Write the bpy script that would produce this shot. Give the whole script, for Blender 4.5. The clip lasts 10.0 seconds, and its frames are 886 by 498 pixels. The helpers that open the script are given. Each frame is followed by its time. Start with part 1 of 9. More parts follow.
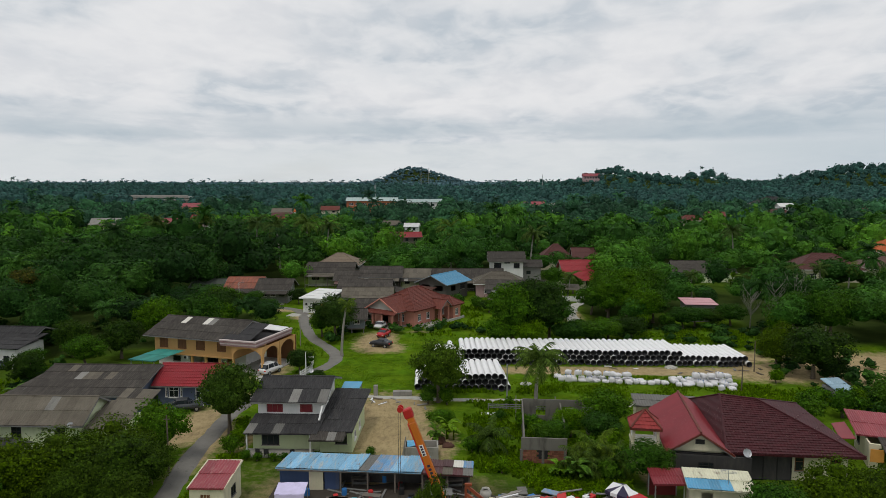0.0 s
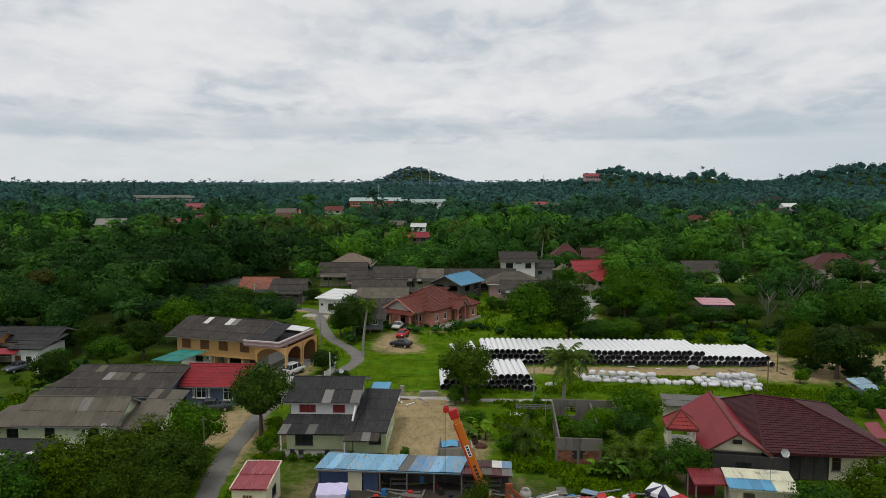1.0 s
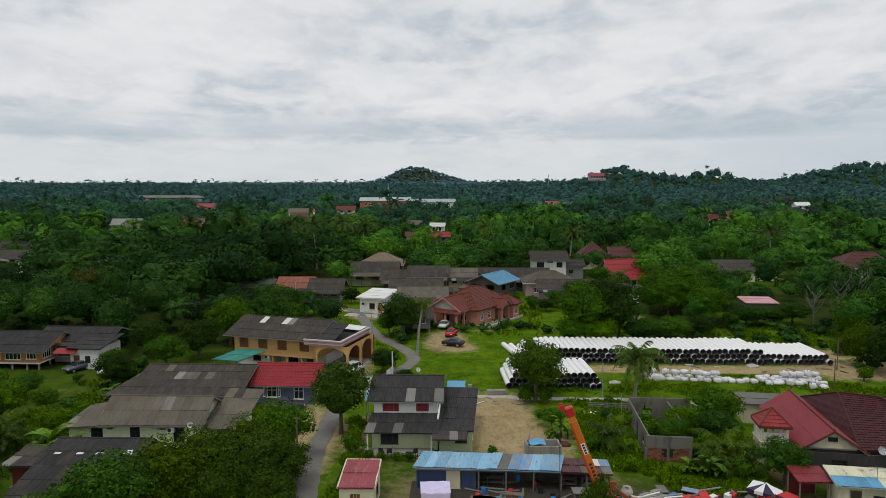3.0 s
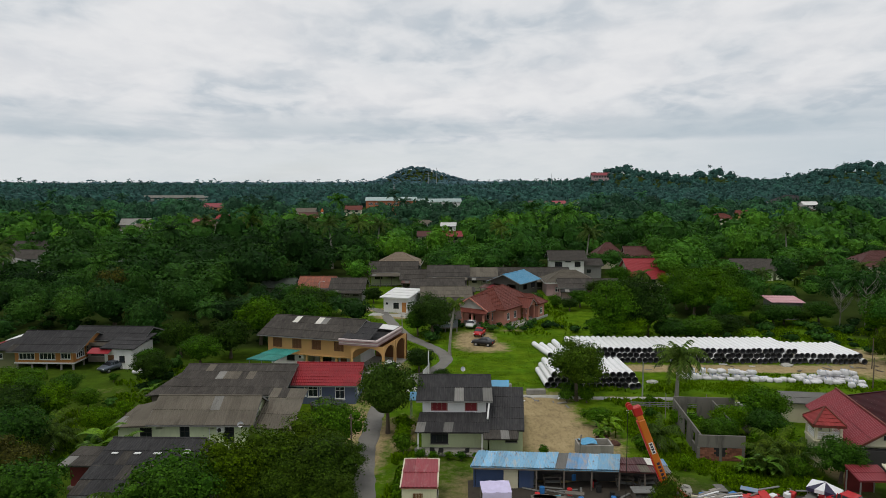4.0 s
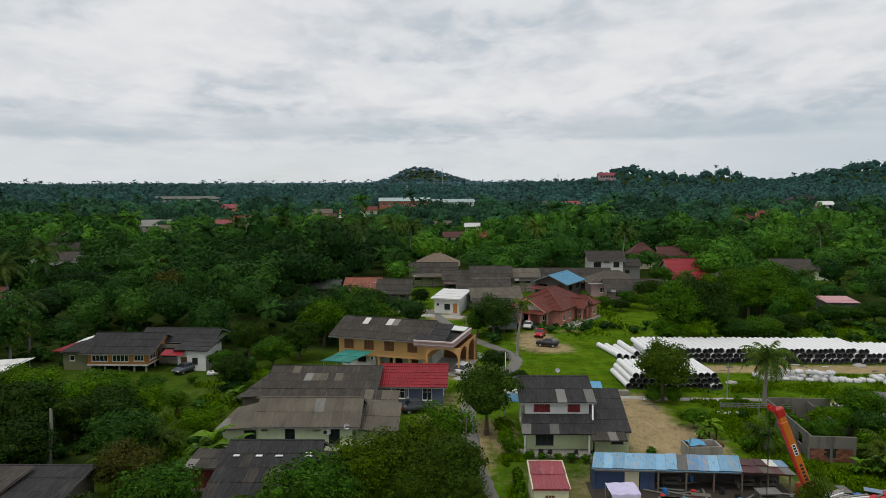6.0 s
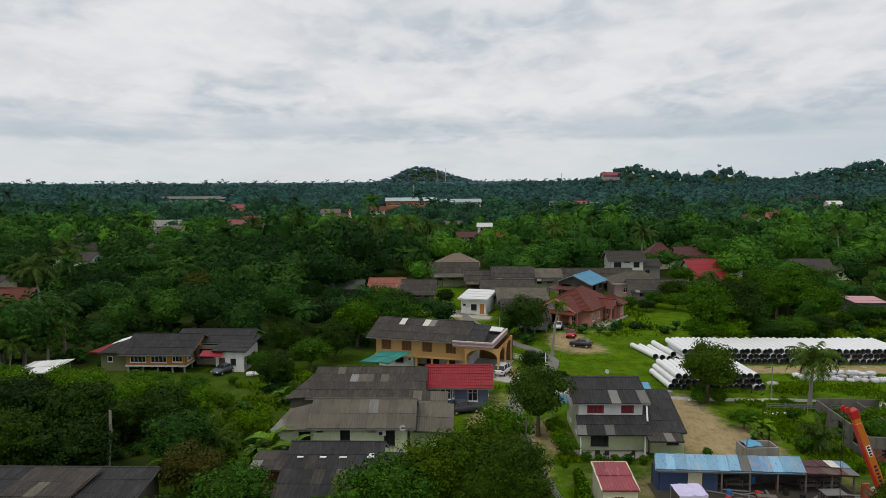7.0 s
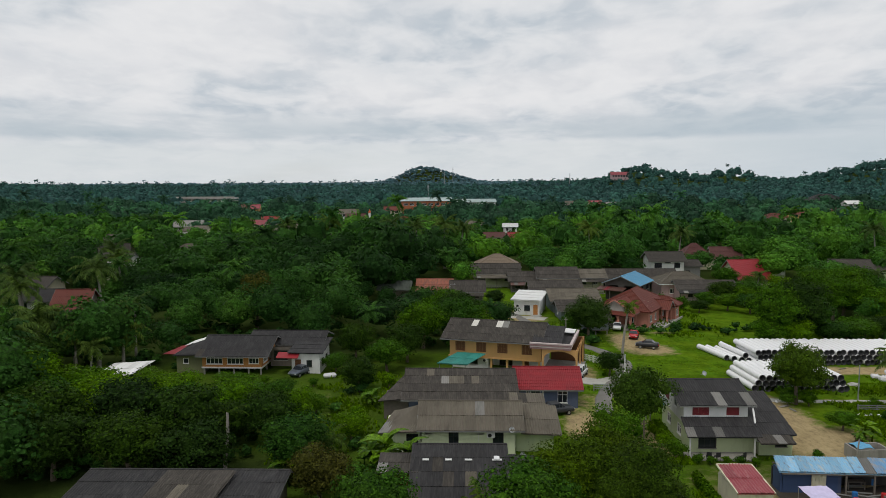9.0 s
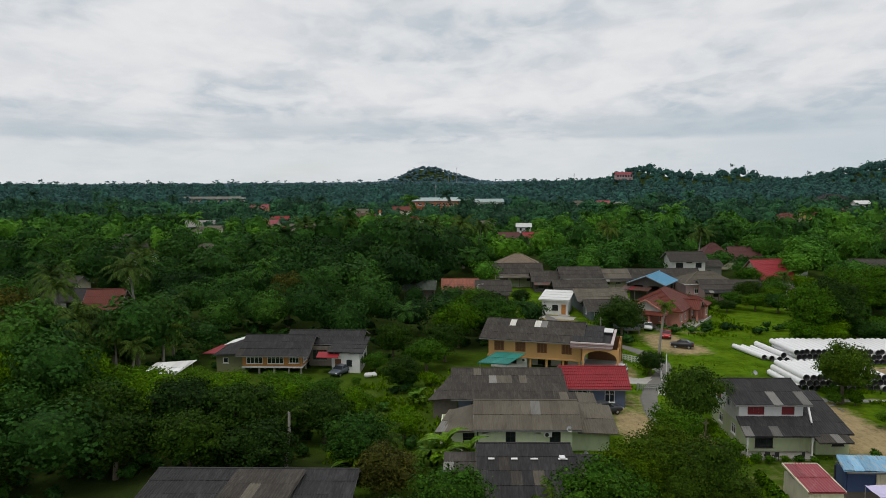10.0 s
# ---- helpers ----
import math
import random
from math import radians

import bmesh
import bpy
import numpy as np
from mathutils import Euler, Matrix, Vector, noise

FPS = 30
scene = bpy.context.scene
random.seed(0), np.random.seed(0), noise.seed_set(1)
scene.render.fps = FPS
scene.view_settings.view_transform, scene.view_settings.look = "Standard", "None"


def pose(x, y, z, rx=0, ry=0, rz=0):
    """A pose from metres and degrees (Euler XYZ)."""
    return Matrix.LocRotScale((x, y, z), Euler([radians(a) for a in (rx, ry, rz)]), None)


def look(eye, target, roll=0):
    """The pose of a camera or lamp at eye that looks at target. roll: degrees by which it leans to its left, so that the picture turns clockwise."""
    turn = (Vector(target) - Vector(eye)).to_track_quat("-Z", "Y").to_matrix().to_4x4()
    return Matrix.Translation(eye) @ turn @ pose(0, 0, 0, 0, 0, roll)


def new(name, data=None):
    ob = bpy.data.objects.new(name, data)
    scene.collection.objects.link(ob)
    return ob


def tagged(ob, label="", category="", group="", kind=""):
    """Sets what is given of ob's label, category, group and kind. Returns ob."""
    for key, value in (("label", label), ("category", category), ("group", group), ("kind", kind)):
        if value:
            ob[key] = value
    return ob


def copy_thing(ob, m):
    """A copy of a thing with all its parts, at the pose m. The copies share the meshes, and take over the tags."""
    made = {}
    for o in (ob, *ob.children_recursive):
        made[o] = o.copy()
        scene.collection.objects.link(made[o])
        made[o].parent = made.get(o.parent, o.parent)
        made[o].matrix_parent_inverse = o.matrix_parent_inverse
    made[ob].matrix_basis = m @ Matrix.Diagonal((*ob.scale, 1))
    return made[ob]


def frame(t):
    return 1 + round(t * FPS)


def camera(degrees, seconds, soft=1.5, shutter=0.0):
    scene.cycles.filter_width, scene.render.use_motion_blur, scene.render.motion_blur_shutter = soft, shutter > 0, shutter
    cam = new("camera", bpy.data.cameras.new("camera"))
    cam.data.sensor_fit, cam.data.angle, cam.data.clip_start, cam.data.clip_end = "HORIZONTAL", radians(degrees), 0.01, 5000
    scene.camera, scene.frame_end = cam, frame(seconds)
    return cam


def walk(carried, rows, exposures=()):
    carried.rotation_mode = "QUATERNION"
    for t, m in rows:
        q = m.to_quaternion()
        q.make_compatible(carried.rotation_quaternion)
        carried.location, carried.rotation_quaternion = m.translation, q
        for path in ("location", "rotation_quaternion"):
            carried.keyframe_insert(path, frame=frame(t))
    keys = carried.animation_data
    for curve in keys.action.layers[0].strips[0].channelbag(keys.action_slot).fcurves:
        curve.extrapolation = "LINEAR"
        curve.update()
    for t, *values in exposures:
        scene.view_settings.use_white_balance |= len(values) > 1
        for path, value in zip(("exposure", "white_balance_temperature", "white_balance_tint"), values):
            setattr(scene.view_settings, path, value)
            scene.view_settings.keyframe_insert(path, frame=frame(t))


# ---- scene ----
cam = camera(66.0, 10.0, 0.8)
PATH = [
    (0, (-0.116, 0.757, 27.049), (-0.174, 2.747, 26.858), -0.01),
    (0.5, (-1.771, 0.695, 27.092), (-1.828, 2.685, 26.901), -0.02),
    (1, (-3.623, 0.640, 27.094), (-3.678, 2.631, 26.903), -0.03),
    (1.5, (-5.524, 0.591, 27.070), (-5.578, 2.581, 26.879), -0.05),
    (2, (-7.720, 0.546, 27.031), (-7.773, 2.537, 26.840), -0.07),
    (2.5, (-9.942, 0.505, 26.987), (-9.995, 2.495, 26.796), -0.10),
    (4, (-17.419, 0.386, 26.906), (-17.471, 2.376, 26.714), -0.18),
    (4.5, (-19.952, 0.343, 26.913), (-20.003, 2.334, 26.721), -0.21),
    (5, (-22.690, 0.298, 26.941), (-22.741, 2.288, 26.749), -0.24),
    (5.5, (-25.309, 0.247, 26.991), (-25.361, 2.237, 26.800), -0.27),
    (7, (-33.592, 0.052, 27.250), (-33.644, 2.042, 27.058), -0.35),
    (7.5, (-36.245, -0.031, 27.357), (-36.298, 1.959, 27.164), -0.37),
    (8, (-38.985, -0.126, 27.462), (-39.039, 1.864, 27.269), -0.39),
    (8.5, (-41.589, -0.234, 27.554), (-41.644, 1.756, 27.361), -0.40),
    (9, (-44.404, -0.356, 27.624), (-44.460, 1.634, 27.431), -0.41),
    (9.5, (-47.117, -0.494, 27.657), (-47.174, 1.496, 27.464), -0.41),
    (10, (-50.117, -0.648, 27.639), (-50.175, 1.342, 27.446), -0.41),
]
walk(cam, [(t, look(eye, target, roll)) for t, eye, target, roll in PATH])

# ---- sky and light ----
SUN_ELEV, SUN_ROT = radians(58), radians(215)
world = bpy.data.worlds.new("overcast_sky")
scene.world = world
world.use_nodes = True
wt = world.node_tree
wt.nodes.clear()


def wnode(kind):
    return wt.nodes.new(kind)


def wmath(op, a, b=None, c=None):
    n = wnode("ShaderNodeMath")
    n.operation = op
    for i, v in enumerate((a, b, c)):
        if v is None:
            continue
        if isinstance(v, (int, float)):
            n.inputs[i].default_value = v
        else:
            wt.links.new(v, n.inputs[i])
    return n.outputs[0]


def wmix(fac, a, b):
    n = wnode("ShaderNodeMix")
    n.data_type = "RGBA"
    for sock, v in ((n.inputs[0], fac), (n.inputs[6], a), (n.inputs[7], b)):
        if isinstance(v, tuple):
            sock.default_value = (*v, 1)
        elif isinstance(v, (int, float)):
            sock.default_value = v
        else:
            wt.links.new(v, sock)
    return n.outputs[2]


w_co = wnode("ShaderNodeTexCoord")
w_sep = wnode("ShaderNodeSeparateXYZ")
wt.links.new(w_co.outputs["Generated"], w_sep.inputs[0])
dx, dy, dz = w_sep.outputs
def wnoise(scale, detail, rough, distort=0.0, squash=(1.0, 1.0, 3.0), shift=0.0):
    """Cloud noise over the directions of the sky, flattened towards the horizon."""
    mp = wnode("ShaderNodeMapping")
    mp.inputs["Scale"].default_value = squash
    mp.inputs["Location"].default_value = (shift, shift * 0.6, shift * 0.3)
    wt.links.new(w_co.outputs["Generated"], mp.inputs[0])
    n = wnode("ShaderNodeTexNoise")
    n.inputs["Scale"].default_value = scale
    n.inputs["Detail"].default_value = detail
    n.inputs["Roughness"].default_value = rough
    n.inputs["Distortion"].default_value = distort
    wt.links.new(mp.outputs[0], n.inputs["Vector"])
    return n.outputs[0]


def wrange(v, a, b, c=0.0, d=1.0):
    n = wnode("ShaderNodeMapRange")
    n.interpolation_type = "SMOOTHSTEP"
    wt.links.new(v, n.inputs[0])
    for i, x in enumerate((a, b, c, d)):
        n.inputs[i + 1].default_value = x
    return n.outputs[0]


nishita = wnode("ShaderNodeTexSky")
nishita.sky_type, nishita.sun_disc, nishita.sun_elevation, nishita.sun_rotation = "NISHITA", False, SUN_ELEV, SUN_ROT
blue = wnode("ShaderNodeVectorMath")
blue.operation = "SCALE"
blue.inputs["Scale"].default_value = 0.10
wt.links.new(nishita.outputs[0], blue.inputs[0])
# clouds lie on a flat sheet overhead, so they flatten towards the horizon
w_low = wmath("ADD", wmath("MAXIMUM", dz, 0.0), 0.21)
w_sheet = wnode("ShaderNodeCombineXYZ")
for i_, v_ in enumerate((dx, dy)):
    wt.links.new(wmath("DIVIDE", v_, w_low), w_sheet.inputs[i_])


def wsheet(scale, detail, rough, distort=0.0, shift=(0.0, 0.0), squash=1.0):
    mp = wnode("ShaderNodeMapping")
    mp.inputs["Location"].default_value = (*shift, 0.0)
    mp.inputs["Scale"].default_value = (squash, 1.0, 1.0)
    wt.links.new(w_sheet.outputs[0], mp.inputs[0])
    n = wnode("ShaderNodeTexNoise")
    for nm_, v_ in (("Scale", scale), ("Detail", detail), ("Roughness", rough), ("Distortion", distort)):
        n.inputs[nm_].default_value = v_
    wt.links.new(mp.outputs[0], n.inputs["Vector"])
    return n.outputs[0]


broad = wrange(wsheet(1.4, 3.0, 0.45, 0.3, (3.3, 1.0), 1.2), 0.36, 0.62)
puffs = wrange(wsheet(3.6, 4.0, 0.48, 0.5, (7.2, 2.4), 1.15), 0.38, 0.64)
fine = wrange(wsheet(10.0, 4.0, 0.5, 0.3, (1.1, 8.4), 1.3), 0.40, 0.66)
cloud = wmix(broad, (0.57, 0.635, 0.70), (0.80, 0.815, 0.845))
cloud = wmix(wmath("MULTIPLY", puffs, 0.60), cloud, (0.93, 0.93, 0.94))
cloud = wmix(wmath("MULTIPLY", fine, 0.24), cloud, (0.95, 0.95, 0.955))
grey_lo = wmath("MULTIPLY", wmath("MULTIPLY", wrange(dz, 0.054, 0.066), wrange(dz, 0.068, 0.115, 1.0, 0.0)), wrange(wnoise(3.2, 5.0, 0.55, 0.3, (1, 1, 7.0), 12.0), 0.34, 0.58))
cloud = wmix(wmath("MULTIPLY", grey_lo, 0.72), cloud, (0.52, 0.60, 0.66))
strip_ = wmath("MULTIPLY", wrange(dz, 0.050, 0.064, 1.0, 0.0), wrange(wnoise(4.0, 5.0, 0.5, 0.2, (1, 1, 14.0), 5.0), 0.3, 0.7, 0.6, 0.95))
cloud = wmix(strip_, cloud, (0.755, 0.795, 0.815))
east = wmath("MULTIPLY", wrange(dx, 0.15, 0.5), wrange(dz, 0.05, 0.11, 0.5, 0.0))
cloud = wmix(east, cloud, (0.50, 0.60, 0.68))
cover = wrange(wnoise(3.0, 4.0, 0.5, 0.3, (1, 1, 4.0), 3.1), 0.25, 0.42, 0.9, 1.0)
final = wmix(cover, blue.outputs[0], cloud)
w_bg = wnode("ShaderNodeBackground")
w_bg.inputs["Strength"].default_value = 1.0
wt.links.new(final, w_bg.inputs[0])
w_out = wnode("ShaderNodeOutputWorld")
wt.links.new(w_bg.outputs[0], w_out.inputs[0])

sun_data = bpy.data.lights.new("sun", "SUN")
sun_data.energy, sun_data.angle, sun_data.color = 1.1, radians(10), (1.0, 0.95, 0.86)
sun = new("sun", sun_data)
sun.matrix_world = look((-60, -40, 200), (-20, 40, 0))
scene.view_settings.exposure = -0.19

# ---- materials ----
def shade(c, k):
    return tuple(min(1.0, x * k) for x in c)


class Mat:
    """A small node builder; textures lie in world space, so that repeats never match."""

    def __init__(self, name, rough=0.8, metal=0.0, spec=0.3):
        self.m = bpy.data.materials.new(name)
        self.m.use_nodes = True
        self.t = self.m.node_tree
        self.b = self.t.nodes["Principled BSDF"]
        self.b.inputs["Roughness"].default_value = rough
        self.b.inputs["Metallic"].default_value = metal
        self.b.inputs["Specular IOR Level"].default_value = spec
        self.pos = self.t.nodes.new("ShaderNodeNewGeometry").outputs["Position"]

    def put(self, v, sock):
        if isinstance(v, tuple):
            sock.default_value = (*v, 1) if len(v) == 3 else v
        elif isinstance(v, (int, float)):
            sock.default_value = v
        else:
            self.t.links.new(v, sock)

    def noise(self, scale, detail=4.0, rough=0.55, stretch=None, vec=None):
        n = self.t.nodes.new("ShaderNodeTexNoise")
        self.put(scale, n.inputs["Scale"])
        self.put(detail, n.inputs["Detail"])
        self.put(rough, n.inputs["Roughness"])
        v = vec or self.pos
        if stretch:
            mp = self.t.nodes.new("ShaderNodeMapping")
            mp.inputs["Scale"].default_value = stretch
            self.t.links.new(v, mp.inputs[0])
            v = mp.outputs[0]
        self.t.links.new(v, n.inputs["Vector"])
        return n.outputs[0]

    def wave(self, scale, axis="X", distort=0.0):
        n = self.t.nodes.new("ShaderNodeTexWave")
        n.bands_direction = axis
        self.put(scale, n.inputs["Scale"])
        self.put(distort, n.inputs["Distortion"])
        self.t.links.new(self.pos, n.inputs["Vector"])
        return n.outputs["Fac"]

    def rng(self, v, a, b, c=0.0, d=1.0):
        n = self.t.nodes.new("ShaderNodeMapRange")
        self.put(v, n.inputs[0])
        for i, x in enumerate((a, b, c, d)):
            n.inputs[i + 1].default_value = x
        return n.outputs[0]

    def mix(self, fac, a, b):
        n = self.t.nodes.new("ShaderNodeMix")
        n.data_type = "RGBA"
        self.put(fac, n.inputs[0])
        self.put(a, n.inputs[6])
        self.put(b, n.inputs[7])
        return n.outputs[2]

    def mul(self, a, b, op="MULTIPLY"):
        n = self.t.nodes.new("ShaderNodeMath")
        n.operation = op
        self.put(a, n.inputs[0])
        self.put(b, n.inputs[1])
        return n.outputs[0]

    def island(self):
        return self.t.nodes.new("ShaderNodeNewGeometry").outputs["Random Per Island"]

    def objrand(self):
        return self.t.nodes.new("ShaderNodeObjectInfo").outputs["Random"]

    def attr(self, name):
        n = self.t.nodes.new("ShaderNodeAttribute")
        n.attribute_name = name
        return n.outputs["Fac"]

    def hsv(self, col, h=0.5, s=1.0, v=1.0):
        n = self.t.nodes.new("ShaderNodeHueSaturation")
        self.put(h, n.inputs["Hue"])
        self.put(s, n.inputs["Saturation"])
        self.put(v, n.inputs["Value"])
        self.put(col, n.inputs["Color"])
        return n.outputs[0]

    def bump(self, height, strength=0.3, dist=0.02):
        n = self.t.nodes.new("ShaderNodeBump")
        self.put(strength, n.inputs["Strength"])
        self.put(dist, n.inputs["Distance"])
        self.put(height, n.inputs["Height"])
        self.t.links.new(n.outputs[0], self.b.inputs["Normal"])

    def done(self, col):
        self.put(col, self.b.inputs["Base Color"])
        return self.m


def m_paint(name, col, rough=0.75, dirt=(0.16, 0.14, 0.11), dirty=0.35, bump=0.15):
    """Painted plaster with rain streaks and patches."""
    k = Mat(name, rough)
    c = k.mix(k.noise(0.7, 3), shade(col, 0.86), shade(col, 1.06))
    c = k.mix(k.mul(k.rng(k.noise(1.3, 6, 0.65, (1, 1, 0.25)), 0.5, 0.78), dirty), c, dirt)
    k.bump(k.noise(18, 4), bump, 0.01)
    return k.done(c)


def m_fibre(name, col, lichen=(0.20, 0.20, 0.18), amount=0.6, vary=0.35, rough=0.88):
    """Weathered fibre-cement sheet: blotches, run-off stripes, each sheet a little different."""
    k = Mat(name, rough, 0, 0.2)
    c = k.mix(k.noise(0.55, 5), shade(col, 0.72), shade(col, 1.25))
    c = k.mix(k.mul(k.rng(k.noise(2.2, 7, 0.7, (1.6, 0.35, 0.35)), 0.46, 0.75), amount), c, lichen)
    c = k.mix(k.rng(k.noise(0.9, 6, 0.7, (1.5, 0.6, 0.6)), 0.55, 0.75, 0, 0.6), c, shade(col, 0.4))
    c = k.hsv(c, 0.5, 1.0, k.rng(k.objrand(), 0, 1, 1 - vary, 1 + vary))
    k.bump(k.noise(14, 5), 0.25, 0.02)
    return k.done(c)


def m_metal_roof(name, col, rust=(0.20, 0.09, 0.05), rusty=0.5, rough=0.5, vary=0.2, lo=0.55, hi=0.72):
    """Painted steel roofing with faded and rusted patches."""
    k = Mat(name, rough, 0.0, 0.4)
    c = k.mix(k.noise(0.8, 4), shade(col, 0.82), shade(col, 1.12))
    c = k.mix(k.mul(k.rng(k.noise(1.7, 7, 0.68, (1.4, 0.5, 0.5)), lo, hi), rusty), c, rust)
    c = k.hsv(c, 0.5, 1.0, k.rng(k.objrand(), 0, 1, 1 - vary, 1 + vary))
    k.bump(k.noise(9, 3), 0.12, 0.02)
    return k.done(c)


def m_tile(name, col, moss=(0.05, 0.04, 0.035), amount=0.4, rough=0.65):
    """Clay or concrete roof tiles; the joints between tiles as relief."""
    k = Mat(name, rough, 0, 0.35)
    c = k.mix(k.noise(1.1, 4), shade(col, 0.75), shade(col, 1.15))
    c = k.mix(k.mul(k.rng(k.noise(2.4, 6, 0.7), 0.5, 0.72), amount), c, moss)
    c = k.hsv(c, 0.5, 1.0, k.rng(k.island(), 0, 1, 0.86, 1.12))
    k.bump(k.wave(0.9, "X"), 0.6, 0.04)
    return k.done(c)


def m_plain(name, col, rough=0.6, metal=0.0, vary=0.15, scale=2.0, bump=0.1, spec=0.35):
    k = Mat(name, rough, metal, spec)
    c = k.mix(k.noise(scale, 5), shade(col, 1 - vary), shade(col, 1 + vary))
    k.bump(k.noise(scale * 9, 4), bump, 0.01)
    return k.done(c)


def m_glass(name, col=(0.02, 0.025, 0.03)):
    k = Mat(name, 0.08, 0, 0.6)
    return k.done(k.mix(k.noise(0.9, 2), shade(col, 0.7), shade(col, 1.5)))


def m_leaf(name, col, light, tinted=False, hue=0.010, gloss=0.7, grain=1.0, fine=6.0, spread=1.0):
    """Leaves: each tree its own green, patches of hue, fine grain with painted dark gaps, light passing through."""
    k = Mat(name, gloss, 0, 0.08)
    mid = tuple((a + b) / 2 for a, b in zip(col, light))
    lo, hi = (tuple(m + (x * f - m) * grain * 0.75 for m, x in zip(mid, end)) for end, f in ((col, 0.6), (light, 1.18)))
    c = k.mix(k.island(), lo, hi)
    who = k.attr("tint") if tinted else k.objrand()
    c = k.hsv(c, k.rng(who, 0, 1, 0.514 if tinted else 0.508, 0.496 - hue), k.rng(who, 0, 1, 1.02, 1.12), k.rng(who, 0, 1, 1 - 0.45 * spread, 1 + 1.3 * spread) if tinted else k.rng(who, 0, 1, 0.75, 1.3))
    # value noise paints the dark gaps between small leaves into each spray
    c = k.hsv(c, k.rng(k.noise(0.35, 2), 0.3, 0.7, 0.506, 0.492), 1.0, k.rng(k.noise(fine, 3, 0.6), 0.36, 0.66, 1 - 0.44 * spread, 1 + 0.48 * spread))
    c = k.hsv(c, 0.5, 1.0, k.rng(k.noise(fine * 0.28, 3, 0.6), 0.32, 0.68, 0.76, 1.26))
    k.put(c, k.b.inputs["Base Color"])
    tr = k.t.nodes.new("ShaderNodeBsdfTranslucent")
    k.put(c, tr.inputs[0])
    mx = k.t.nodes.new("ShaderNodeMixShader")
    mx.inputs[0].default_value = 0.22
    k.t.links.new(k.b.outputs[0], mx.inputs[1])
    k.t.links.new(tr.outputs[0], mx.inputs[2])
    k.t.links.new(mx.outputs[0], k.t.nodes["Material Output"].inputs[0])
    return k.m


LEAF = m_leaf("leaf_green", (0.019, 0.056, 0.007), (0.050, 0.126, 0.014))
LEAF_BRIGHT = m_leaf("leaf_bright", (0.038, 0.097, 0.007), (0.082, 0.178, 0.014))
LEAF_DARK = m_leaf("leaf_dark", (0.011, 0.029, 0.005), (0.030, 0.066, 0.009))
LEAF_YELLOW = m_leaf("leaf_olive", (0.024, 0.050, 0.005), (0.062, 0.112, 0.010))
LEAF_SOFT = m_leaf("leaf_soft_olive", (0.024, 0.054, 0.008), (0.056, 0.108, 0.016))
LEAF_WOODS = m_leaf("leaf_woods", (0.020, 0.060, 0.010), (0.050, 0.128, 0.021), True, 0.012, grain=0.7, fine=3.5)
# darkened copy of leaf_woods; the gloom of the western side is in the colour
LEAF_GLOOM = m_leaf("leaf_gloomy_woods", (0.0125, 0.036, 0.007), (0.031, 0.080, 0.015), True, 0.012, grain=0.8, fine=4.5)
# haze is painted into these leaves: bluer, paler, less contrast with distance
LEAF_FAR = m_leaf("leaf_distant_haze", (0.030, 0.078, 0.070), (0.056, 0.126, 0.106), True, grain=0.35, fine=0.9, spread=0.38)
LEAF_HORIZON = m_leaf("leaf_horizon_haze", (0.068, 0.130, 0.150), (0.096, 0.166, 0.182), True, 0.006, grain=0.3, fine=0.5, spread=0.2)
LEAF_MID = m_leaf("leaf_middle_haze", (0.019, 0.055, 0.030), (0.044, 0.110, 0.054), True, 0.012, grain=0.6, fine=1.6, spread=0.7)
LEAF_PALM = m_leaf("leaf_palm", (0.034, 0.070, 0.014), (0.075, 0.122, 0.026))
LEAF_FROND = m_leaf("leaf_young_palm", (0.034, 0.072, 0.010), (0.080, 0.128, 0.020))
LEAF_BANANA = m_leaf("leaf_banana", (0.056, 0.125, 0.012), (0.110, 0.210, 0.024), gloss=0.5)
GRASS_TUFT = m_leaf("grass_blades", (0.050, 0.118, 0.008), (0.108, 0.200, 0.016))
SOIL_DARK = m_paint("dark_yard_soil", (0.055, 0.046, 0.036), 0.95, (0.02, 0.018, 0.014), 0.7, 0.6)
BARK = m_plain("bark", (0.12, 0.095, 0.07), 0.9, 0, 0.4, 6, 0.5)
BARK_PALE = m_plain("bark_pale", (0.26, 0.24, 0.21), 0.9, 0, 0.3, 6, 0.4)
GLASS = m_glass("window_glass")
CONCRETE = m_paint("concrete", (0.30, 0.285, 0.255), 0.9, (0.09, 0.085, 0.07), 0.6, 0.4)
CONCRETE_PALE = m_paint("concrete_pale", (0.42, 0.41, 0.37), 0.9, (0.14, 0.13, 0.10), 0.5, 0.3)
WHITE = m_paint("white_paint", (0.74, 0.74, 0.72), 0.6, (0.30, 0.29, 0.26), 0.25)
CREAM = m_paint("cream_paint", (0.62, 0.58, 0.42), 0.75)
LIME = m_paint("pale_green_paint", (0.68, 0.74, 0.50), 0.75, (0.25, 0.27, 0.18), 0.3)
GREENISH = m_paint("yellow_green_paint", (0.48, 0.54, 0.30), 0.75, (0.2, 0.2, 0.14), 0.35)
ORANGE_WALL = m_paint("ochre_paint", (0.62, 0.36, 0.14), 0.75, (0.3, 0.2, 0.12), 0.2)
SALMON = m_paint("salmon_paint", (0.56, 0.24, 0.18), 0.75, (0.3, 0.16, 0.12), 0.25)
PINKWALL = m_paint("pink_paint", (0.46, 0.31, 0.32), 0.75)
BLUEGREY = m_paint("slate_blue_paint", (0.10, 0.125, 0.20), 0.7, (0.2, 0.2, 0.22), 0.2)
BLUEWALL = m_paint("navy_blue_sheet", (0.045, 0.075, 0.16), 0.6)
DARKWALL = m_paint("charcoal_wall", (0.045, 0.043, 0.042), 0.8)
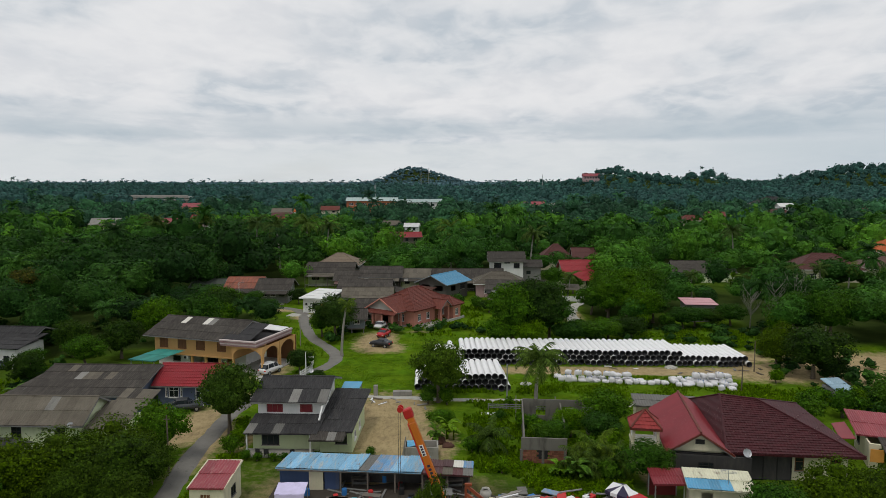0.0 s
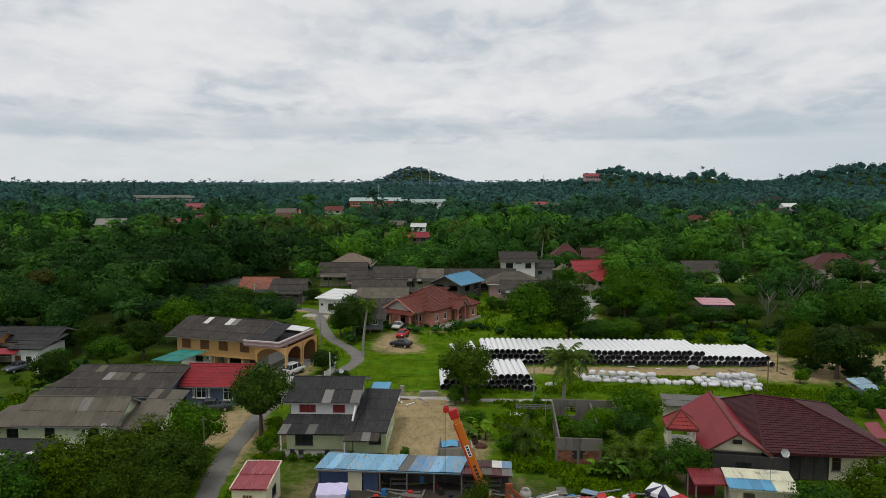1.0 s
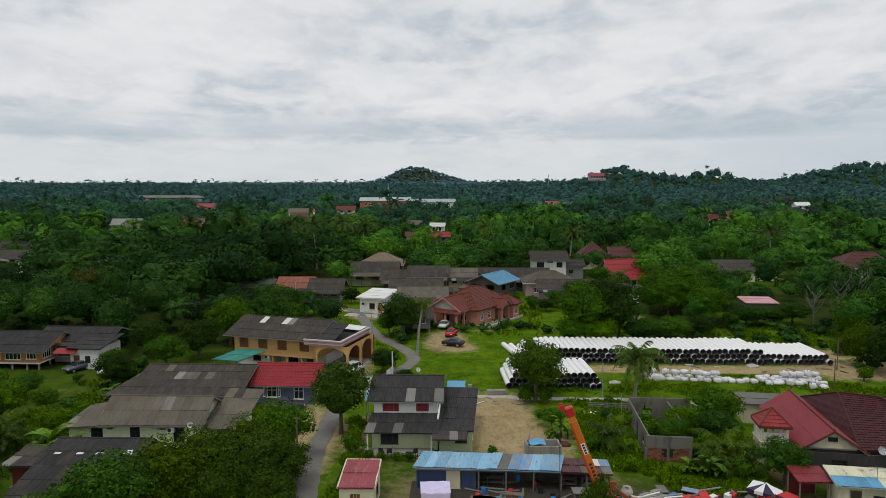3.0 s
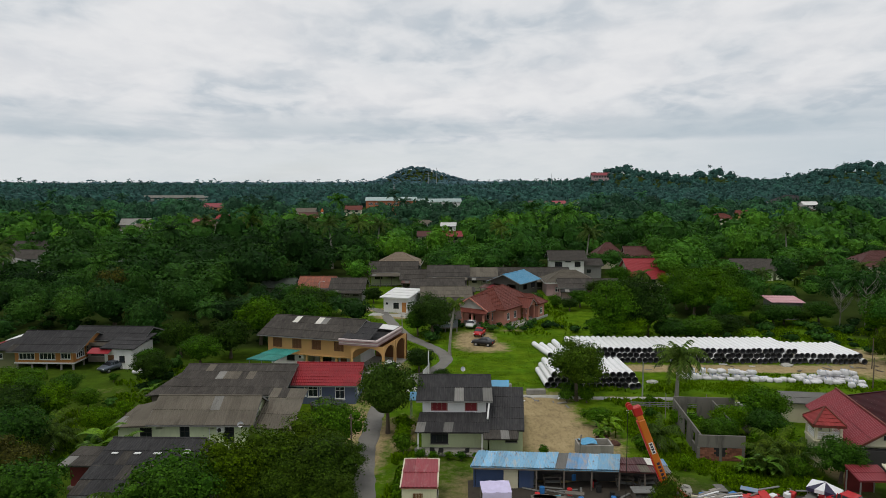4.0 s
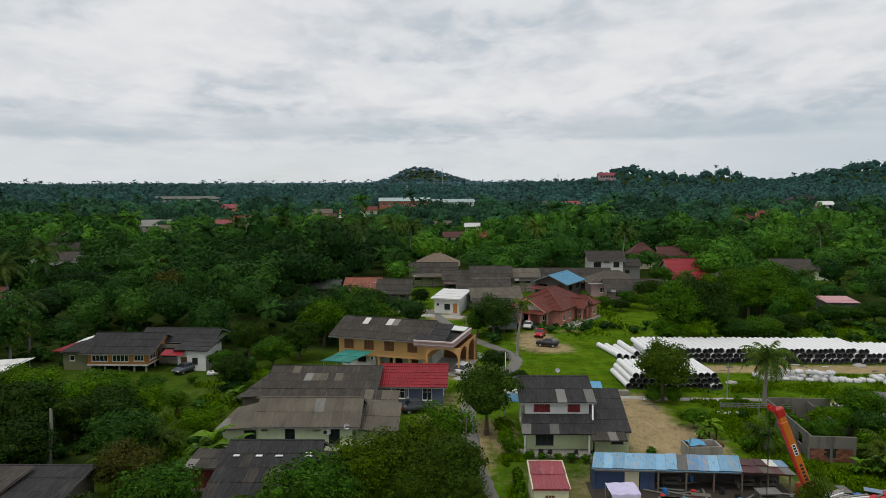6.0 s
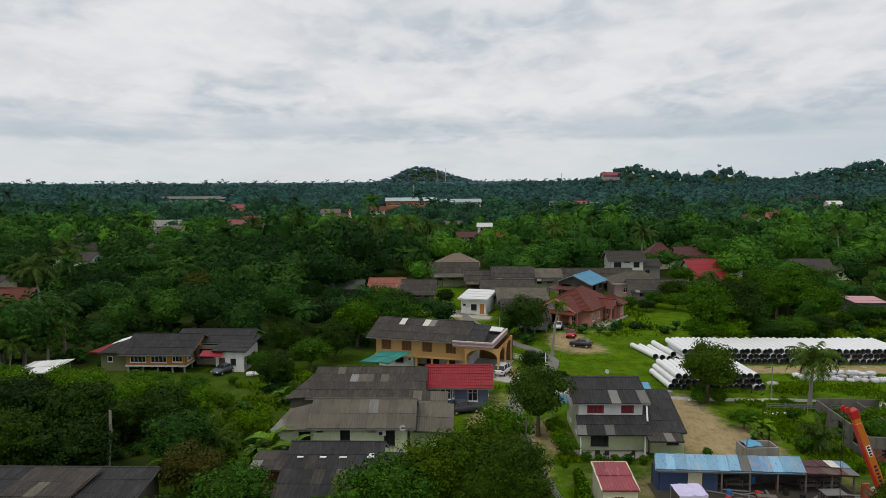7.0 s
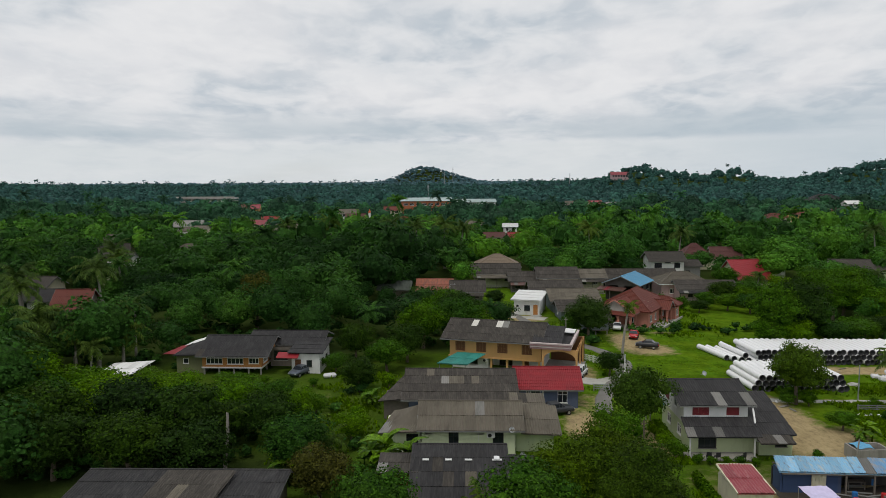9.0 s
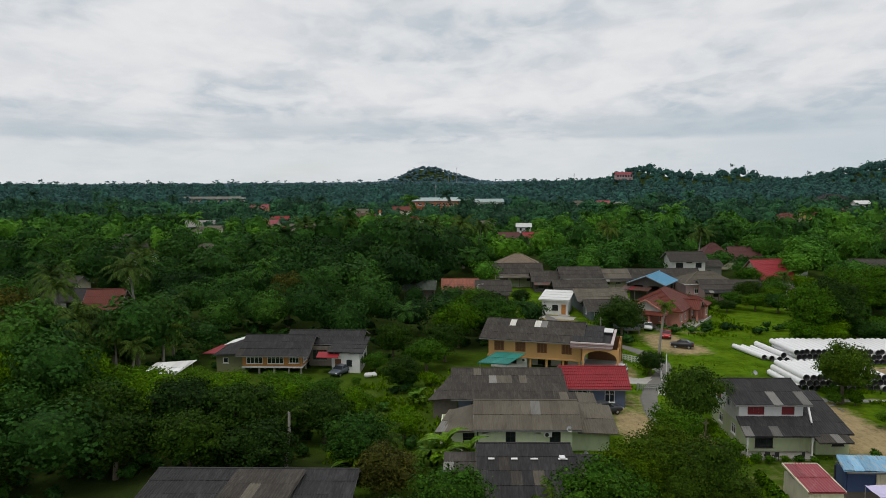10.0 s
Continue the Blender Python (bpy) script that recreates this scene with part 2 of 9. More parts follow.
TIMBER = m_plain("weathered_timber", (0.14, 0.12, 0.10), 0.85, 0, 0.35, 3, 0.4)
TIMBER_GREY = m_plain("grey_boards", (0.20, 0.20, 0.19), 0.85, 0, 0.3, 3, 0.4)
TIMBER_ORANGE = m_plain("orange_boards", (0.46, 0.20, 0.055), 0.7, 0, 0.2, 4, 0.3)
WOOD_BROWN = m_plain("brown_window_wood", (0.16, 0.070, 0.028), 0.6, 0, 0.25, 4, 0.2)
RED_SHUTTER = m_plain("red_shutter", (0.20, 0.025, 0.03), 0.6, 0, 0.2, 3, 0.1)
IRON = m_plain("dark_iron", (0.03, 0.03, 0.03), 0.6, 0.4, 0.3, 5, 0.2)
STEEL = m_plain("galvanised_steel", (0.42, 0.43, 0.44), 0.45, 0.7, 0.2, 3, 0.1)
ROOF_GREY = m_fibre("fibre_roof_grey", (0.053, 0.047, 0.041), (0.128, 0.115, 0.096), 0.6, 0.15)
ROOF_OLD = m_fibre("fibre_roof_old", (0.122, 0.107, 0.084), (0.165, 0.148, 0.115), 0.6, 0.13)
ROOF_DARK = m_fibre("fibre_roof_dark", (0.036, 0.035, 0.036), (0.10, 0.095, 0.09), 0.45, 0.13)
ROOF_LIGHT = m_fibre("fibre_roof_light", (0.20, 0.195, 0.18), (0.2, 0.19, 0.17))
ROOF_CLEAR = m_plain("clear_roof_sheet", (0.62, 0.60, 0.54), 0.5, 0, 0.2, 2, 0.1)
ROOF_TAN = m_fibre("shingle_tan", (0.19, 0.15, 0.11), (0.14, 0.11, 0.09), 0.4, 0.15)
ROOF_RED = m_metal_roof("red_steel_roof", (0.25, 0.012, 0.018), (0.2, 0.05, 0.04), 0.2, 0.5, 0.08)
ROOF_PINK = m_metal_roof("faded_red_steel_roof", (0.26, 0.045, 0.055), (0.40, 0.22, 0.20), 0.5, 0.5, 0.12)
ROOF_MAROON = m_metal_roof("maroon_steel_roof", (0.215, 0.026, 0.034), (0.16, 0.04, 0.04), 0.2, 0.42, 0.05)
ROOF_BLUE = m_metal_roof("blue_steel_roof", (0.12, 0.28, 0.48), (0.34, 0.29, 0.24), 0.9, 0.5, 0.3, 0.44, 0.66)
k_ = Mat("blue_steel_roof_streaked", 0.5, 0.0, 0.4)
c_ = k_.mix(k_.noise(0.8, 4), (0.13, 0.32, 0.50), (0.23, 0.44, 0.60))
c_ = k_.mix(k_.rng(k_.noise(1.2, 6, 0.7, (3.2, 0.5, 0.5)), 0.50, 0.64, 0, 0.7), c_, (0.42, 0.40, 0.35))
c_ = k_.mix(k_.rng(k_.noise(2.0, 6, 0.7, (2.0, 0.6, 0.6)), 0.56, 0.68, 0, 0.8), c_, (0.17, 0.10, 0.07))
k_.bump(k_.noise(9, 3), 0.12, 0.02)
ROOF_BLUE_WORN = k_.done(k_.hsv(c_, 0.5, 1.0, k_.rng(k_.objrand(), 0, 1, 0.75, 1.25)))
ROOF_BLUE_NEW = m_metal_roof("blue_roof_plain", (0.09, 0.30, 0.48), (0.3, 0.35, 0.38), 0.3)
ROOF_RUST = m_metal_roof("rusted_steel_roof", (0.10, 0.05, 0.04), (0.22, 0.11, 0.07), 0.8)
ROOF_TEAL = m_metal_roof("teal_steel_roof", (0.035, 0.23, 0.19), (0.1, 0.25, 0.2), 0.3)
ROOF_WHITE = m_metal_roof("white_steel_roof", (0.72, 0.72, 0.70), (0.4, 0.36, 0.3), 0.25)
ROOF_CREAM = m_metal_roof("cream_steel_roof", (0.62, 0.60, 0.44), (0.18, 0.13, 0.09), 0.8, 0.5, 0.1, 0.56, 0.66)
TILE_DARK = m_tile("maroon_roof_tile", (0.056, 0.008, 0.011), (0.03, 0.012, 0.012), 0.5)
TILE_TERRA = m_tile("terracotta_tile", (0.135, 0.030, 0.018), (0.075, 0.022, 0.016), 0.6)
TILE_RED = m_tile("red_roof_tile", (0.26, 0.028, 0.026), (0.14, 0.02, 0.02), 0.3)
TILE_BROWN = m_tile("brown_roof_tile", (0.095, 0.030, 0.026))
TILE_ORANGE = m_tile("orange_roof_tile", (0.50, 0.12, 0.03))
PIPE_WHITE = m_plain("pipe_white_coat", (0.78, 0.78, 0.78), 0.45, 0, 0.05, 1.5, 0.03)
PIPE_BLACK = m_plain("pipe_black_lining", (0.055, 0.056, 0.060), 0.55, 0, 0.3, 3, 0.1)
BAG_WHITE = m_plain("woven_bag_white", (0.66, 0.65, 0.66), 0.8, 0, 0.15, 3, 0.5)
RUBBER = m_plain("rubber", (0.02, 0.02, 0.02), 0.85, 0, 0.2, 5, 0.1)
PLASTIC_BLUE = m_plain("blue_plastic", (0.03, 0.16, 0.42), 0.5)
PLASTIC_RED = m_plain("red_plastic", (0.5, 0.03, 0.03), 0.5)
TARP_LILAC = m_plain("lilac_tarpaulin", (0.58, 0.53, 0.74), 0.6, 0, 0.2, 2, 0.2)
TARP_ORANGE = m_plain("orange_tarpaulin", (0.55, 0.25, 0.05), 0.7, 0, 0.2, 2, 0.2)
CRANE_ORANGE = m_metal_roof("crane_orange_paint", (0.56, 0.15, 0.016), (0.3, 0.06, 0.02), 0.4, 0.45)
CRANE_RED = m_metal_roof("crane_red_paint", (0.52, 0.02, 0.018), (0.2, 0.03, 0.02), 0.3, 0.45)
BRICK = m_plain("red_brick", (0.20, 0.085, 0.055), 0.9, 0, 0.35, 8, 0.4)
SIGN_WHITE = m_plain("sign_white", (0.75, 0.75, 0.75), 0.5, 0, 0.05)
SIGN_DARK = m_plain("sign_dark", (0.03, 0.025, 0.06), 0.5, 0, 0.1)


def m_asphalt():
    k = Mat("asphalt", 0.92, 0, 0.2)
    c = k.mix(k.noise(0.5, 5), (0.115, 0.110, 0.100), (0.24, 0.228, 0.205))
    c = k.mix(k.rng(k.noise(1.6, 6, 0.7), 0.58, 0.7, 0, 0.5), c, (0.06, 0.06, 0.06))
    k.bump(k.noise(40, 3), 0.3, 0.01)
    return k.done(c)


def m_ground():
    """Grass and weeds, bare earth where the mask says so, leaf litter with painted shade under the woods and on plots.
    """
    k = Mat("ground_cover", 1.0, 0, 0.0)
    g = k.mix(k.noise(0.35, 6, 0.65), (0.052, 0.112, 0.006), (0.108, 0.190, 0.010))
    g = k.mix(k.rng(k.noise(1.1, 5, 0.7), 0.48, 0.78, 0, 0.75), g, (0.034, 0.080, 0.010))
    g = k.mix(k.rng(k.noise(0.16, 4, 0.6), 0.64, 0.82, 0, 0.22), g, (0.17, 0.155, 0.04))
    g = k.hsv(g, k.rng(k.noise(0.22, 4, 0.6), 0.3, 0.7, 0.485, 0.51), 1.0, k.rng(k.noise(7.0, 4, 0.65), 0.34, 0.66, 0.84, 1.16))
    g = k.hsv(g, 0.5, 1.0, k.rng(k.noise(0.5, 4, 0.65), 0.34, 0.66, 0.72, 1.28))
    d = k.mix(k.noise(0.5, 6, 0.65), (0.25, 0.190, 0.100), (0.52, 0.410, 0.225))
    d = k.mix(k.rng(k.noise(2.6, 6, 0.7, (1.0, 0.35, 1.0)), 0.46, 0.76, 0, 0.7), d, (0.16, 0.12, 0.065))
    d = k.mix(k.rng(k.noise(0.55, 5, 0.7), 0.5, 0.72, 0, 0.6), d, (0.17, 0.13, 0.075))
    edge = k.mul(k.attr("earth"), k.mul(k.noise(0.9, 6, 0.7), 0.9, "MULTIPLY"), "ADD")
    c = k.mix(k.rng(edge, 0.92, 1.22), g, d)
    # dark floor tone: litter and undergrowth, with shade painted into it
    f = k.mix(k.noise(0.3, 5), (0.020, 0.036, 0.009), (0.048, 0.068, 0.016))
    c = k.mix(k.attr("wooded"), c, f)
    k.bump(k.noise(2.5, 6, 0.7), 0.7, 0.25)
    return k.done(c)


ASPHALT = m_asphalt()
GROUND = m_ground()

# ---- mesh tools ----
rnd = random.Random(11)


def part(name, bm, material, parent=None, label=""):
    """Links a bmesh as one mesh object under a thing or a part."""
    me = bpy.data.meshes.new(name)
    bm.to_mesh(me)
    bm.free()
    for m in material if isinstance(material, (list, tuple)) else (material,):
        me.materials.append(m)
    ob = new(name, me)
    if parent:
        ob.parent = parent
    return tagged(ob, label)


def thing(name, x, y, z=0.0, yaw=0.0, label="", category="", group="", kind=""):
    ob = new(name)
    ob.matrix_basis = pose(x, y, z, 0, 0, yaw)
    ob.empty_display_size = 0.5
    return tagged(ob, label, category, group, kind)


def box(bm, x0, y0, z0, x1, y1, z1, bevel=0.0, slot=0):
    vs = [bm.verts.new((x, y, z)) for z in (z0, z1) for y in (y0, y1) for x in (x0, x1)]
    fs = [bm.faces.new([vs[i] for i in f]) for f in ((0, 2, 3, 1), (4, 5, 7, 6), (0, 1, 5, 4), (2, 6, 7, 3), (0, 4, 6, 2), (1, 3, 7, 5))]
    for f in fs:
        f.material_index = slot
    if bevel:
        bmesh.ops.bevel(bm, geom=list({e for f in fs for e in f.edges}), offset=bevel, segments=1, affect="EDGES")
    return bm


def boxed(x0, y0, z0, x1, y1, z1, bevel=0.0):
    return box(bmesh.new(), x0, y0, z0, x1, y1, z1, bevel)


def beam(bm, a, b, w, h=None, sides=4, taper=1.0):
    """A bar from a to b; with more sides a tapered rod."""
    a, b = Vector(a), Vector(b)
    d = (b - a).normalized()
    s = d.cross(Vector((0, 0, 1)))
    s = s.normalized() if s.length > 1e-4 else Vector((1, 0, 0))
    u = s.cross(d)
    h = h or w
    rings = []
    for p, k in ((a, 1.0), (b, taper)):
        ring = []
        for i in range(sides):
            t = 2 * math.pi * (i + 0.5) / sides
            q = 1.4142 if sides == 4 else 1.0
            ring.append(bm.verts.new(p + s * (math.cos(t) * w / 2 * k * q) + u * (math.sin(t) * h / 2 * k * q)))
        rings.append(ring)
    for i in range(sides):
        j = (i + 1) % sides
        bm.faces.new((rings[0][i], rings[0][j], rings[1][j], rings[1][i]))
    bm.faces.new(rings[0][::-1])
    bm.faces.new(rings[1])
    return bm


def tube(bm, pts, radii, sides=7):
    """A rod through the points with its own radius at each."""
    rings = []
    for i, p in enumerate(pts):
        p = Vector(p)
        d = (Vector(pts[min(i + 1, len(pts) - 1)]) - Vector(pts[max(i - 1, 0)])).normalized()
        s = d.cross(Vector((0.13, 1, 0.21))).normalized()
        u = s.cross(d)
        rings.append([bm.verts.new(p + (s * math.cos(2 * math.pi * k / sides) + u * math.sin(2 * math.pi * k / sides)) * radii[i]) for k in range(sides)])
    for a, b in zip(rings, rings[1:]):
        for k in range(sides):
            j = (k + 1) % sides
            bm.faces.new((a[k], a[j], b[j], b[k]))
    bm.faces.new(rings[-1])
    return bm


def poly(bm, pts, slot=0):
    f = bm.faces.new([bm.verts.new(p) for p in pts])
    f.material_index = slot
    return f


def slab(pts, thick=0.06):
    """A thick plate over a polygon."""
    bm = bmesh.new()
    f = poly(bm, pts)
    r = bmesh.ops.extrude_face_region(bm, geom=[f])
    bmesh.ops.translate(bm, vec=(0, 0, -thick), verts=[v for v in r["geom"] if isinstance(v, bmesh.types.BMVert)])
    bmesh.ops.recalc_face_normals(bm, faces=bm.faces[:])
    return bm


def quads_mesh(name, quads, material, tint=None, extra=None):
    """A mesh from an array (n, 4, 3) of separate quads, with one tint a quad where given."""
    n = len(quads)
    me = bpy.data.meshes.new(name)
    me.vertices.add(n * 4)
    me.vertices.foreach_set("co", np.ascontiguousarray(quads, dtype=np.float32).ravel())
    me.loops.add(n * 4)
    me.loops.foreach_set("vertex_index", np.arange(n * 4, dtype=np.int32))
    me.polygons.add(n)
    me.polygons.foreach_set("loop_start", np.arange(0, n * 4, 4, dtype=np.int32))
    me.polygons.foreach_set("loop_total", np.full(n, 4, dtype=np.int32))
    if tint is not None:
        a = me.attributes.new("tint", "FLOAT", "FACE")
        a.data.foreach_set("value", np.ascontiguousarray(tint, dtype=np.float32))
    me.materials.append(material)
    me.update(calc_edges=True)
    return me

# ---- ground, roads ----
HILLS = [(-185, 2300, 44, 95, 70), (-90, 2300, 22, 110, 70), (232, 1080, 30, 46, 90), (305, 1090, 16, 36, 80), (390, 1120, 24, 40, 90), (120, 1150, 5, 70, 110),
         (575, 1050, 21, 80, 120), (700, 1050, 22, 110, 130), (900, 1000, 14, 200, 150)]


def height(x, y):
    """The lie of the land: flat village, a slow rise, low wooded hills far off."""
    x, y = np.asarray(x, dtype=float), np.asarray(y, dtype=float)
    d = np.hypot(x, y)
    u = np.clip((d - 320) / 1300, 0, 1)
    z = 19.0 * u * u * (3 - 2 * u)
    for hx, hy, hz, rx, ry in HILLS:
        z = z + hz * np.exp(-((x - hx) / rx) ** 2 - ((y - hy) / ry) ** 2)
    return z


# soft patches of bare earth: x, y, half sizes, weight
EARTH = [(-8.5, 76, 4.2, 9.5, 1.0), (-5, 70, 4, 5, 0.9), (-13, 85.6, 3, 1.2, 0.7), (0, 84.2, 16, 1.0, 0.62), (18, 83.5, 10, 1.0, 0.55), (24, 98.2, 22, 2.0, 0.95), (10, 98.6, 8, 1.6, 0.6),
         (46, 98, 8, 5, 0.9), (62, 100, 14, 9, 0.95), (44, 107, 4, 4, 0.8), (-29, 82, 3.6, 6, 0.6), (-15, 116, 3.5, 7, 0.85), (-13.5, 111, 4, 3.5, 0.8), (-8, 123.5, 3, 1.5, 0.6),
         (-31, 137, 3.5, 3, 0.9), (-38, 144, 5, 2, 0.8), (-28, 97, 3, 5, 0.75), (-8, 56.5, 10, 5, 1.0), (8, 54.5, 7, 3, 0.5), (-30.2, 74, 2.4, 6, 0.9), (14, 57, 3, 3, 0.3), (-20.5, 61, 5, 3.2, 0.5), (-15, 63.2, 8, 2.4, 0.5), (-23.6, 72, 1.6, 5, 0.85),
         (-64, 86, 3.5, 2.5, 0.5), (-4, 106, 3, 3, 0.35), (22, 142, 2.5, 9, 0.8), (-26.5, 68, 1.6, 8, 0.8), (30, 57, 8, 3, 0.3), (17.6, 62, 1.3, 6, 0.8), (-104, 100, 6, 6, 0.6)]


def lin(a, b, step):
    return list(np.arange(a, b, step))


gx = np.array([-4600, -3600, -2800, -2200, -1700, -1300, -1000] + lin(-850, -140, 30) + lin(-140, 80, 1.0) + lin(80, 860, 30) + [1000, 1300, 1700, 2200, 2800, 3600, 4600])
gy = np.array([-900, -400, -150, -60, 0, 20] + lin(30, 160, 1.0) + lin(160, 400, 8) + lin(400, 2700, 30) + [2900, 3200, 3600, 4000, 4400, 4700])
GX, GY = np.meshgrid(gx, gy)
GZ = height(GX, GY)
near = (GY < 190) & (GX > -150) & (GX < 90)
bumps = np.sin(GX * 0.9 + 1.3 * np.sin(GY * 0.5)) * np.sin(GY * 0.75 + GX * 0.21) * 0.05
GZ = GZ + np.where(near, bumps, 0.0)
earth = np.zeros_like(GX)
for ex, ey, rx, ry, wt_ in EARTH:
    r = np.maximum(np.abs(GX - ex) / rx, np.abs(GY - ey) / ry) * 0.5 + np.hypot((GX - ex) / rx, (GY - ey) / ry) * 0.5
    earth = np.maximum(earth, wt_ * np.clip(1.45 - 0.75 * r, 0, 1))


def in_any(x, y, boxes):
    m = np.zeros_like(np.asarray(x, dtype=float), dtype=bool)
    for x0, x1, y0, y1 in boxes:
        m |= (x > x0) & (x < x1) & (y > y0) & (y < y1)
    return m


# open land, on which no woods stand
OPEN = [(-31, 55, 20, 117), (-62, -24, 20, 108), (-24, 20, 100, 134), (-12, 3, 120, 148), (14, 52, 104, 127), (-42, 22, 134, 178), (-24, 14, 128, 150), (50, 80, 84, 116), (-90, -60, 82, 104), (-68, -56, 66, 97),
        (18, 26, 127, 152), (40, 54, 129, 143), (3, 20, 178, 192), (22, 36, 155, 184), (54, 72, 181, 196), (88, 128, 180, 208), (-58, -38, 141, 166), (-44, -26, 176, 200), (-30, 22, 155, 178), (-120, -108, 108, 124), (-37, -24, 104, 134),
        (-96, -82, 80, 98), (30, 80, 44, 84)]
PLANTED = [(-92, -60, 60, 84), (-84, -54, 40, 59)]  # woods planted tree by tree
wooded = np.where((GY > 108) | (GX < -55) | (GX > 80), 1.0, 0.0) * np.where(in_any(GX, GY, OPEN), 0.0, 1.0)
wooded = np.maximum(wooded, np.where((GX < -45) & (GY < 108), 0.55, 0.0))  # darker grass on the western plots, shade put into the ground colour
# ground around the fruit trees, darkened by painted shade
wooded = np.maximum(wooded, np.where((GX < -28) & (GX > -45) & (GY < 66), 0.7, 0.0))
# no woods here: ground by the cabin made darker
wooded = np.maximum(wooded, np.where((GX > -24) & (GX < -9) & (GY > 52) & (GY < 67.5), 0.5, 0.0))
# plots by the scrap yard, their shadows put into the ground tone
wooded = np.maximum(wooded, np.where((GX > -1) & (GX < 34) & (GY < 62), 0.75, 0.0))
for _ in range(5):  # soft edges of the darkened ground
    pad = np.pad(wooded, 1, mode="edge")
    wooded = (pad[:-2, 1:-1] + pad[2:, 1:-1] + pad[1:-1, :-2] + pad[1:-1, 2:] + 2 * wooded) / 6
nv, nu = GX.shape
idx = np.arange(nv * nu).reshape(nv, nu)
gq = np.stack([idx[:-1, :-1], idx[:-1, 1:], idx[1:, 1:], idx[1:, :-1]], -1).reshape(-1, 4)
gme = bpy.data.meshes.new("ground")
gme.from_pydata(np.stack([GX, GY, GZ], -1).reshape(-1, 3), [], gq)
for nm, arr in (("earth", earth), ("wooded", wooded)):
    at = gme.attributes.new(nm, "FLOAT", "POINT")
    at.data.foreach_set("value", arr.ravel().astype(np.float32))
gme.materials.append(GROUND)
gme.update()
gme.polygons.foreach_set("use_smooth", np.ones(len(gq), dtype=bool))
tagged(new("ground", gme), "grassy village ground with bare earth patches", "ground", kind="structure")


def smooth_line(pts, n=6):
    """Catmull-Rom points through pts."""
    out = []
    P = [Vector(p) for p in pts]
    for i in range(len(P) - 1):
        a, b, c, d = P[max(i - 1, 0)], P[i], P[i + 1], P[min(i + 2, len(P) - 1)]
        for k in range(n):
            t = k / n
            out.append(0.5 * (2 * b + (c - a) * t + (2 * a - 5 * b + 4 * c - d) * t * t + (3 * b - a - 3 * c + d) * t ** 3))
    return out + [P[-1]]


def strip(name, pts, width, z, material, label, category, wobble=0.12):
    line = smooth_line([(x, y, 0) for x, y in pts])
    r = random.Random(5)
    bm = bmesh.new()
    prev = None
    for i, p in enumerate(line):
        d = (line[min(i + 1, len(line) - 1)] - line[max(i - 1, 0)]).normalized()
        s = Vector((d.y, -d.x, 0))
        w = width / 2
        cols = [p - s * (w + 0.35 + r.uniform(0, wobble)), p - s * (w + r.uniform(-wobble, wobble)), p, p + s * (w + r.uniform(-wobble, wobble)), p + s * (w + 0.35 + r.uniform(0, wobble))]
        zs = (-0.14, z, z + 0.03, z, -0.14)
        row = [bm.verts.new((c.x, c.y, q)) for c, q in zip(cols, zs)]
        if prev:
            for a in range(4):
                bm.faces.new((prev[a], prev[a + 1], row[a + 1], row[a]))
        prev = row
    return tagged(part(name, bm, material), label, category, kind="structure")


LANE = [(-24.6, 36), (-25.2, 50), (-25.8, 57), (-26.9, 65), (-27.2, 73), (-27.3, 79), (-26.4, 85), (-23.6, 92), (-20.4, 99), (-19.7, 104), (-21.8, 110), (-26, 117), (-28.4, 123), (-31.5, 133), (-33.6, 141), (-38, 146), (-46, 148)]
strip("road", LANE,
      1.75, 0.09, ASPHALT, "narrow grey asphalt village lane with worn edges", "road")
strip("driveway", [(-22.5, 94), (-25.5, 92.5), (-28.5, 94)], 2.6, 0.07, CONCRETE_PALE, "pale concrete driveway beside the lane", "driveway")
strip("kerb_path", [(-16.5, 86.4), (-10, 85.1), (0, 84.2), (9, 83.9), (16, 82.2), (24, 83.5)], 0.8, 0.08, CONCRETE_PALE, "pale concrete strip along the field track", "path", 0.2)
strip("lane_branch", [(-25.5, 88), (-21, 87.3), (-16, 86.6)], 2.0, 0.07, CONCRETE_PALE, "pale concrete side lane", "road", 0.2)
strip("dirt_track", [(22, 134), (22.5, 143), (25, 152), (30, 158)], 2.2, 0.06, CONCRETE_PALE, "pale dirt track towards the red roofed house", "track", 0.3)
strip("house_apron", [(-36.0, 139.2), (-32, 138.2), (-27.4, 136.6)], 2.4, 0.075, CONCRETE_PALE, "pale concrete apron before the white house", "driveway", 0.25)
strip("scrap_yard_soil", [(0.6, 55.0), (5, 54.6), (10, 54.9), (14.5, 55.3)], 6.4, 0.05, SOIL_DARK, "dark soil of the scrap yard", "ground", 0.5)
# dark soil whose tone also carries the shade under the workshop roof
strip("workshop_yard", [(-16.8, 57.0), (-10, 57.0), (0.6, 56.9)], 5.6, 0.06, SOIL_DARK, "dark soil of the workshop yard", "ground", 0.4)

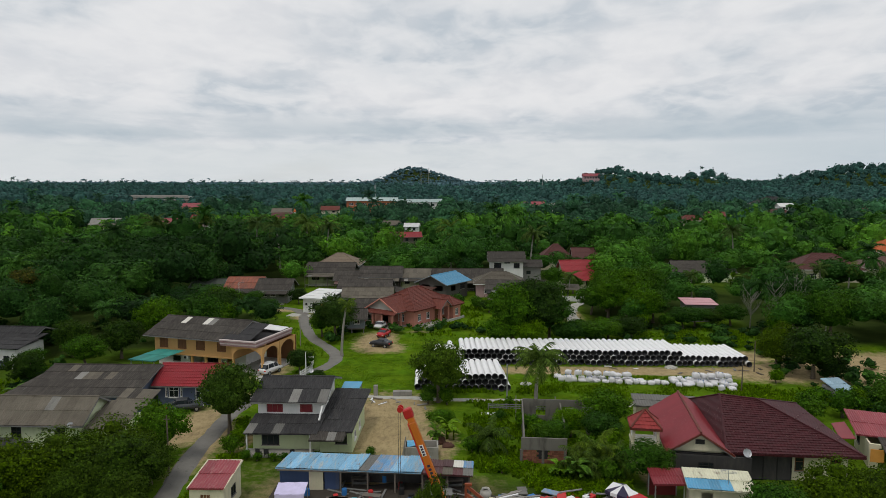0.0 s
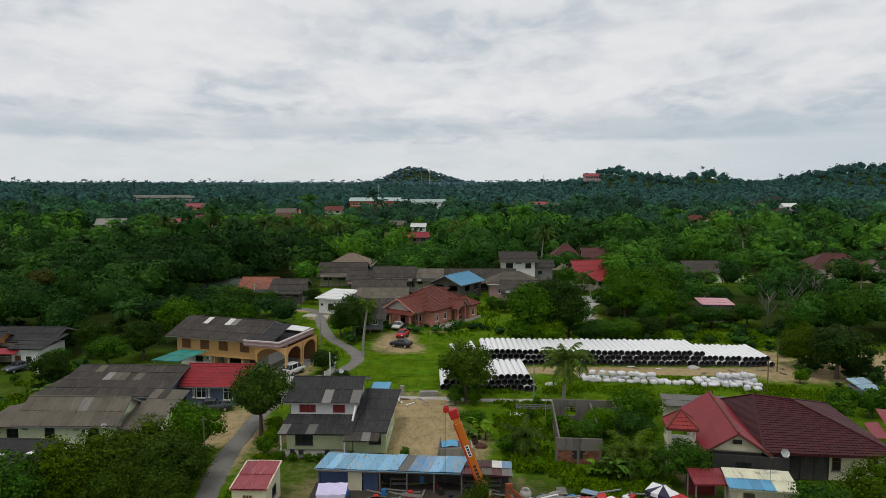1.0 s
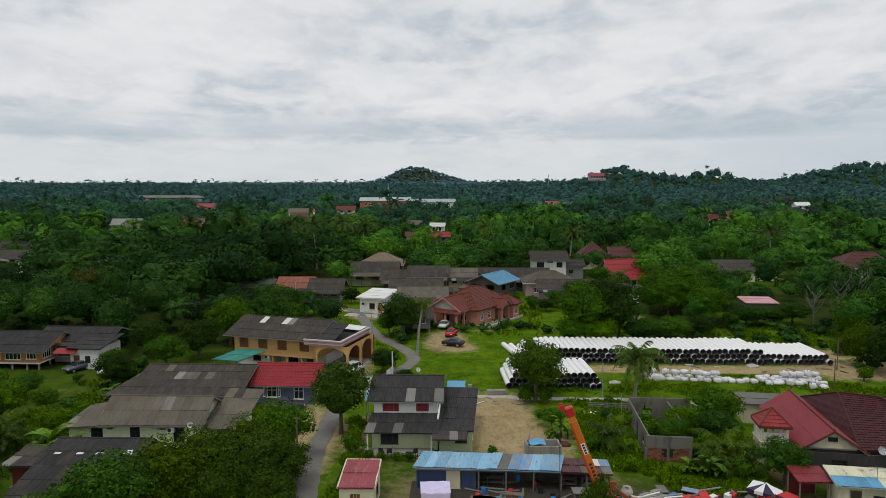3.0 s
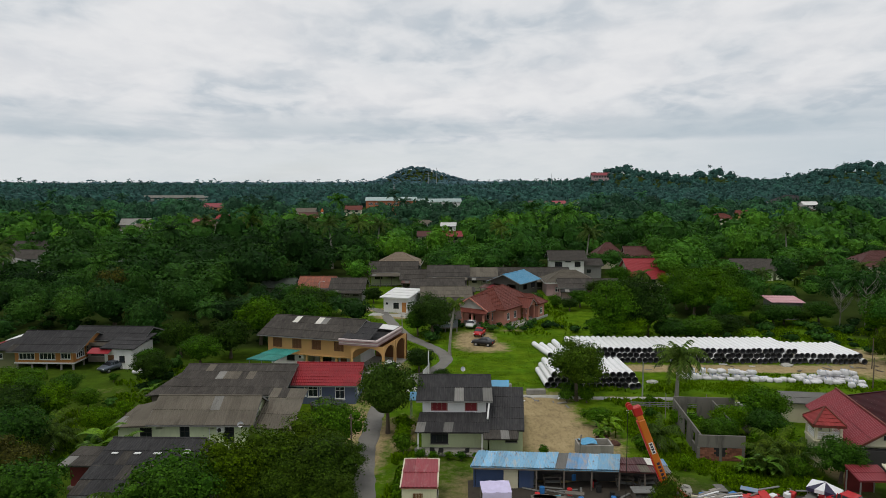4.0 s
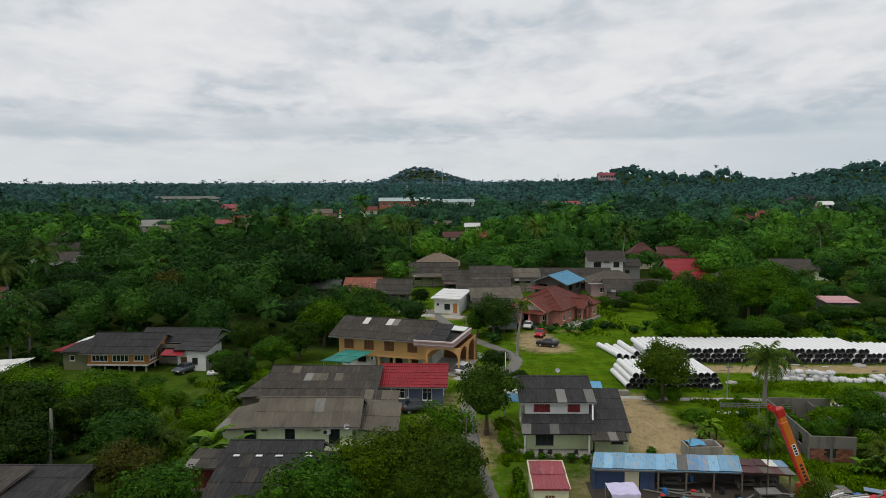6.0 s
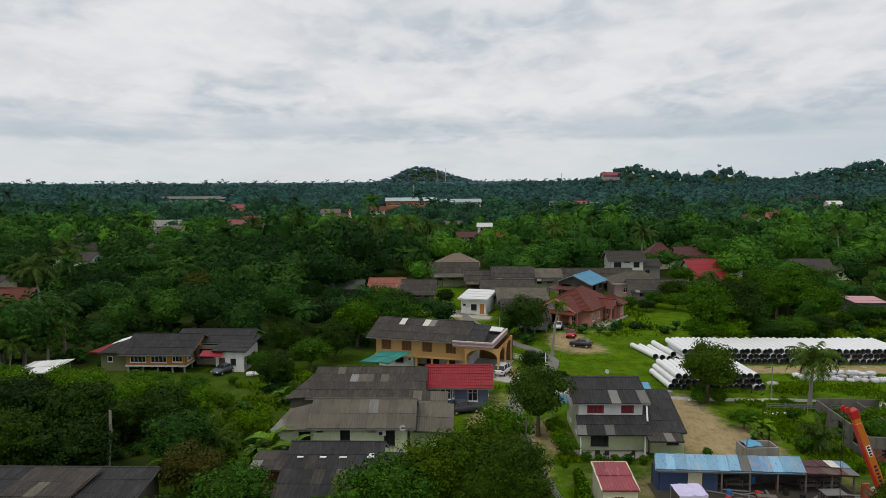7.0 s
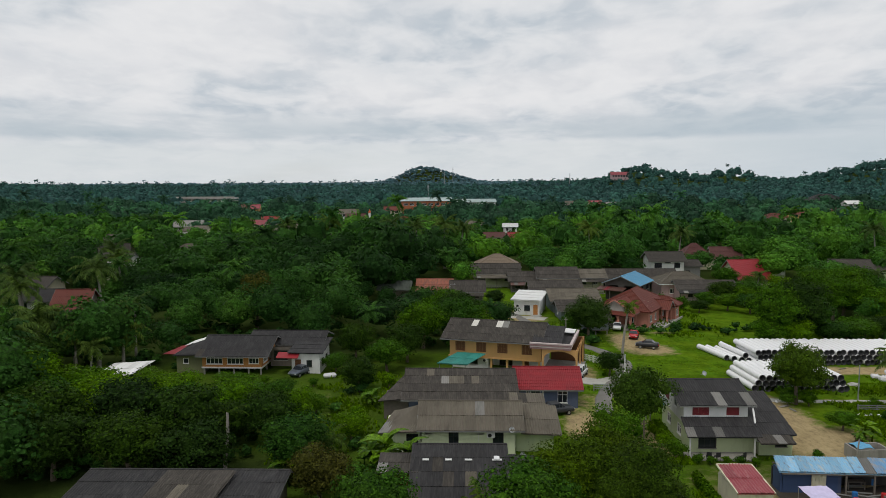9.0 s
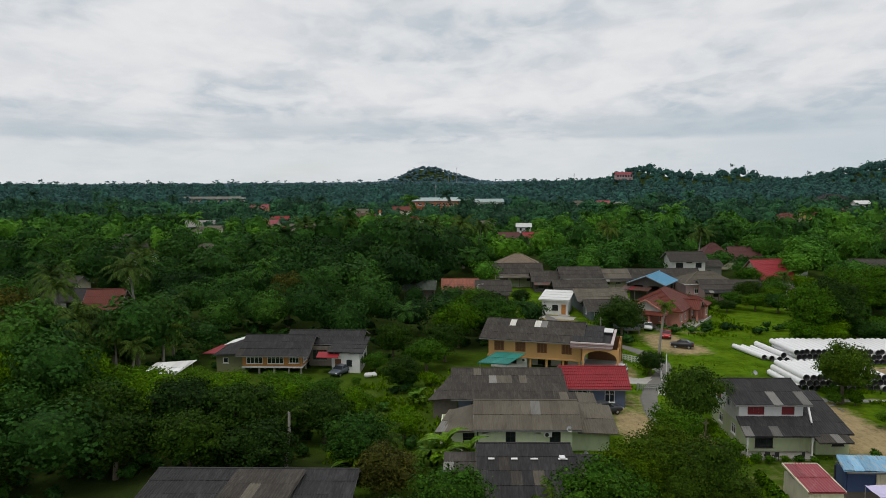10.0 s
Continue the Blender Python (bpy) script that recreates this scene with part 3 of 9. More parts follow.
# ---- trees and woods ----


def lobes_of(rs, r, h, n, flat=0.75, skirt=0.0):
    """Centres and radii of the clumps of a crown: a main body and n clumps spread over it, some pushed out or missing."""
    zb = h * (skirt or 0.3)
    rv = (h - zb) / 2
    zc = h - rv
    out = [((rs.uniform(-0.1, 0.1) * r, rs.uniform(-0.1, 0.1) * r, zc - 0.08 * rv), (r * rs.uniform(0.56, 0.72), r * rs.uniform(0.56, 0.72), rv * 0.74))]
    spin = rs.uniform(0, 6.28)
    for i in range(n):
        z = 0.97 - 1.84 * (i + 0.5) / n
        a = spin + 2.39996 * i + rs.uniform(-0.4, 0.4)
        q = math.sqrt(max(0.0, 1 - z * z))
        d = rs.uniform(0.42, 0.88)
        k = r * rs.uniform(0.2, 0.44)
        out.append(((d * r * q * math.cos(a), d * r * q * math.sin(a), zc + d * rv * z * 0.98), (k, k, k * rs.uniform(0.65, 0.95) * min(1.0, 0.5 + 0.5 * rv / r))))
    return out


def leaf_quads(rs, lobes, n, size, low=-0.45, ragged=0.12, turn=0.45):
    """Leaf sprays on the outer skin of the clumps, each a bent kite that faces outwards."""
    c = np.array([a for a, _ in lobes])
    r = np.array([b for _, b in lobes])
    w = (r[:, 0] * r[:, 2]) ** 0.9
    which = rs.choice(len(lobes), n * 2, p=w / w.sum())
    z = rs.uniform(low, 1, n * 2)
    a = rs.uniform(0, 2 * math.pi, n * 2)
    q = np.sqrt(1 - z * z)
    d = np.stack([q * np.cos(a), q * np.sin(a), z], 1)
    p = c[which] + d * r[which] * rs.normal(1.0, ragged, (n * 2, 1))
    inside = np.zeros(n * 2)
    for cc, rr in zip(c, r):
        inside += (((p - cc) / (rr * 0.86)) ** 2).sum(1) < 1
    keep = np.argsort(inside + rs.uniform(0, 0.9, n * 2))[:n]
    p, d = p[keep], d[keep]
    out = p - c[0]
    out /= np.linalg.norm(out, axis=1)[:, None] + 1e-6
    nrm = d + 0.35 * out + rs.normal(0, turn, (n, 3)) + np.array([0, 0, 0.2])
    nrm /= np.linalg.norm(nrm, axis=1)[:, None]
    t = np.cross(nrm, rs.normal(0, 1, (n, 3)))
    t /= np.linalg.norm(t, axis=1)[:, None]
    b = np.cross(nrm, t)
    s = size * rs.uniform(0.6, 1.35, (n, 1))
    tip = p + t * s * 0.85 + nrm * s * -0.2
    back = p - t * s * 0.8 + nrm * s * -0.15
    left = p + b * s * 0.68 + t * s * 0.1
    right = p - b * s * 0.68 + t * s * 0.1
    return np.stack([tip, left, back, right], 1)


def core_quads(lobes, k=0.8, seg=6, rows=3):
    """Closed inner bodies of the clumps, so that no sky shows through their middle."""
    out = []
    for c, r in lobes:
        for i in range(seg):
            for j in range(rows):
                q = []
                for di, dj in ((0, 0), (1, 0), (1, 1), (0, 1)):
                    a, e = 2 * math.pi * (i + di) / seg, -1.1 + 2.6 * (j + dj) / rows
                    q.append((c[0] + r[0] * k * math.cos(a) * math.cos(e), c[1] + r[1] * k * math.sin(a) * math.cos(e), c[2] + r[2] * k * math.sin(e)))
                out.append(q)
    return np.array(out)


def make_tree(name, seed, r, h, trunk_h, n_leaf, leaf, material, label, n_lobes=8, flat=0.75, bark=None, low=-0.45, skirt=0.34):
    rs = np.random.RandomState(seed)
    lobes = lobes_of(rs, r, h, n_lobes, flat, skirt)
    root = thing(name, 0, -500, 0, 0, label, "tree")
    q = np.concatenate([leaf_quads(rs, lobes, n_leaf, leaf, low, 0.2, 0.62), core_quads(lobes[:1], 0.9, 9, 5), core_quads(lobes[1:], 0.6, 5)])
    crown = new("crown", quads_mesh("crown", q, material))
    crown.parent = root
    bm = bmesh.new()
    top = h - r * flat
    bend = rs.uniform(-0.3, 0.3, 2)
    tube(bm, [(0, 0, -0.2), (bend[0] * 0.3, bend[1] * 0.3, trunk_h * 0.5), (bend[0], bend[1], trunk_h), (bend[0], bend[1], top)], [r * 0.075 + 0.05, r * 0.055 + 0.04, r * 0.045 + 0.03, 0.03])
    for c, _ in lobes[1:7]:
        tube(bm, [(bend[0], bend[1], trunk_h * 0.85), (c[0] * 0.5, c[1] * 0.5, (trunk_h + c[2]) * 0.5), tuple(c)], [r * 0.035 + 0.02, r * 0.025 + 0.02, 0.02], 5)
    part("trunk", bm, bark or BARK, root)
    return root


def frond(rs, length, droop, az, el, pairs, width):
    """A palm frond: a bowed rib with hanging leaflets."""
    out = []
    d = np.array([math.cos(az), math.sin(az)])
    side = np.array([-d[1], d[0], 0])
    pts = []
    x = z = 0.0
    e = el
    for k in range(pairs + 1):
        pts.append(np.array([d[0] * x, d[1] * x, z]))
        x += math.cos(e) * length / pairs
        z += math.sin(e) * length / pairs
        e -= droop / pairs * (0.5 + k / pairs)
    for k in range(pairs):
        p0, p1 = pts[k], pts[k + 1]
        f = (k + 0.5) / pairs
        l = width * (0.35 + 1.2 * math.sin(math.pi * min(1, f * 0.85 + 0.12))) * 0.75
        fwd = (p1 - p0) * 0.9
        for sg in (1, -1):
            t = side * sg * l * 0.75 + fwd * 1.2 + np.array([0, 0, -l * rs.uniform(0.35, 0.75)])
            out.append([p0, p0 + t, p0 + t * 0.96 + fwd * 0.35, p1])
        out.append([p0 + side * 0.04, p0 - side * 0.04, p1 - side * 0.03, p1 + side * 0.03])
    return out


def palm_quads(seed, h, n, length, pairs, width=0.5):
    rs = np.random.RandomState(seed)
    out = []
    for i in range(n):
        el = rs.uniform(-0.5, 1.25)
        f = frond(rs, length * rs.uniform(0.8, 1.1), rs.uniform(1.3, 2.0), 2 * math.pi * i / n * 2.4 + rs.uniform(-0.2, 0.2), el, pairs, width)
        out += f
    return np.array(out) + np.array([0, 0, h])


def make_palm(name, seed, h, lean, n, length, label, pairs=14, material=None):
    root = thing(name, 0, -500, 0, 0, label, "palm tree")
    q = palm_quads(seed, 0, n, length, pairs, 0.66) + np.array([lean, 0, h])
    crown = new("crown", quads_mesh("crown", q, material or LEAF_PALM))
    crown.parent = root
    bm = bmesh.new()
    k = 9
    tube(bm, [(lean * (i / k) ** 1.7, 0, h * i / k - 0.1) for i in range(k + 1)], [0.24 - 0.1 * min(1, i / k * 1.2) + (0.1 if i == 0 else 0) for i in range(k + 1)], 8)
    part("trunk", bm, BARK_PALE, root)
    bm = bmesh.new()
    for i in range(7):
        a = i * 0.9
        bmesh.ops.create_icosphere(bm, subdivisions=1, radius=0.16, matrix=Matrix.Translation((lean + 0.3 * math.cos(a), 0.3 * math.sin(a), h - 0.25)))
    part("coconuts", bm, LEAF_YELLOW, root)
    return root


def make_banana(name, seed, h, label):
    rs = np.random.RandomState(seed)
    root = thing(name, 0, -500, 0, 0, label, "banana plant")
    quads, stems = [], bmesh.new()
    for s in range(4):
        bx, by = rs.uniform(-1.0, 1.0, 2) * (s > 0)
        hh = h * rs.uniform(0.55, 1.0)
        tube(stems, [(bx, by, -0.1), (bx, by, hh * 0.6)], [0.13, 0.08], 6)
        for i in range(8):
            az, el = rs.uniform(0, 6.28), rs.uniform(0.5, 1.35)
            d = np.array([math.cos(az), math.sin(az), 0])
            side = np.array([-d[1], d[0], 0])
            p = np.array([bx, by, hh * 0.55])
            n, length = 7, hh * rs.uniform(0.55, 0.75)
            prev = None
            for k in range(n + 1):
                w = 0.34 * math.sin(math.pi * (0.06 + 0.9 * k / n)) ** 0.7
                row = (p + side * w + np.array([0, 0, 0.08 * w]), p, p - side * w + np.array([0, 0, 0.08 * w]))
                if prev is not None:
                    quads += [[prev[0], prev[1], row[1], row[0]], [prev[1], prev[2], row[2], row[1]]]
                prev = row
                p = p + (d * math.cos(el) + np.array([0, 0, math.sin(el)])) * length / n
                el -= 0.24
    crown = new("leaves", quads_mesh("leaves", np.array(quads), LEAF_BANANA))
    crown.parent = root
    part("stem", stems, LEAF_YELLOW, root)
    return root


def plant(proto, x, y, scale=1.0, yaw=None, stretch=1.0, label="", group="", z=0.0):
    ob = copy_thing(proto, pose(x, y, z, 0, 0, rnd.uniform(0, 360) if yaw is None else yaw) @ Matrix.Diagonal((scale, scale, scale * stretch, 1)))
    return tagged(ob, label, "", group)


# prototypes; the first of each kind is moved to its own place further down
P_BROAD = [make_tree("broadleaf_tree", 21 + i, 3.6, 8.2, 2.4, 3600, 0.16, m, lab, 22, skirt=0.16) for i, (m, lab) in enumerate((
    (LEAF, "mid-green broadleaf tree with a rounded dense crown"), (LEAF_DARK, "dark green broadleaf tree with a dense crown"), (LEAF_BRIGHT, "bright green broadleaf tree with a ragged crown")))]
P_TALL = [make_tree("tall_tree", 41 + i, 4.4, 12.5, 4.0, 4400, 0.2, m, lab, 26, 0.9, skirt=0.16) for i, (m, lab) in enumerate((
    (LEAF, "tall green tree with a spreading uneven crown"), (LEAF_DARK, "tall dark green tree with a deep crown")))]
P_BUSH = [make_tree("bush", 61 + i, 1.5, 2.6, 0.5, 850, 0.115, m, lab, 10, 0.85, low=-0.8, skirt=0.12) for i, (m, lab) in enumerate((
    (LEAF_BRIGHT, "bright green leafy bush in the grass"), (LEAF, "dense dark green leafy bush"), (LEAF_YELLOW, "straggly yellow-green bush by the workshop")))]
P_FRUIT = make_tree("fruit_tree", 71, 3.4, 6.6, 1.6, 6000, 0.125, LEAF_YELLOW, "broad olive-green fruit tree with a low crown", 24, 0.8, skirt=0.1)
LEAF_RUSSET = m_leaf("leaf_russet", (0.030, 0.036, 0.008), (0.080, 0.082, 0.016))
P_RUSSET = make_tree("broadleaf_tree", 27, 3.6, 7.4, 2.0, 4600, 0.15, LEAF_RUSSET, "olive-brown broadleaf tree with russet young leaves", 24, skirt=0.12)
P_SOFT = make_tree("broadleaf_tree", 25, 3.6, 8.2, 2.4, 5600, 0.14, LEAF_SOFT, "olive-green broadleaf tree with a rounded crown", 24, skirt=0.16)
P_YOUNG = make_palm("young_palm", 85, 1.7, 0.1, 18, 3.0, "young palm with long arching fronds", material=LEAF_FROND)
P_LOWPALM = make_palm("coconut_palm", 87, 5.2, 0.3, 30, 3.4, "short coconut palm with a full drooping crown")
P_PALM = [make_palm("coconut_palm", 81, 7.0, 0.9, 26, 3.4, "coconut palm with arching green fronds"), make_palm("coconut_palm", 83, 9.5, -0.7, 24, 3.8, "tall coconut palm with drooping fronds")]
P_SLIM = make_palm("slender_palm", 89, 8.4, 0.9, 15, 1.9, "slender leaning palm with a small yellow-green crown", 8, LEAF_FROND)
P_BANANA = make_banana("banana_plant", 91, 3.6, "clump of banana plants with broad bright leaves")

# single trees of the village: kind, x, y, scale, stretch
for proto, x, y, s, st in (
        (P_SOFT, -25.3, 71.8, 0.92, 1.1), (P_FRUIT, -34.0, 56.6, 1.05, 0.84), (P_FRUIT, -29.6, 56.2, 1.0, 0.86), (P_FRUIT, -31.4, 60.0, 0.95, 0.9), (P_BROAD[2], -29.6, 64.5, 0.75, 1.0), (P_FRUIT, -36.5, 54.2, 0.95, 0.95), (P_FRUIT, -32.2, 53.8, 0.72, 0.9), (P_FRUIT, -28.2, 59.2, 0.66, 1.0), (P_FRUIT, -33.6, 59.4, 0.7, 1.0), (P_FRUIT, -28.0, 53.6, 0.7, 0.8),
        (P_SOFT, -3.1, 83.2, 0.92, 1.08), (P_TALL[0], 8.4, 114.0, 0.95, 0.98), (P_TALL[1], 12.2, 115.5, 1.0, 0.98), (P_TALL[0], 14.8, 117.0, 0.85, 0.85), (P_BROAD[0], 6.2, 112.2, 0.8, 0.8), (P_BROAD[2], 10.8, 111.6, 0.8, 0.75), (P_BROAD[0], 17.6, 114.5, 0.8, 0.62), (P_BROAD[0], 21.0, 115.5, 0.85, 0.6), (P_BROAD[2], 25.0, 117.5, 0.8, 0.6), (P_BROAD[1], 29.5, 119.5, 0.85, 0.6),
        (P_BROAD[1], 48.6, 95.0, 1.18, 0.82), (P_FRUIT, 46.0, 100.5, 0.78, 1.25), (P_BROAD[1], 51.0, 94.4, 0.6, 0.7), (P_SOFT, -22.4, 117.6, 1.05, 0.95), (P_BROAD[2], -25.0, 119.0, 0.7, 0.9), (P_BROAD[1], -23.4, 95.6, 0.55, 0.85),
        (P_TALL[0], 28.5, 134.0, 0.95, 0.85), (P_BROAD[0], 27.0, 168.0, 0.75, 0.75), (P_BROAD[2], 34.0, 169.5, 0.8, 0.7), (P_BROAD[0], 23.5, 176.0, 0.9, 0.8), (P_TALL[0], 33.0, 138.5, 1.0, 0.9), (P_BROAD[0], 37.0, 133.0, 1.0, 0.9), (P_BROAD[2], 30.5, 144.5, 1.2, 1.0), (P_TALL[0], 38.5, 146.0, 1.0, 0.85), (P_BROAD[0], 34.0, 129.0, 1.05, 0.95), (P_BROAD[0], 26.5, 141.0, 0.9, 0.9), (P_BROAD[0], 15.5, 141.5, 0.8, 0.7), (P_BROAD[2], 12.0, 144.5, 0.7, 0.7), (P_SOFT, 18.5, 136.0, 0.8, 0.8), (P_BROAD[0], 8.5, 147.5, 0.7, 0.7), (P_BROAD[1], 5.5, 143.0, 0.6, 0.6), (P_BROAD[2], 55.0, 119.0, 0.8, 0.9), (P_TALL[0], 59.0, 121.0, 0.8, 0.9), (P_BROAD[0], 63.0, 118.0, 1.2, 1.0), (P_BROAD[0], 72.0, 112.0, 1.2, 1.0),
        (P_BROAD[0], 16.6, 60.2, 0.62, 0.85), (P_BROAD[0], 14.2, 70.0, 0.6, 0.75), (P_BROAD[0], 15.6, 73.5, 0.75, 0.8), (P_BROAD[2], 9.0, 68.4, 0.5, 0.8), (P_BROAD[2], 11.4, 71.4, 0.52, 0.85), (P_BROAD[0], 23.0, 49.8, 0.66, 1.0), (P_FRUIT, 28.6, 52.0, 0.85, 1.0), (P_FRUIT, 31.8, 51.6, 0.8, 1.1), (P_BROAD[0], 95.0, 176.0, 0.9, 0.8), (P_BROAD[0], 103.5, 178.0, 0.8, 0.75), (P_BROAD[2], 111.0, 180.0, 0.9, 0.8), (P_BROAD[1], 119.0, 181.0, 0.9, 0.8), (P_BROAD[0], -40.2, 138.5, 0.62, 0.75), (P_BROAD[1], -37.0, 151.5, 0.6, 0.8), (P_BROAD[0], -46.5, 150.0, 0.6, 0.7),
        (P_FRUIT, -2.4, 48.6, 0.46, 1.8), (P_BUSH[2], -0.4, 49.0, 1.0, 1.6), (P_BROAD[2], -2.4, 74.0, 0.46, 0.62), (P_BROAD[1], -20.0, 91.5, 0.35, 0.6), (P_BROAD[2], 55.0, 78.0, 1.0, 0.6), (P_BROAD[2], 50.5, 79.5, 1.0, 0.6), (P_BROAD[2], 60.5, 80.0, 1.1, 0.6),
        (P_BROAD[1], -65.0, 69.5, 0.9, 0.85), (P_BROAD[1], -69.0, 60.5, 0.95, 0.8), (P_BROAD[1], -76.0, 61.0, 1.0, 0.85), (P_BROAD[1], -83.0, 60.5, 1.0, 0.85), (P_BROAD[0], -90.5, 70.0, 1.0, 0.9), (P_BROAD[0], -90.0, 79.0, 0.95, 0.8), (P_BROAD[1], -69.5, 70.0, 0.75, 0.8), (P_BROAD[1], -82.5, 71.5, 0.95, 0.85), (P_BROAD[0], -75.5, 71.5, 0.9, 0.85), (P_BROAD[1], -69.5, 79.0, 0.7, 0.75), (P_BROAD[2], -62.0, 78.5, 0.5, 0.7), (P_BROAD[1], -72.5, 66.0, 1.1, 0.9), (P_BROAD[1], -79.5, 68.5, 1.1, 0.9), (P_BROAD[1], -86.5, 65.0, 1.15, 0.9), (P_TALL[1], -92.5, 66.0, 0.9, 0.75), (P_BROAD[1], -99.0, 61.0, 1.2, 1.0),
        (P_BROAD[0], -71.0, 74.0, 0.95, 0.72), (P_BROAD[0], -77.5, 76.5, 0.95, 0.75), (P_BROAD[2], -83.5, 83.0, 0.85, 0.66), (P_BROAD[2], -73.5, 83.5, 0.8, 0.62), (P_BROAD[0], -86.0, 74.5, 1.0, 0.8), (P_BROAD[2], -79.0, 82.0, 0.6, 0.6), (P_BROAD[1], -94.5, 75.0, 1.15, 1.0),
        (P_BROAD[0], -60.5, 62.0, 0.95, 0.8), (P_RUSSET, -57.0, 56.6, 0.8, 0.85), (P_RUSSET, -118.0, 96.0, 1.5, 1.1), (P_RUSSET, -84.0, 128.0, 1.3, 1.1), (P_RUSSET, -112.0, 70.0, 1.4, 1.1), (P_BROAD[0], -67.5, 83.5, 0.55, 0.7), (P_BROAD[1], -58.2, 88.0, 0.66, 0.95), (P_BROAD[0], -63.0, 96.8, 0.55, 0.7),
        (P_BROAD[1], -103.0, 72.0, 1.2, 1.1), (P_BROAD[1], -108.0, 82.0, 1.2, 1.1), (P_TALL[1], -102.0, 88.0, 0.8, 0.8), (P_BROAD[1], -53.0, 103.0, 0.9, 0.9), (P_BROAD[0], -55.5, 97.5, 0.8, 0.8), (P_BROAD[1], -61.0, 103.5, 0.8, 1.0),
        (P_BROAD[1], -108.0, 55.0, 1.2, 1.0), (P_BROAD[2], -91.5, 55.0, 0.8, 0.8), (P_BROAD[1], -63.0, 73.0, 0.7, 0.9), (P_BROAD[2], -56.5, 71.0, 0.55, 0.7), (P_BROAD[0], -51.5, 49.5, 0.9, 0.85), (P_BROAD[0], -39.5, 49.5, 1.0, 0.82), (P_BROAD[1], -55.0, 45.0, 0.9, 0.75),
        (P_TALL[1], -24.0, 176.0, 0.55, 0.7), (P_TALL[1], -27.2, 178.0, 0.45, 0.8), (P_BROAD[1], 14.0, 152.0, 0.85, 0.85), (P_BROAD[2], 17.5, 149.0, 0.75, 0.8), (P_TALL[1], 33.5, 150.0, 0.9, 0.8), (P_BROAD[0], 19.0, 152.0, 0.9, 0.8), (P_BROAD[0], 44.0, 129.8, 0.8, 0.6), (P_BROAD[1], 47.5, 130.2, 0.8, 0.55), (P_BROAD[0], 51.0, 130.6, 0.8, 0.7), (P_BROAD[0], 41.0, 127.5, 0.8, 0.7),
        (P_BROAD[1], -45.0, 125.0, 1.1, 0.9), (P_BROAD[0], -43.0, 117.0, 1.0, 0.85), (P_BROAD[0], -47.0, 131.0, 1.1, 0.85), (P_BROAD[0], -45.0, 116.0, 1.1, 0.95), (P_BROAD[0], -51.0, 112.0, 1.1, 0.95)):
    if x < -52 and y < 100 and proto is not P_BROAD[1]:
        proto = P_BROAD[1] if rnd.random() < 0.28 and proto is not P_RUSSET else proto
    if x < -60 and 71 < y < 86:
        proto = P_BROAD[2] if rnd.random() < 0.6 else P_BROAD[0]
    plant(proto, x, y, s, None, st)
for x, y, s in ((-21.4, 64.9, 0.42), (-20.2, 64.7, 0.36), (-18.6, 64.8, 0.34), (-17.4, 64.6, 0.4), (-15.9, 64.4, 0.36), (-23.6, 71.6, 0.86), (-23.4, 69.0, 0.74), (-23.2, 66.2, 0.82), (8, 72, 0.8), (12.4, 66.6, 0.9), (7.2, 70.2, 0.7), (10.6, 66.0, 0.6), (15.0, 65.4, 0.9), (14.8, 67.6, 1.0), (4.2, 77.0, 0.5), (-45.6, 64.2, 0.55), (-44.6, 64.6, 0.45),
                (0.8, 67.4, 0.7), (7.5, 72.6, 0.9), (9.2, 70.4, 1.0), (11.0, 73.6, 0.9), (8.4, 67.4, 0.7), (6.6, 74.6, 0.7), (-2.0, 82.3, 0.8), (-4.4, 82.6, 0.75), (-3.2, 84.4, 0.9), (3.6, 62.6, 0.6), (13.4, 61.2, 0.8), (39.5, 77.5, 1.3), (44.0, 79.0, 1.4), (42.6, 82.4, 1.1), (47.6, 82.6, 1.0), (48.0, 76.0, 1.2), (53, 86, 1.0), (42.5, 92.6, 0.8), (-59.5, 93.0, 0.8), (-56.0, 84.0, 0.7), (-54.5, 90.0, 0.8), (-56.6, 77.0, 0.7), (-71.8, 91.2, 0.5), (-9.2, 66.0, 0.4), (-64.8, 90.2, 0.5),
                (20.0, 121.0, 1.3), (23.0, 119.0, 1.2), (28.0, 125.0, 1.2), (33.0, 126.5, 1.3), (18.0, 117.0, 1.3), (38.0, 127.5, 1.3), (25.0, 124.0, 1.2), (0.5, 108.6, 0.7), (-1.5, 147.0, 1.4), (3.0, 146.0, 1.2), (14.0, 126.5, 1.4), (51.0, 104.0, 1.0), (5.6, 81.6, 0.5)):
    plant(P_BUSH[0] if (x < -22 and y < 76) or (5 < x < 12 and 65 < y < 75) else rnd.choice(P_BUSH[:2]), x, y, s)
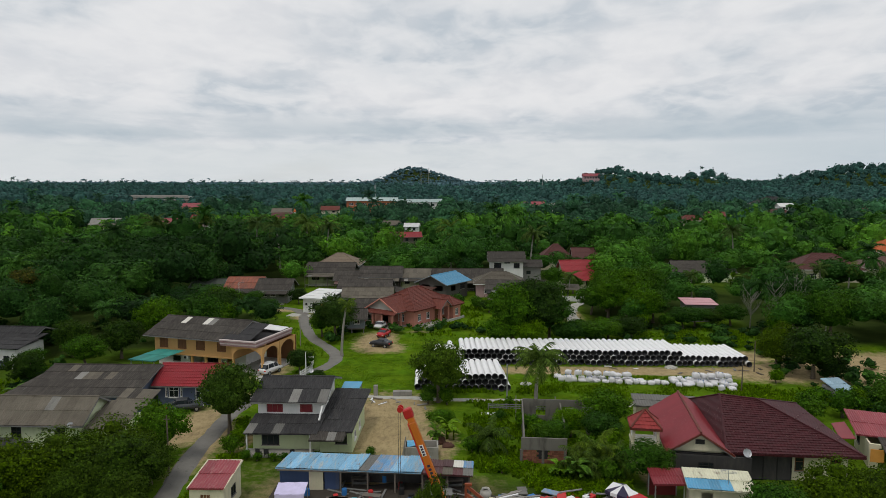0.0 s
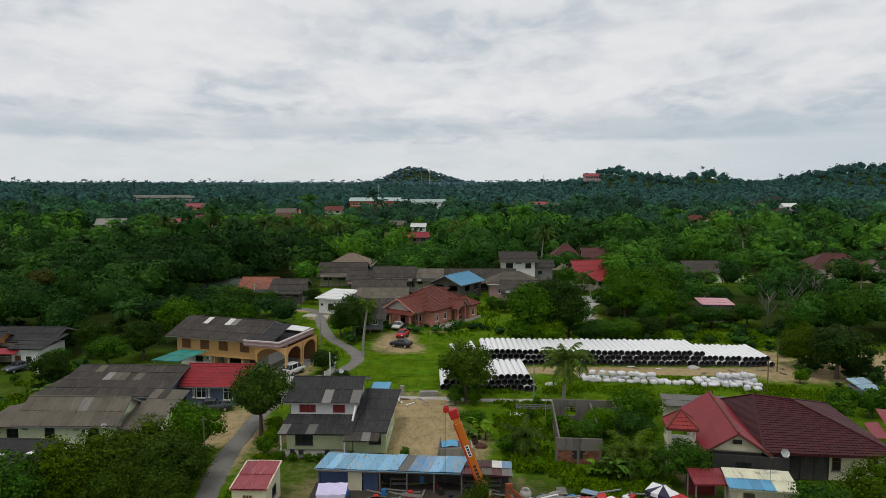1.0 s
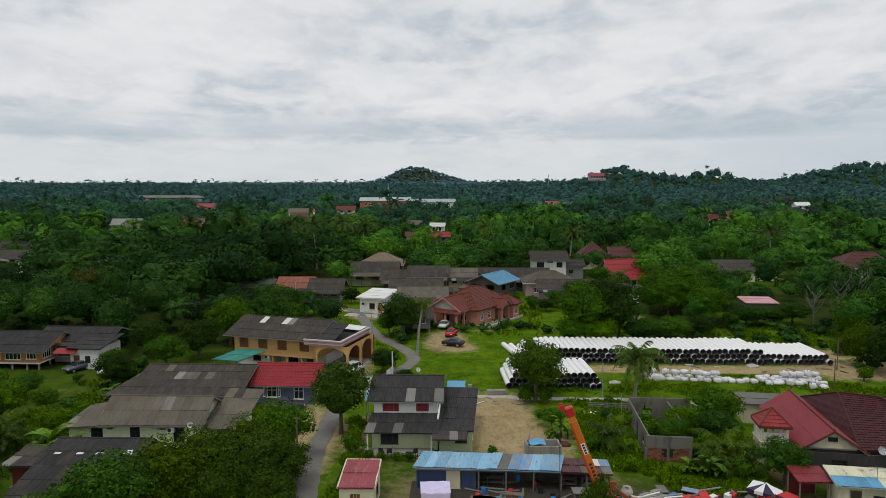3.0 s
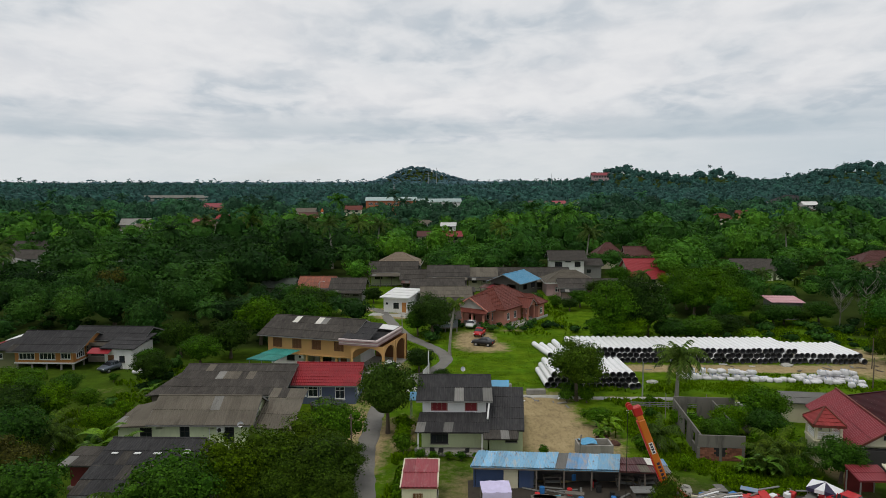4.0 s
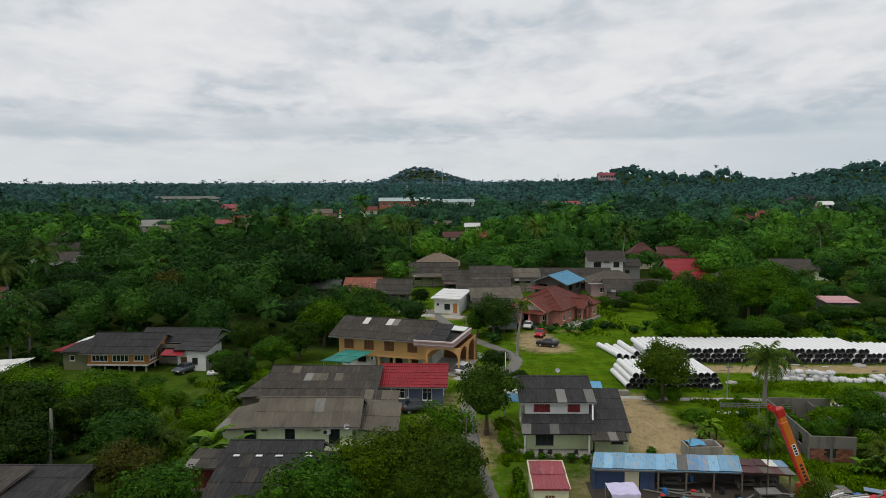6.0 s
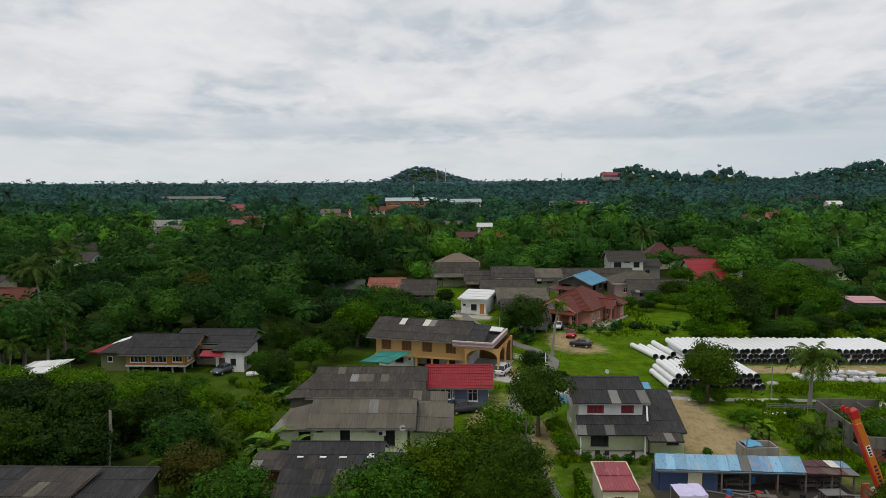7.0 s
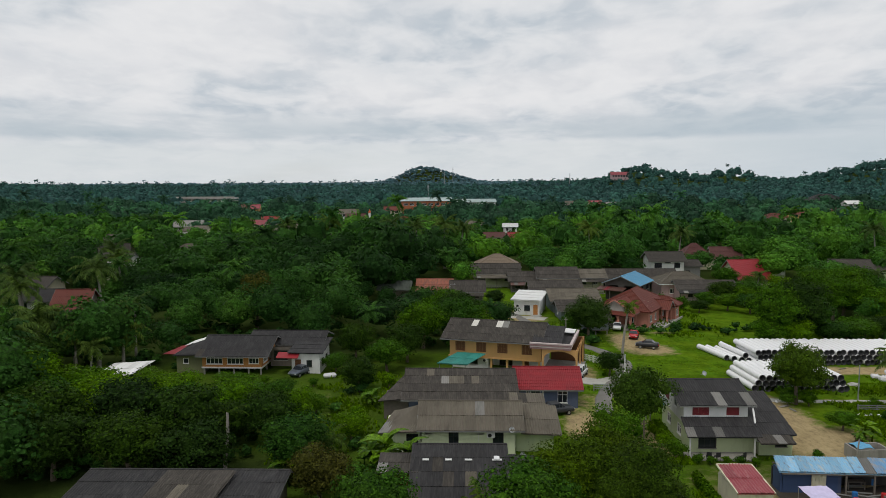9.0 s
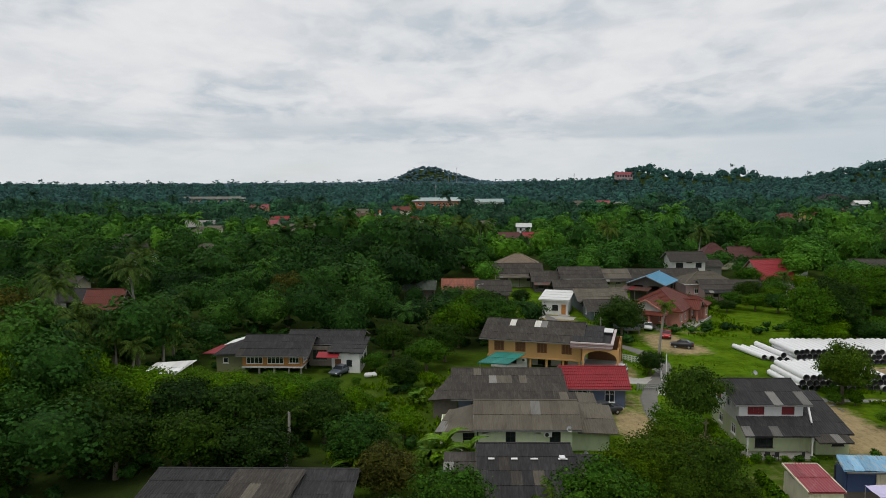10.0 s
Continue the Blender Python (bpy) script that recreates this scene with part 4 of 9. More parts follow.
for proto, x, y, s, yaw in ((P_LOWPALM, 8.8, 82.0, 1.16, 20), (P_SLIM, -19.2, 105.9, 1.0, 0), (P_YOUNG, 2.6, 67.6, 0.95, 90), (P_YOUNG, 12.4, 63.6, 1.05, 50), (P_YOUNG, 14.2, 62.6, 0.9, 200), (P_YOUNG, 10.8, 62.4, 0.85, 300),
                            (P_YOUNG, -60.5, 68.5, 1.1, 180), (P_YOUNG, -58.4, 65.5, 1.0, 40), (P_LOWPALM, -99.0, 98.5, 1.5, 0), (P_LOWPALM, -108.5, 99.0, 1.55, 100), (P_LOWPALM, -104.0, 101.0, 1.35, 200), (P_LOWPALM, -108.0, 91.0, 1.45, 30), (P_LOWPALM, -94.5, 97.0, 1.2, 70), (P_PALM[1], -110.0, 121.0, 1.35, 60), (P_PALM[1], -114.5, 106.0, 1.2, 0), (P_PALM[1], -119.0, 112.0, 1.3, 0), (P_PALM[1], -96.0, 104.0, 0.95, 140),
                            (P_PALM[1], -58.0, 214.0, 1.5, 10), (P_PALM[1], -50.0, 219.0, 1.55, 80), (P_PALM[1], -45.0, 223.0, 1.4, 200), (P_PALM[1], -68.0, 222.0, 1.5, 140), (P_PALM[1], -122.0, 152.0, 1.2, 30), (P_PALM[1], -129.0, 163.0, 1.3, 100), (P_PALM[1], -104.0, 226.0, 1.5, 250), (P_PALM[1], -90.0, 238.0, 1.55, 20), (P_PALM[1], -4.0, 216.0, 1.4, 60), (P_PALM[1], 20.0, 204.0, 1.3, 190), (P_PALM[1], 84.0, 214.0, 1.3, 310), (P_PALM[0], 24.5, 160.0, 0.8, 10), (P_PALM[0], 54.0, 162.0, 0.8, 80), (P_PALM[0], 88.0, 170.0, 0.9, 80), (P_PALM[0], 82.0, 172.0, 0.85, 10), (P_PALM[0], 96.0, 172.0, 0.9, 50), (P_YOUNG, -43.0, 50.4, 1.15, 120), (P_PALM[0], -96.0, 90.5, 0.8, 20), (P_PALM[0], -101.0, 96.0, 0.8, 120)):
    plant(proto, x, y, s, yaw)
for x, y, s in ((-51.6, 63.4, 1.25), (-49.4, 62.8, 1.05), (-53.4, 64.0, 0.75), (-58.8, 61.0, 1.1), (-60.2, 60.0, 0.9), (10.2, 60.8, 0.75), (8.8, 61.6, 0.6), (-1.8, 71.0, 0.75), (-3.0, 70.0, 0.6), (-99.5, 92.0, 0.9), (-55.6, 82.0, 0.7), (-15.4, 186, 1.5), (-21, 184, 1.5), (70, 178, 1.4)):
    plant(P_BANANA, x, y, s)
for proto in (*P_BROAD, *P_TALL, *P_BUSH, P_FRUIT, P_SOFT, P_RUSSET, *P_PALM, P_YOUNG, P_LOWPALM, P_SLIM, P_BANANA):
    for o in proto.children_recursive:
        bpy.data.objects.remove(o)
    bpy.data.objects.remove(proto)


# ---- woods beyond the village ----
def template(seed, n, size, r=3.4, h=9.0, n_lobes=7, flat=0.8, core=True, skirt=0.0, seg=7, rows=4):
    rs = np.random.RandomState(seed)
    lob = lobes_of(rs, r, h, n_lobes, flat, skirt)
    q = leaf_quads(rs, lob, n, size, -0.45, 0.13 if size < 0.5 else 0.08, 0.45 if size < 0.5 else 0.2)
    return np.concatenate([q, core_quads(lob[:1], 0.98, seg, rows)] + ([core_quads(lob[1:], 0.74, 4)] if core else []))


def grow(name, spots, shapes, material, label, rs, kinds=None):
    """One object of many trees: each spot is x, y, scale, stretch."""
    allq, tints = [], []
    pick = rs.randint(0, len(shapes), len(spots)) if kinds is None else kinds
    for k, shp in enumerate(shapes):
        s = spots[pick == k]
        if not len(s):
            continue
        a = rs.uniform(0, 2 * math.pi, len(s))
        ca, sa = np.cos(a)[:, None, None], np.sin(a)[:, None, None]
        sc = s[:, 2][:, None, None]
        x, y, z = shp[..., 0][None], shp[..., 1][None], shp[..., 2][None]
        gz = height(s[:, 0], s[:, 1])[:, None, None]
        q = np.stack([(x * ca - y * sa) * sc + s[:, 0][:, None, None], (x * sa + y * ca) * sc + s[:, 1][:, None, None], z * sc * s[:, 3][:, None, None] + gz], -1)
        allq.append(q.reshape(-1, 4, 3))
        patch = 0.5 + 0.5 * np.sin(s[:, 0] * 0.11 + 2.1 * np.sin(s[:, 1] * 0.07)) * np.sin(s[:, 1] * 0.09 + 1.7 * np.sin(s[:, 0] * 0.05))
        tints.append(np.repeat(np.clip(0.45 * patch + 0.75 * rs.uniform(0, 1, len(s)) ** 1.9 - 0.08, 0, 1), len(shp)))
    me = quads_mesh(name, np.concatenate(allq), material, np.concatenate(tints))
    return tagged(new(name, me), label, "woods", kind="stuff")




def scatter(rs, y0, y1, step, jitter=0.42, margin=16, rooms=()):
    out = []
    t = math.tan(radians(34.4))
    for y in np.arange(y0, y1, step):
        xs = np.arange(-52 - y * t - margin, y * t + margin - 2, step)
        out.append(np.stack([xs + rs.uniform(-jitter, jitter, len(xs)) * step, y + rs.uniform(-jitter, jitter, len(xs)) * step], 1))
    p = np.concatenate(out)
    p = p[~in_any(p[:, 0], p[:, 1], OPEN + PLANTED)]
    for rx, ry, rr, _ in rooms:
        gone = (np.abs(p[:, 0] - rx) < rr + 2) & (np.abs(p[:, 1] - ry - rr * 0.5) < rr)
        p = p[~gone]
    return p


def clumps(p, rs, f):
    """Slow change of tree height over the land."""
    return 0.5 + 0.5 * np.sin(p[:, 0] * f + 2 * np.sin(p[:, 1] * f * 0.8)) * np.sin(p[:, 1] * f * 1.3 + np.sin(p[:, 0] * f * 0.6))

# houses whose roofs show above the far trees: name, label, x, y, width, top of the roof, roof, wall
RED_H, BROWN_H, GREY_H, WHITE_H = "red_roofed_house", "brown_roofed_house", "grey_roofed_house", "white_house"
FAR_HOUSES = [
    ("orange_house", "distant orange house with a red hip roof", -201, 500, 13, 12.6, ROOF_PINK, ORANGE_WALL),
    (RED_H, "distant house with a terracotta roof among trees", -164, 420, 10, 7.6, TILE_RED, CREAM),
    (GREY_H, "distant long grey-roofed house among dense trees", -122, 302, 13, 9.6, ROOF_OLD, WHITE),
    (GREY_H, "distant grey-roofed house among dense trees", -176, 324, 12, 7.2, ROOF_OLD, WHITE),
    (GREY_H, "distant cluster house with a pale grey roof", -188, 352, 14, 8.8, ROOF_LIGHT, WHITE),
    (RED_H, "distant house with a faded red roof", -152, 350, 10, 9.0, ROOF_PINK, CREAM),
    (RED_H, "distant house with a red roof", -140, 330, 8, 7.0, ROOF_RED, CREAM),
    ("cream_house", "distant pale yellow house behind a wall of trees", -168, 318, 6, 8.2, ROOF_OLD, CREAM),
    (BROWN_H, "distant prayer house with a brown tiled roof", -107, 400, 11, 9.8, TILE_BROWN, CREAM),
    (RED_H, "distant house with a dark red roof", -102, 372, 10, 8.6, TILE_RED, CREAM),
    (RED_H, "distant house with a bright red roof", -78, 395, 10, 8.0, ROOF_RED, WHITE),
    (RED_H, "distant red-roofed house beside the factory", -92, 470, 12, 11.5, TILE_TERRA, CREAM),
    (GREY_H, "distant grey-roofed house among dense trees", -118, 440, 12, 11.0, ROOF_OLD, WHITE),
    (GREY_H, "distant green-grey roofed house among dense trees", -38, 360, 9, 7.4, ROOF_OLD, WHITE),
    (RED_H, "distant red-roofed house among dense trees", -21, 276, 8, 7.3, ROOF_RED, TIMBER),
    (BROWN_H, "distant brown-roofed house among dense trees", -31, 281, 8, 7.0, TILE_BROWN, CREAM),
    (WHITE_H, "distant white house among dense trees", -23, 303, 6, 9.4, ROOF_WHITE, WHITE),
    (BROWN_H, "distant house with a brown tiled roof", 118, 353, 13, 10.8, TILE_TERRA, CREAM),
    (BROWN_H, "distant house with a terracotta roof and yellow gable", 130, 356, 9, 12.4, TILE_TERRA, ORANGE_WALL),
    (WHITE_H, "distant tall white house above the trees", 210, 450, 9, 14.2, ROOF_WHITE, WHITE),
    (BROWN_H, "distant salmon building among dense trees", 204, 445, 13, 11.0, TILE_BROWN, SALMON),
    (RED_H, "distant row house with a red roof", 280, 470, 17, 11.2, ROOF_PINK, WHITE),
    (RED_H, "distant row house with a red roof", 300, 480, 17, 11.6, TILE_RED, WHITE),
    (GREY_H, "distant house with a dark hip roof", 262, 452, 14, 9.4, ROOF_DARK, WHITE),
    (GREY_H, "distant dark grey-roofed hall in the woods", 252, 560, 30, 16.4, ROOF_DARK, TIMBER),
    (GREY_H, "distant grey-roofed house among dense trees", 42, 520, 14, 13.2, ROOF_OLD, WHITE),
    (RED_H, "distant red-roofed house among dense trees", 58, 524, 10, 13.2, ROOF_PINK, CREAM),
    (WHITE_H, "distant pale house among dense trees", 70, 516, 10, 12.4, ROOF_LIGHT, WHITE),
    (WHITE_H, "pale-roofed village house among palms", -145, 184, 8, 6.9, ROOF_LIGHT, CREAM),
    (GREY_H, "grey-roofed village house among palms", -152, 205, 10, 6.6, ROOF_GREY, WHITE),
    (GREY_H, "yellow village house with a grey hip roof", -143, 150, 9, 6.8, ROOF_GREY, CREAM),
    (GREY_H, "open-sided village house with a grey hip roof", -136, 141, 9, 5.2, ROOF_DARK, WHITE),
    (GREY_H, "grey-roofed village house among palms", -163, 226, 11, 7.6, ROOF_GREY, CREAM),
    (GREY_H, "grey-roofed village house among palms", -140, 232, 9, 7.0, ROOF_OLD, WHITE),
    (WHITE_H, "pale-roofed village house among palms", -182, 262, 10, 8.2, ROOF_OLD, WHITE)]
FAR_ROOMS = [(-34.5, 190, 8, 14), (29, 222, 7, 30), (38, 224, 6, 30), (12, 187, 8, 12), (100, 196, 12, 60), (118, 198, 10, 60), (63, 190, 8, 40), (46, 136, 5, 16), (-55, 546, 42, 42), (-290, 640, 34, 60), (-116.5, 123, 5, 22)]
FAR_ROOMS += [(h_[2], h_[3], h_[4] * 0.55, 22 if h_[3] < 270 else 50) for h_ in FAR_HOUSES]


def lowered(p):
    """Shrinks the trees before far houses, so that their roofs show from the camera's path."""
    out = np.ones(len(p))
    for rx, ry, rr, front in FAR_ROOMS:
        near_ = p[:, 1] / ry
        hit_ = (p[:, 0] > rx * near_ - 50 * (1 - near_) - rr - 1.5) & (p[:, 0] < rx * near_ + rr + 1.5) & (p[:, 1] <= ry) & (p[:, 1] > ry - front)
        out[hit_] = np.minimum(out[hit_], 0.5 + 0.22 * np.abs(np.sin(p[hit_, 0] * 1.7 + p[hit_, 1])))
    return out


WR = np.random.RandomState(17)
p = scatter(WR, 58, 150, 7.8, rooms=FAR_ROOMS)
p = p[(p[:, 1] > 108) | (p[:, 0] < -62) | (p[:, 0] > 80)]
keep_low = clumps(p, WR, 0.055)
size = 0.72 + 0.5 * keep_low * WR.uniform(0.5, 1.2, len(p)) + 0.65 * WR.uniform(0, 1, len(p)) ** 2.2
spots = np.stack([p[:, 0], p[:, 1], size, WR.uniform(0.68, 1.02, len(p))], 1)
leafy = [template(101 + i, 1500, 0.23, 3.9, h, n, 0.9, False, sk) for i, (h, n, sk) in enumerate(((9.6, 20, 0.3), (8.6, 26, 0.25), (10.6, 16, 0.34), (9.2, 22, 0.22)))]
palmy = [palm_quads(201 + i, 9.5 + i, 18, 3.4, 7, 0.8) for i in range(2)]
kind = WR.choice(6, len(p), p=[0.23, 0.23, 0.23, 0.23, 0.04, 0.04])
spots[:, 2] *= np.where(p[:, 0] > -75, 0.88, 1.0) * lowered(p) * np.where((p[:, 0] > -66) & (p[:, 0] < -34), 0.74, 1.0)
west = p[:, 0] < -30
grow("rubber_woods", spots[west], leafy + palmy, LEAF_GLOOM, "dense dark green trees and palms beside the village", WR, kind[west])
grow("village_woods", spots[~west], leafy + palmy, LEAF_WOODS, "dense mixed tropical trees and palms around the village", WR, kind[~west])

p = scatter(WR, 150, 225, 8.4, rooms=FAR_ROOMS)
size = 0.80 + 0.42 * clumps(p, WR, 0.045) + 0.7 * WR.uniform(0, 1, len(p)) ** 2.2
spots = np.stack([p[:, 0], p[:, 1], size, WR.uniform(0.68, 1.0, len(p))], 1)
leafy = [template(111 + i, 640, 0.36, 4.2, h, n, 0.95, False, sk) for i, (h, n, sk) in enumerate(((9.8, 15, 0.25), (8.8, 19, 0.2), (10.8, 12, 0.3), (9.4, 16, 0.2)))]
spots[:, 2] *= lowered(p)
kind = WR.choice(6, len(p), p=[0.225, 0.225, 0.225, 0.225, 0.05, 0.05])
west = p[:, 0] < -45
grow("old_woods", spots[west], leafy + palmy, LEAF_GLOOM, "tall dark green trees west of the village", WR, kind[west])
grow("mixed_woods", spots[~west], leafy + palmy, LEAF_WOODS, "dense green trees behind the village houses", WR, kind[~west])

# low growth under the trees and along the edges of the plots
UR = np.random.RandomState(29)
u = np.stack([UR.uniform(-125, 60, 1900), UR.uniform(42, 128, 1900)], 1)
yard = [(-31, 12, 20, 112), (-54, -24, 62, 108), (-84, -64, 85, 104), (12, 45, 20, 112), (-20, 20, 100, 122), (-37, -24, 104, 134), (-84, -54, 44, 58), (-96, -84, 82, 96), (-54, -24, 44, 62)]
u = u[~in_any(u[:, 0], u[:, 1], yard)]
u = u[(u[:, 0] < -67) | (u[:, 0] > -53) | (UR.uniform(0, 1, len(u)) < 0.25)]
spots = np.stack([u[:, 0], u[:, 1], UR.uniform(0.16, 0.42, len(u)), UR.uniform(0.6, 1.1, len(u))], 1)
low = [template(121 + i, 64, 0.8, 3.8, 5.4, 7, 0.7, False, 0.1, 5, 3) for i in range(3)]
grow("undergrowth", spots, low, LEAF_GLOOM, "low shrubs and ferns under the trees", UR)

leafy = [template(131 + i, 135, 0.68, 4.8, h, n, 0.95, False, 0.2, 6, 3) for i, (h, n) in enumerate(((10.2, 10), (9.2, 13), (11.2, 9), (9.8, 11)))]
palmy = [palm_quads(211, 11, 14, 3.8, 5, 1.0)]
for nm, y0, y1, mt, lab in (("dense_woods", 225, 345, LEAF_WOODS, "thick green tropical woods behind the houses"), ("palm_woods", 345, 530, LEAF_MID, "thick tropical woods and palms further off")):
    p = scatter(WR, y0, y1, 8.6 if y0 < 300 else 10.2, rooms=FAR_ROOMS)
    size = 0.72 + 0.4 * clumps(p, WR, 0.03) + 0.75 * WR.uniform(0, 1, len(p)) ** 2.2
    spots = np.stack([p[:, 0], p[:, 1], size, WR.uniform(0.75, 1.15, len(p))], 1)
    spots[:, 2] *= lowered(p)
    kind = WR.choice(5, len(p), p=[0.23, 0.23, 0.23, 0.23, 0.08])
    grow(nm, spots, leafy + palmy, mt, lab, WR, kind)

p = scatter(WR, 530, 1215, 14.0, margin=30, rooms=FAR_ROOMS)
size = 0.92 + 0.4 * clumps(p, WR, 0.018) + WR.uniform(0, 0.4, len(p))
spots = np.stack([p[:, 0], p[:, 1], size, WR.uniform(0.7, 1.15, len(p))], 1)
leafy = [template(151 + i, 26, 1.35, 5.0, 10.2, 6, 0.95, False, 0.15, 5, 3) for i in range(4)]
palmy = [palm_quads(221, 11, 12, 3.2, 3, 1.3)]
spots[:, 2] *= lowered(p)
kind = WR.choice(5, len(p), p=[0.2425, 0.2425, 0.2425, 0.2425, 0.03])
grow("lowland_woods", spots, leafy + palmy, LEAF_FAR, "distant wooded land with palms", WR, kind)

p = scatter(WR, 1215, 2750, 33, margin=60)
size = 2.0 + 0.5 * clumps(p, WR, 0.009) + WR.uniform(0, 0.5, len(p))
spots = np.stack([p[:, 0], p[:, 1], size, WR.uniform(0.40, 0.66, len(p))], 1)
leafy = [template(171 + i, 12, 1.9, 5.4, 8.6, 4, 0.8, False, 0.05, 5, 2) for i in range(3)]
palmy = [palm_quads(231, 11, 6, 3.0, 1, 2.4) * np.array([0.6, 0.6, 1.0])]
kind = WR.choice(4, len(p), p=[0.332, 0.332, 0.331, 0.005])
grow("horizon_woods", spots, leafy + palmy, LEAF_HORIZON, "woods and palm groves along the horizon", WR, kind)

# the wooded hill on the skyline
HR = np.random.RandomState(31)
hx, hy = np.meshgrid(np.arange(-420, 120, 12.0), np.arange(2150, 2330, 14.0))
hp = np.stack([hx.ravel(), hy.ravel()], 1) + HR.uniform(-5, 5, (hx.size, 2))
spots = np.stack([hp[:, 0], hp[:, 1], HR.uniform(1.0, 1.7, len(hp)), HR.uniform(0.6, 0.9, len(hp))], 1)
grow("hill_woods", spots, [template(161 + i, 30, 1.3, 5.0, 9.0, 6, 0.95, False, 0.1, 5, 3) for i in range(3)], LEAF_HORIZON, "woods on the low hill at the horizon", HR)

# tall palms that break the skyline
PR = np.random.RandomState(37)
pp = np.stack([PR.uniform(-900, 120, 620), PR.uniform(800, 1500, 620)], 1)
pp = pp[np.sin(pp[:, 0] * 0.021) + np.sin(pp[:, 0] * 0.057 + pp[:, 1] * 0.01) + PR.uniform(-1, 1, len(pp)) > -0.4]
stems = [[(-0.35, 0, 0), (0.35, 0, 0), (0.25, 0, 15), (-0.25, 0, 15)], [(0, -0.35, 0), (0, 0.35, 0), (0, 0.25, 15), (0, -0.25, 15)]]
sky_palm = np.concatenate([palm_quads(241, 15, 8, 3.6, 2, 1.6), np.array(stems)])
spots = np.stack([pp[:, 0], pp[:, 1], PR.uniform(0.6, 1.0, len(pp)), PR.uniform(0.7, 1.2, len(pp))], 1)
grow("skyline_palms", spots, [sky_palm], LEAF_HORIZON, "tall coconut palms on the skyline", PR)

# weeds and tall grass of the empty plots
GR = np.random.RandomState(23)
def weeds(n, x0, x1, y0, y1, s):
    q = np.stack([GR.uniform(x0, x1, n), GR.uniform(y0, y1, n)], 1)
    return q, np.full(n, s)
tufts = [weeds(*a) for a in ((9000, 0, 16, 60, 84, 0.34), (3600, 4, 40, 86, 92, 0.2), (1600, -64, -52, 64, 98, 0.45), (4200, 15, 52, 104, 127, 0.4), (900, -24, -12, 60, 66, 0.3), (3600, 34, 56, 80, 94, 0.36), (1200, -12, 4, 120, 150, 0.5), (700, -24, -21.8, 55, 66, 0.5), (1200, -8, 14, 87, 89.5, 0.4), (500, -1, 8, 108, 112, 0.6), (2400, 1, 15, 57.4, 61, 0.4), (500, 26, 40, 50, 60, 0.5), (600, -54, -34, 44, 54, 0.45), (9000, -22, 2, 87, 120, 0.12), (3600, 12, 46, 84, 97, 0.26), (4200, 40, 62, 99, 126, 0.4), (900, -30, -22, 84, 104, 0.3), (1600, -36, -20, 104, 134, 0.25))]
tp = np.concatenate([a for a, _ in tufts])
ts = np.concatenate([b for _, b in tufts])
ei = (np.interp(tp[:, 0], gx, np.arange(len(gx))).round().astype(int), np.interp(tp[:, 1], gy, np.arange(len(gy))).round().astype(int))
patch = np.sin(tp[:, 0] * 0.7 + 1.7 * np.sin(tp[:, 1] * 0.45)) + np.sin(tp[:, 1] * 0.6 + tp[:, 0] * 0.3) + GR.uniform(-0.9, 0.9, len(tp))
lane_d = np.min(np.stack([np.hypot(tp[:, 0] - q.x, tp[:, 1] - q.y) for q in smooth_line([(x, y, 0) for x, y in LANE])]), 0)
ok = (earth[ei[1], ei[0]] < 0.35) & (patch > -0.3) & (lane_d > 1.6)
tp, ts = tp[ok], ts[ok]
blades = []
for k in range(3):
    a = GR.uniform(0, 6.28, len(tp))
    w = ts * GR.uniform(0.35, 0.9, len(tp))
    h = ts * GR.uniform(0.5, 1.3, len(tp))
    d = np.stack([np.cos(a), np.sin(a), np.zeros_like(a)], 1)
    lean = GR.normal(0, 0.35, (len(tp), 3)) * h[:, None]
    lean[:, 2] = 0
    c = np.concatenate([tp, np.zeros((len(tp), 1)) - 0.05], 1)
    top = c + lean + np.array([0, 0, 1]) * h[:, None]
    blades.append(np.stack([c - d * w[:, None] * 0.5, c + d * w[:, None] * 0.5, top + d * w[:, None] * 0.35, top - d * w[:, None] * 0.2], 1))
tagged(new("tall_grass", quads_mesh("tall_grass", np.concatenate(blades), GRASS_TUFT)), "rough tall grass and weeds on the empty plots", "grass", kind="stuff")

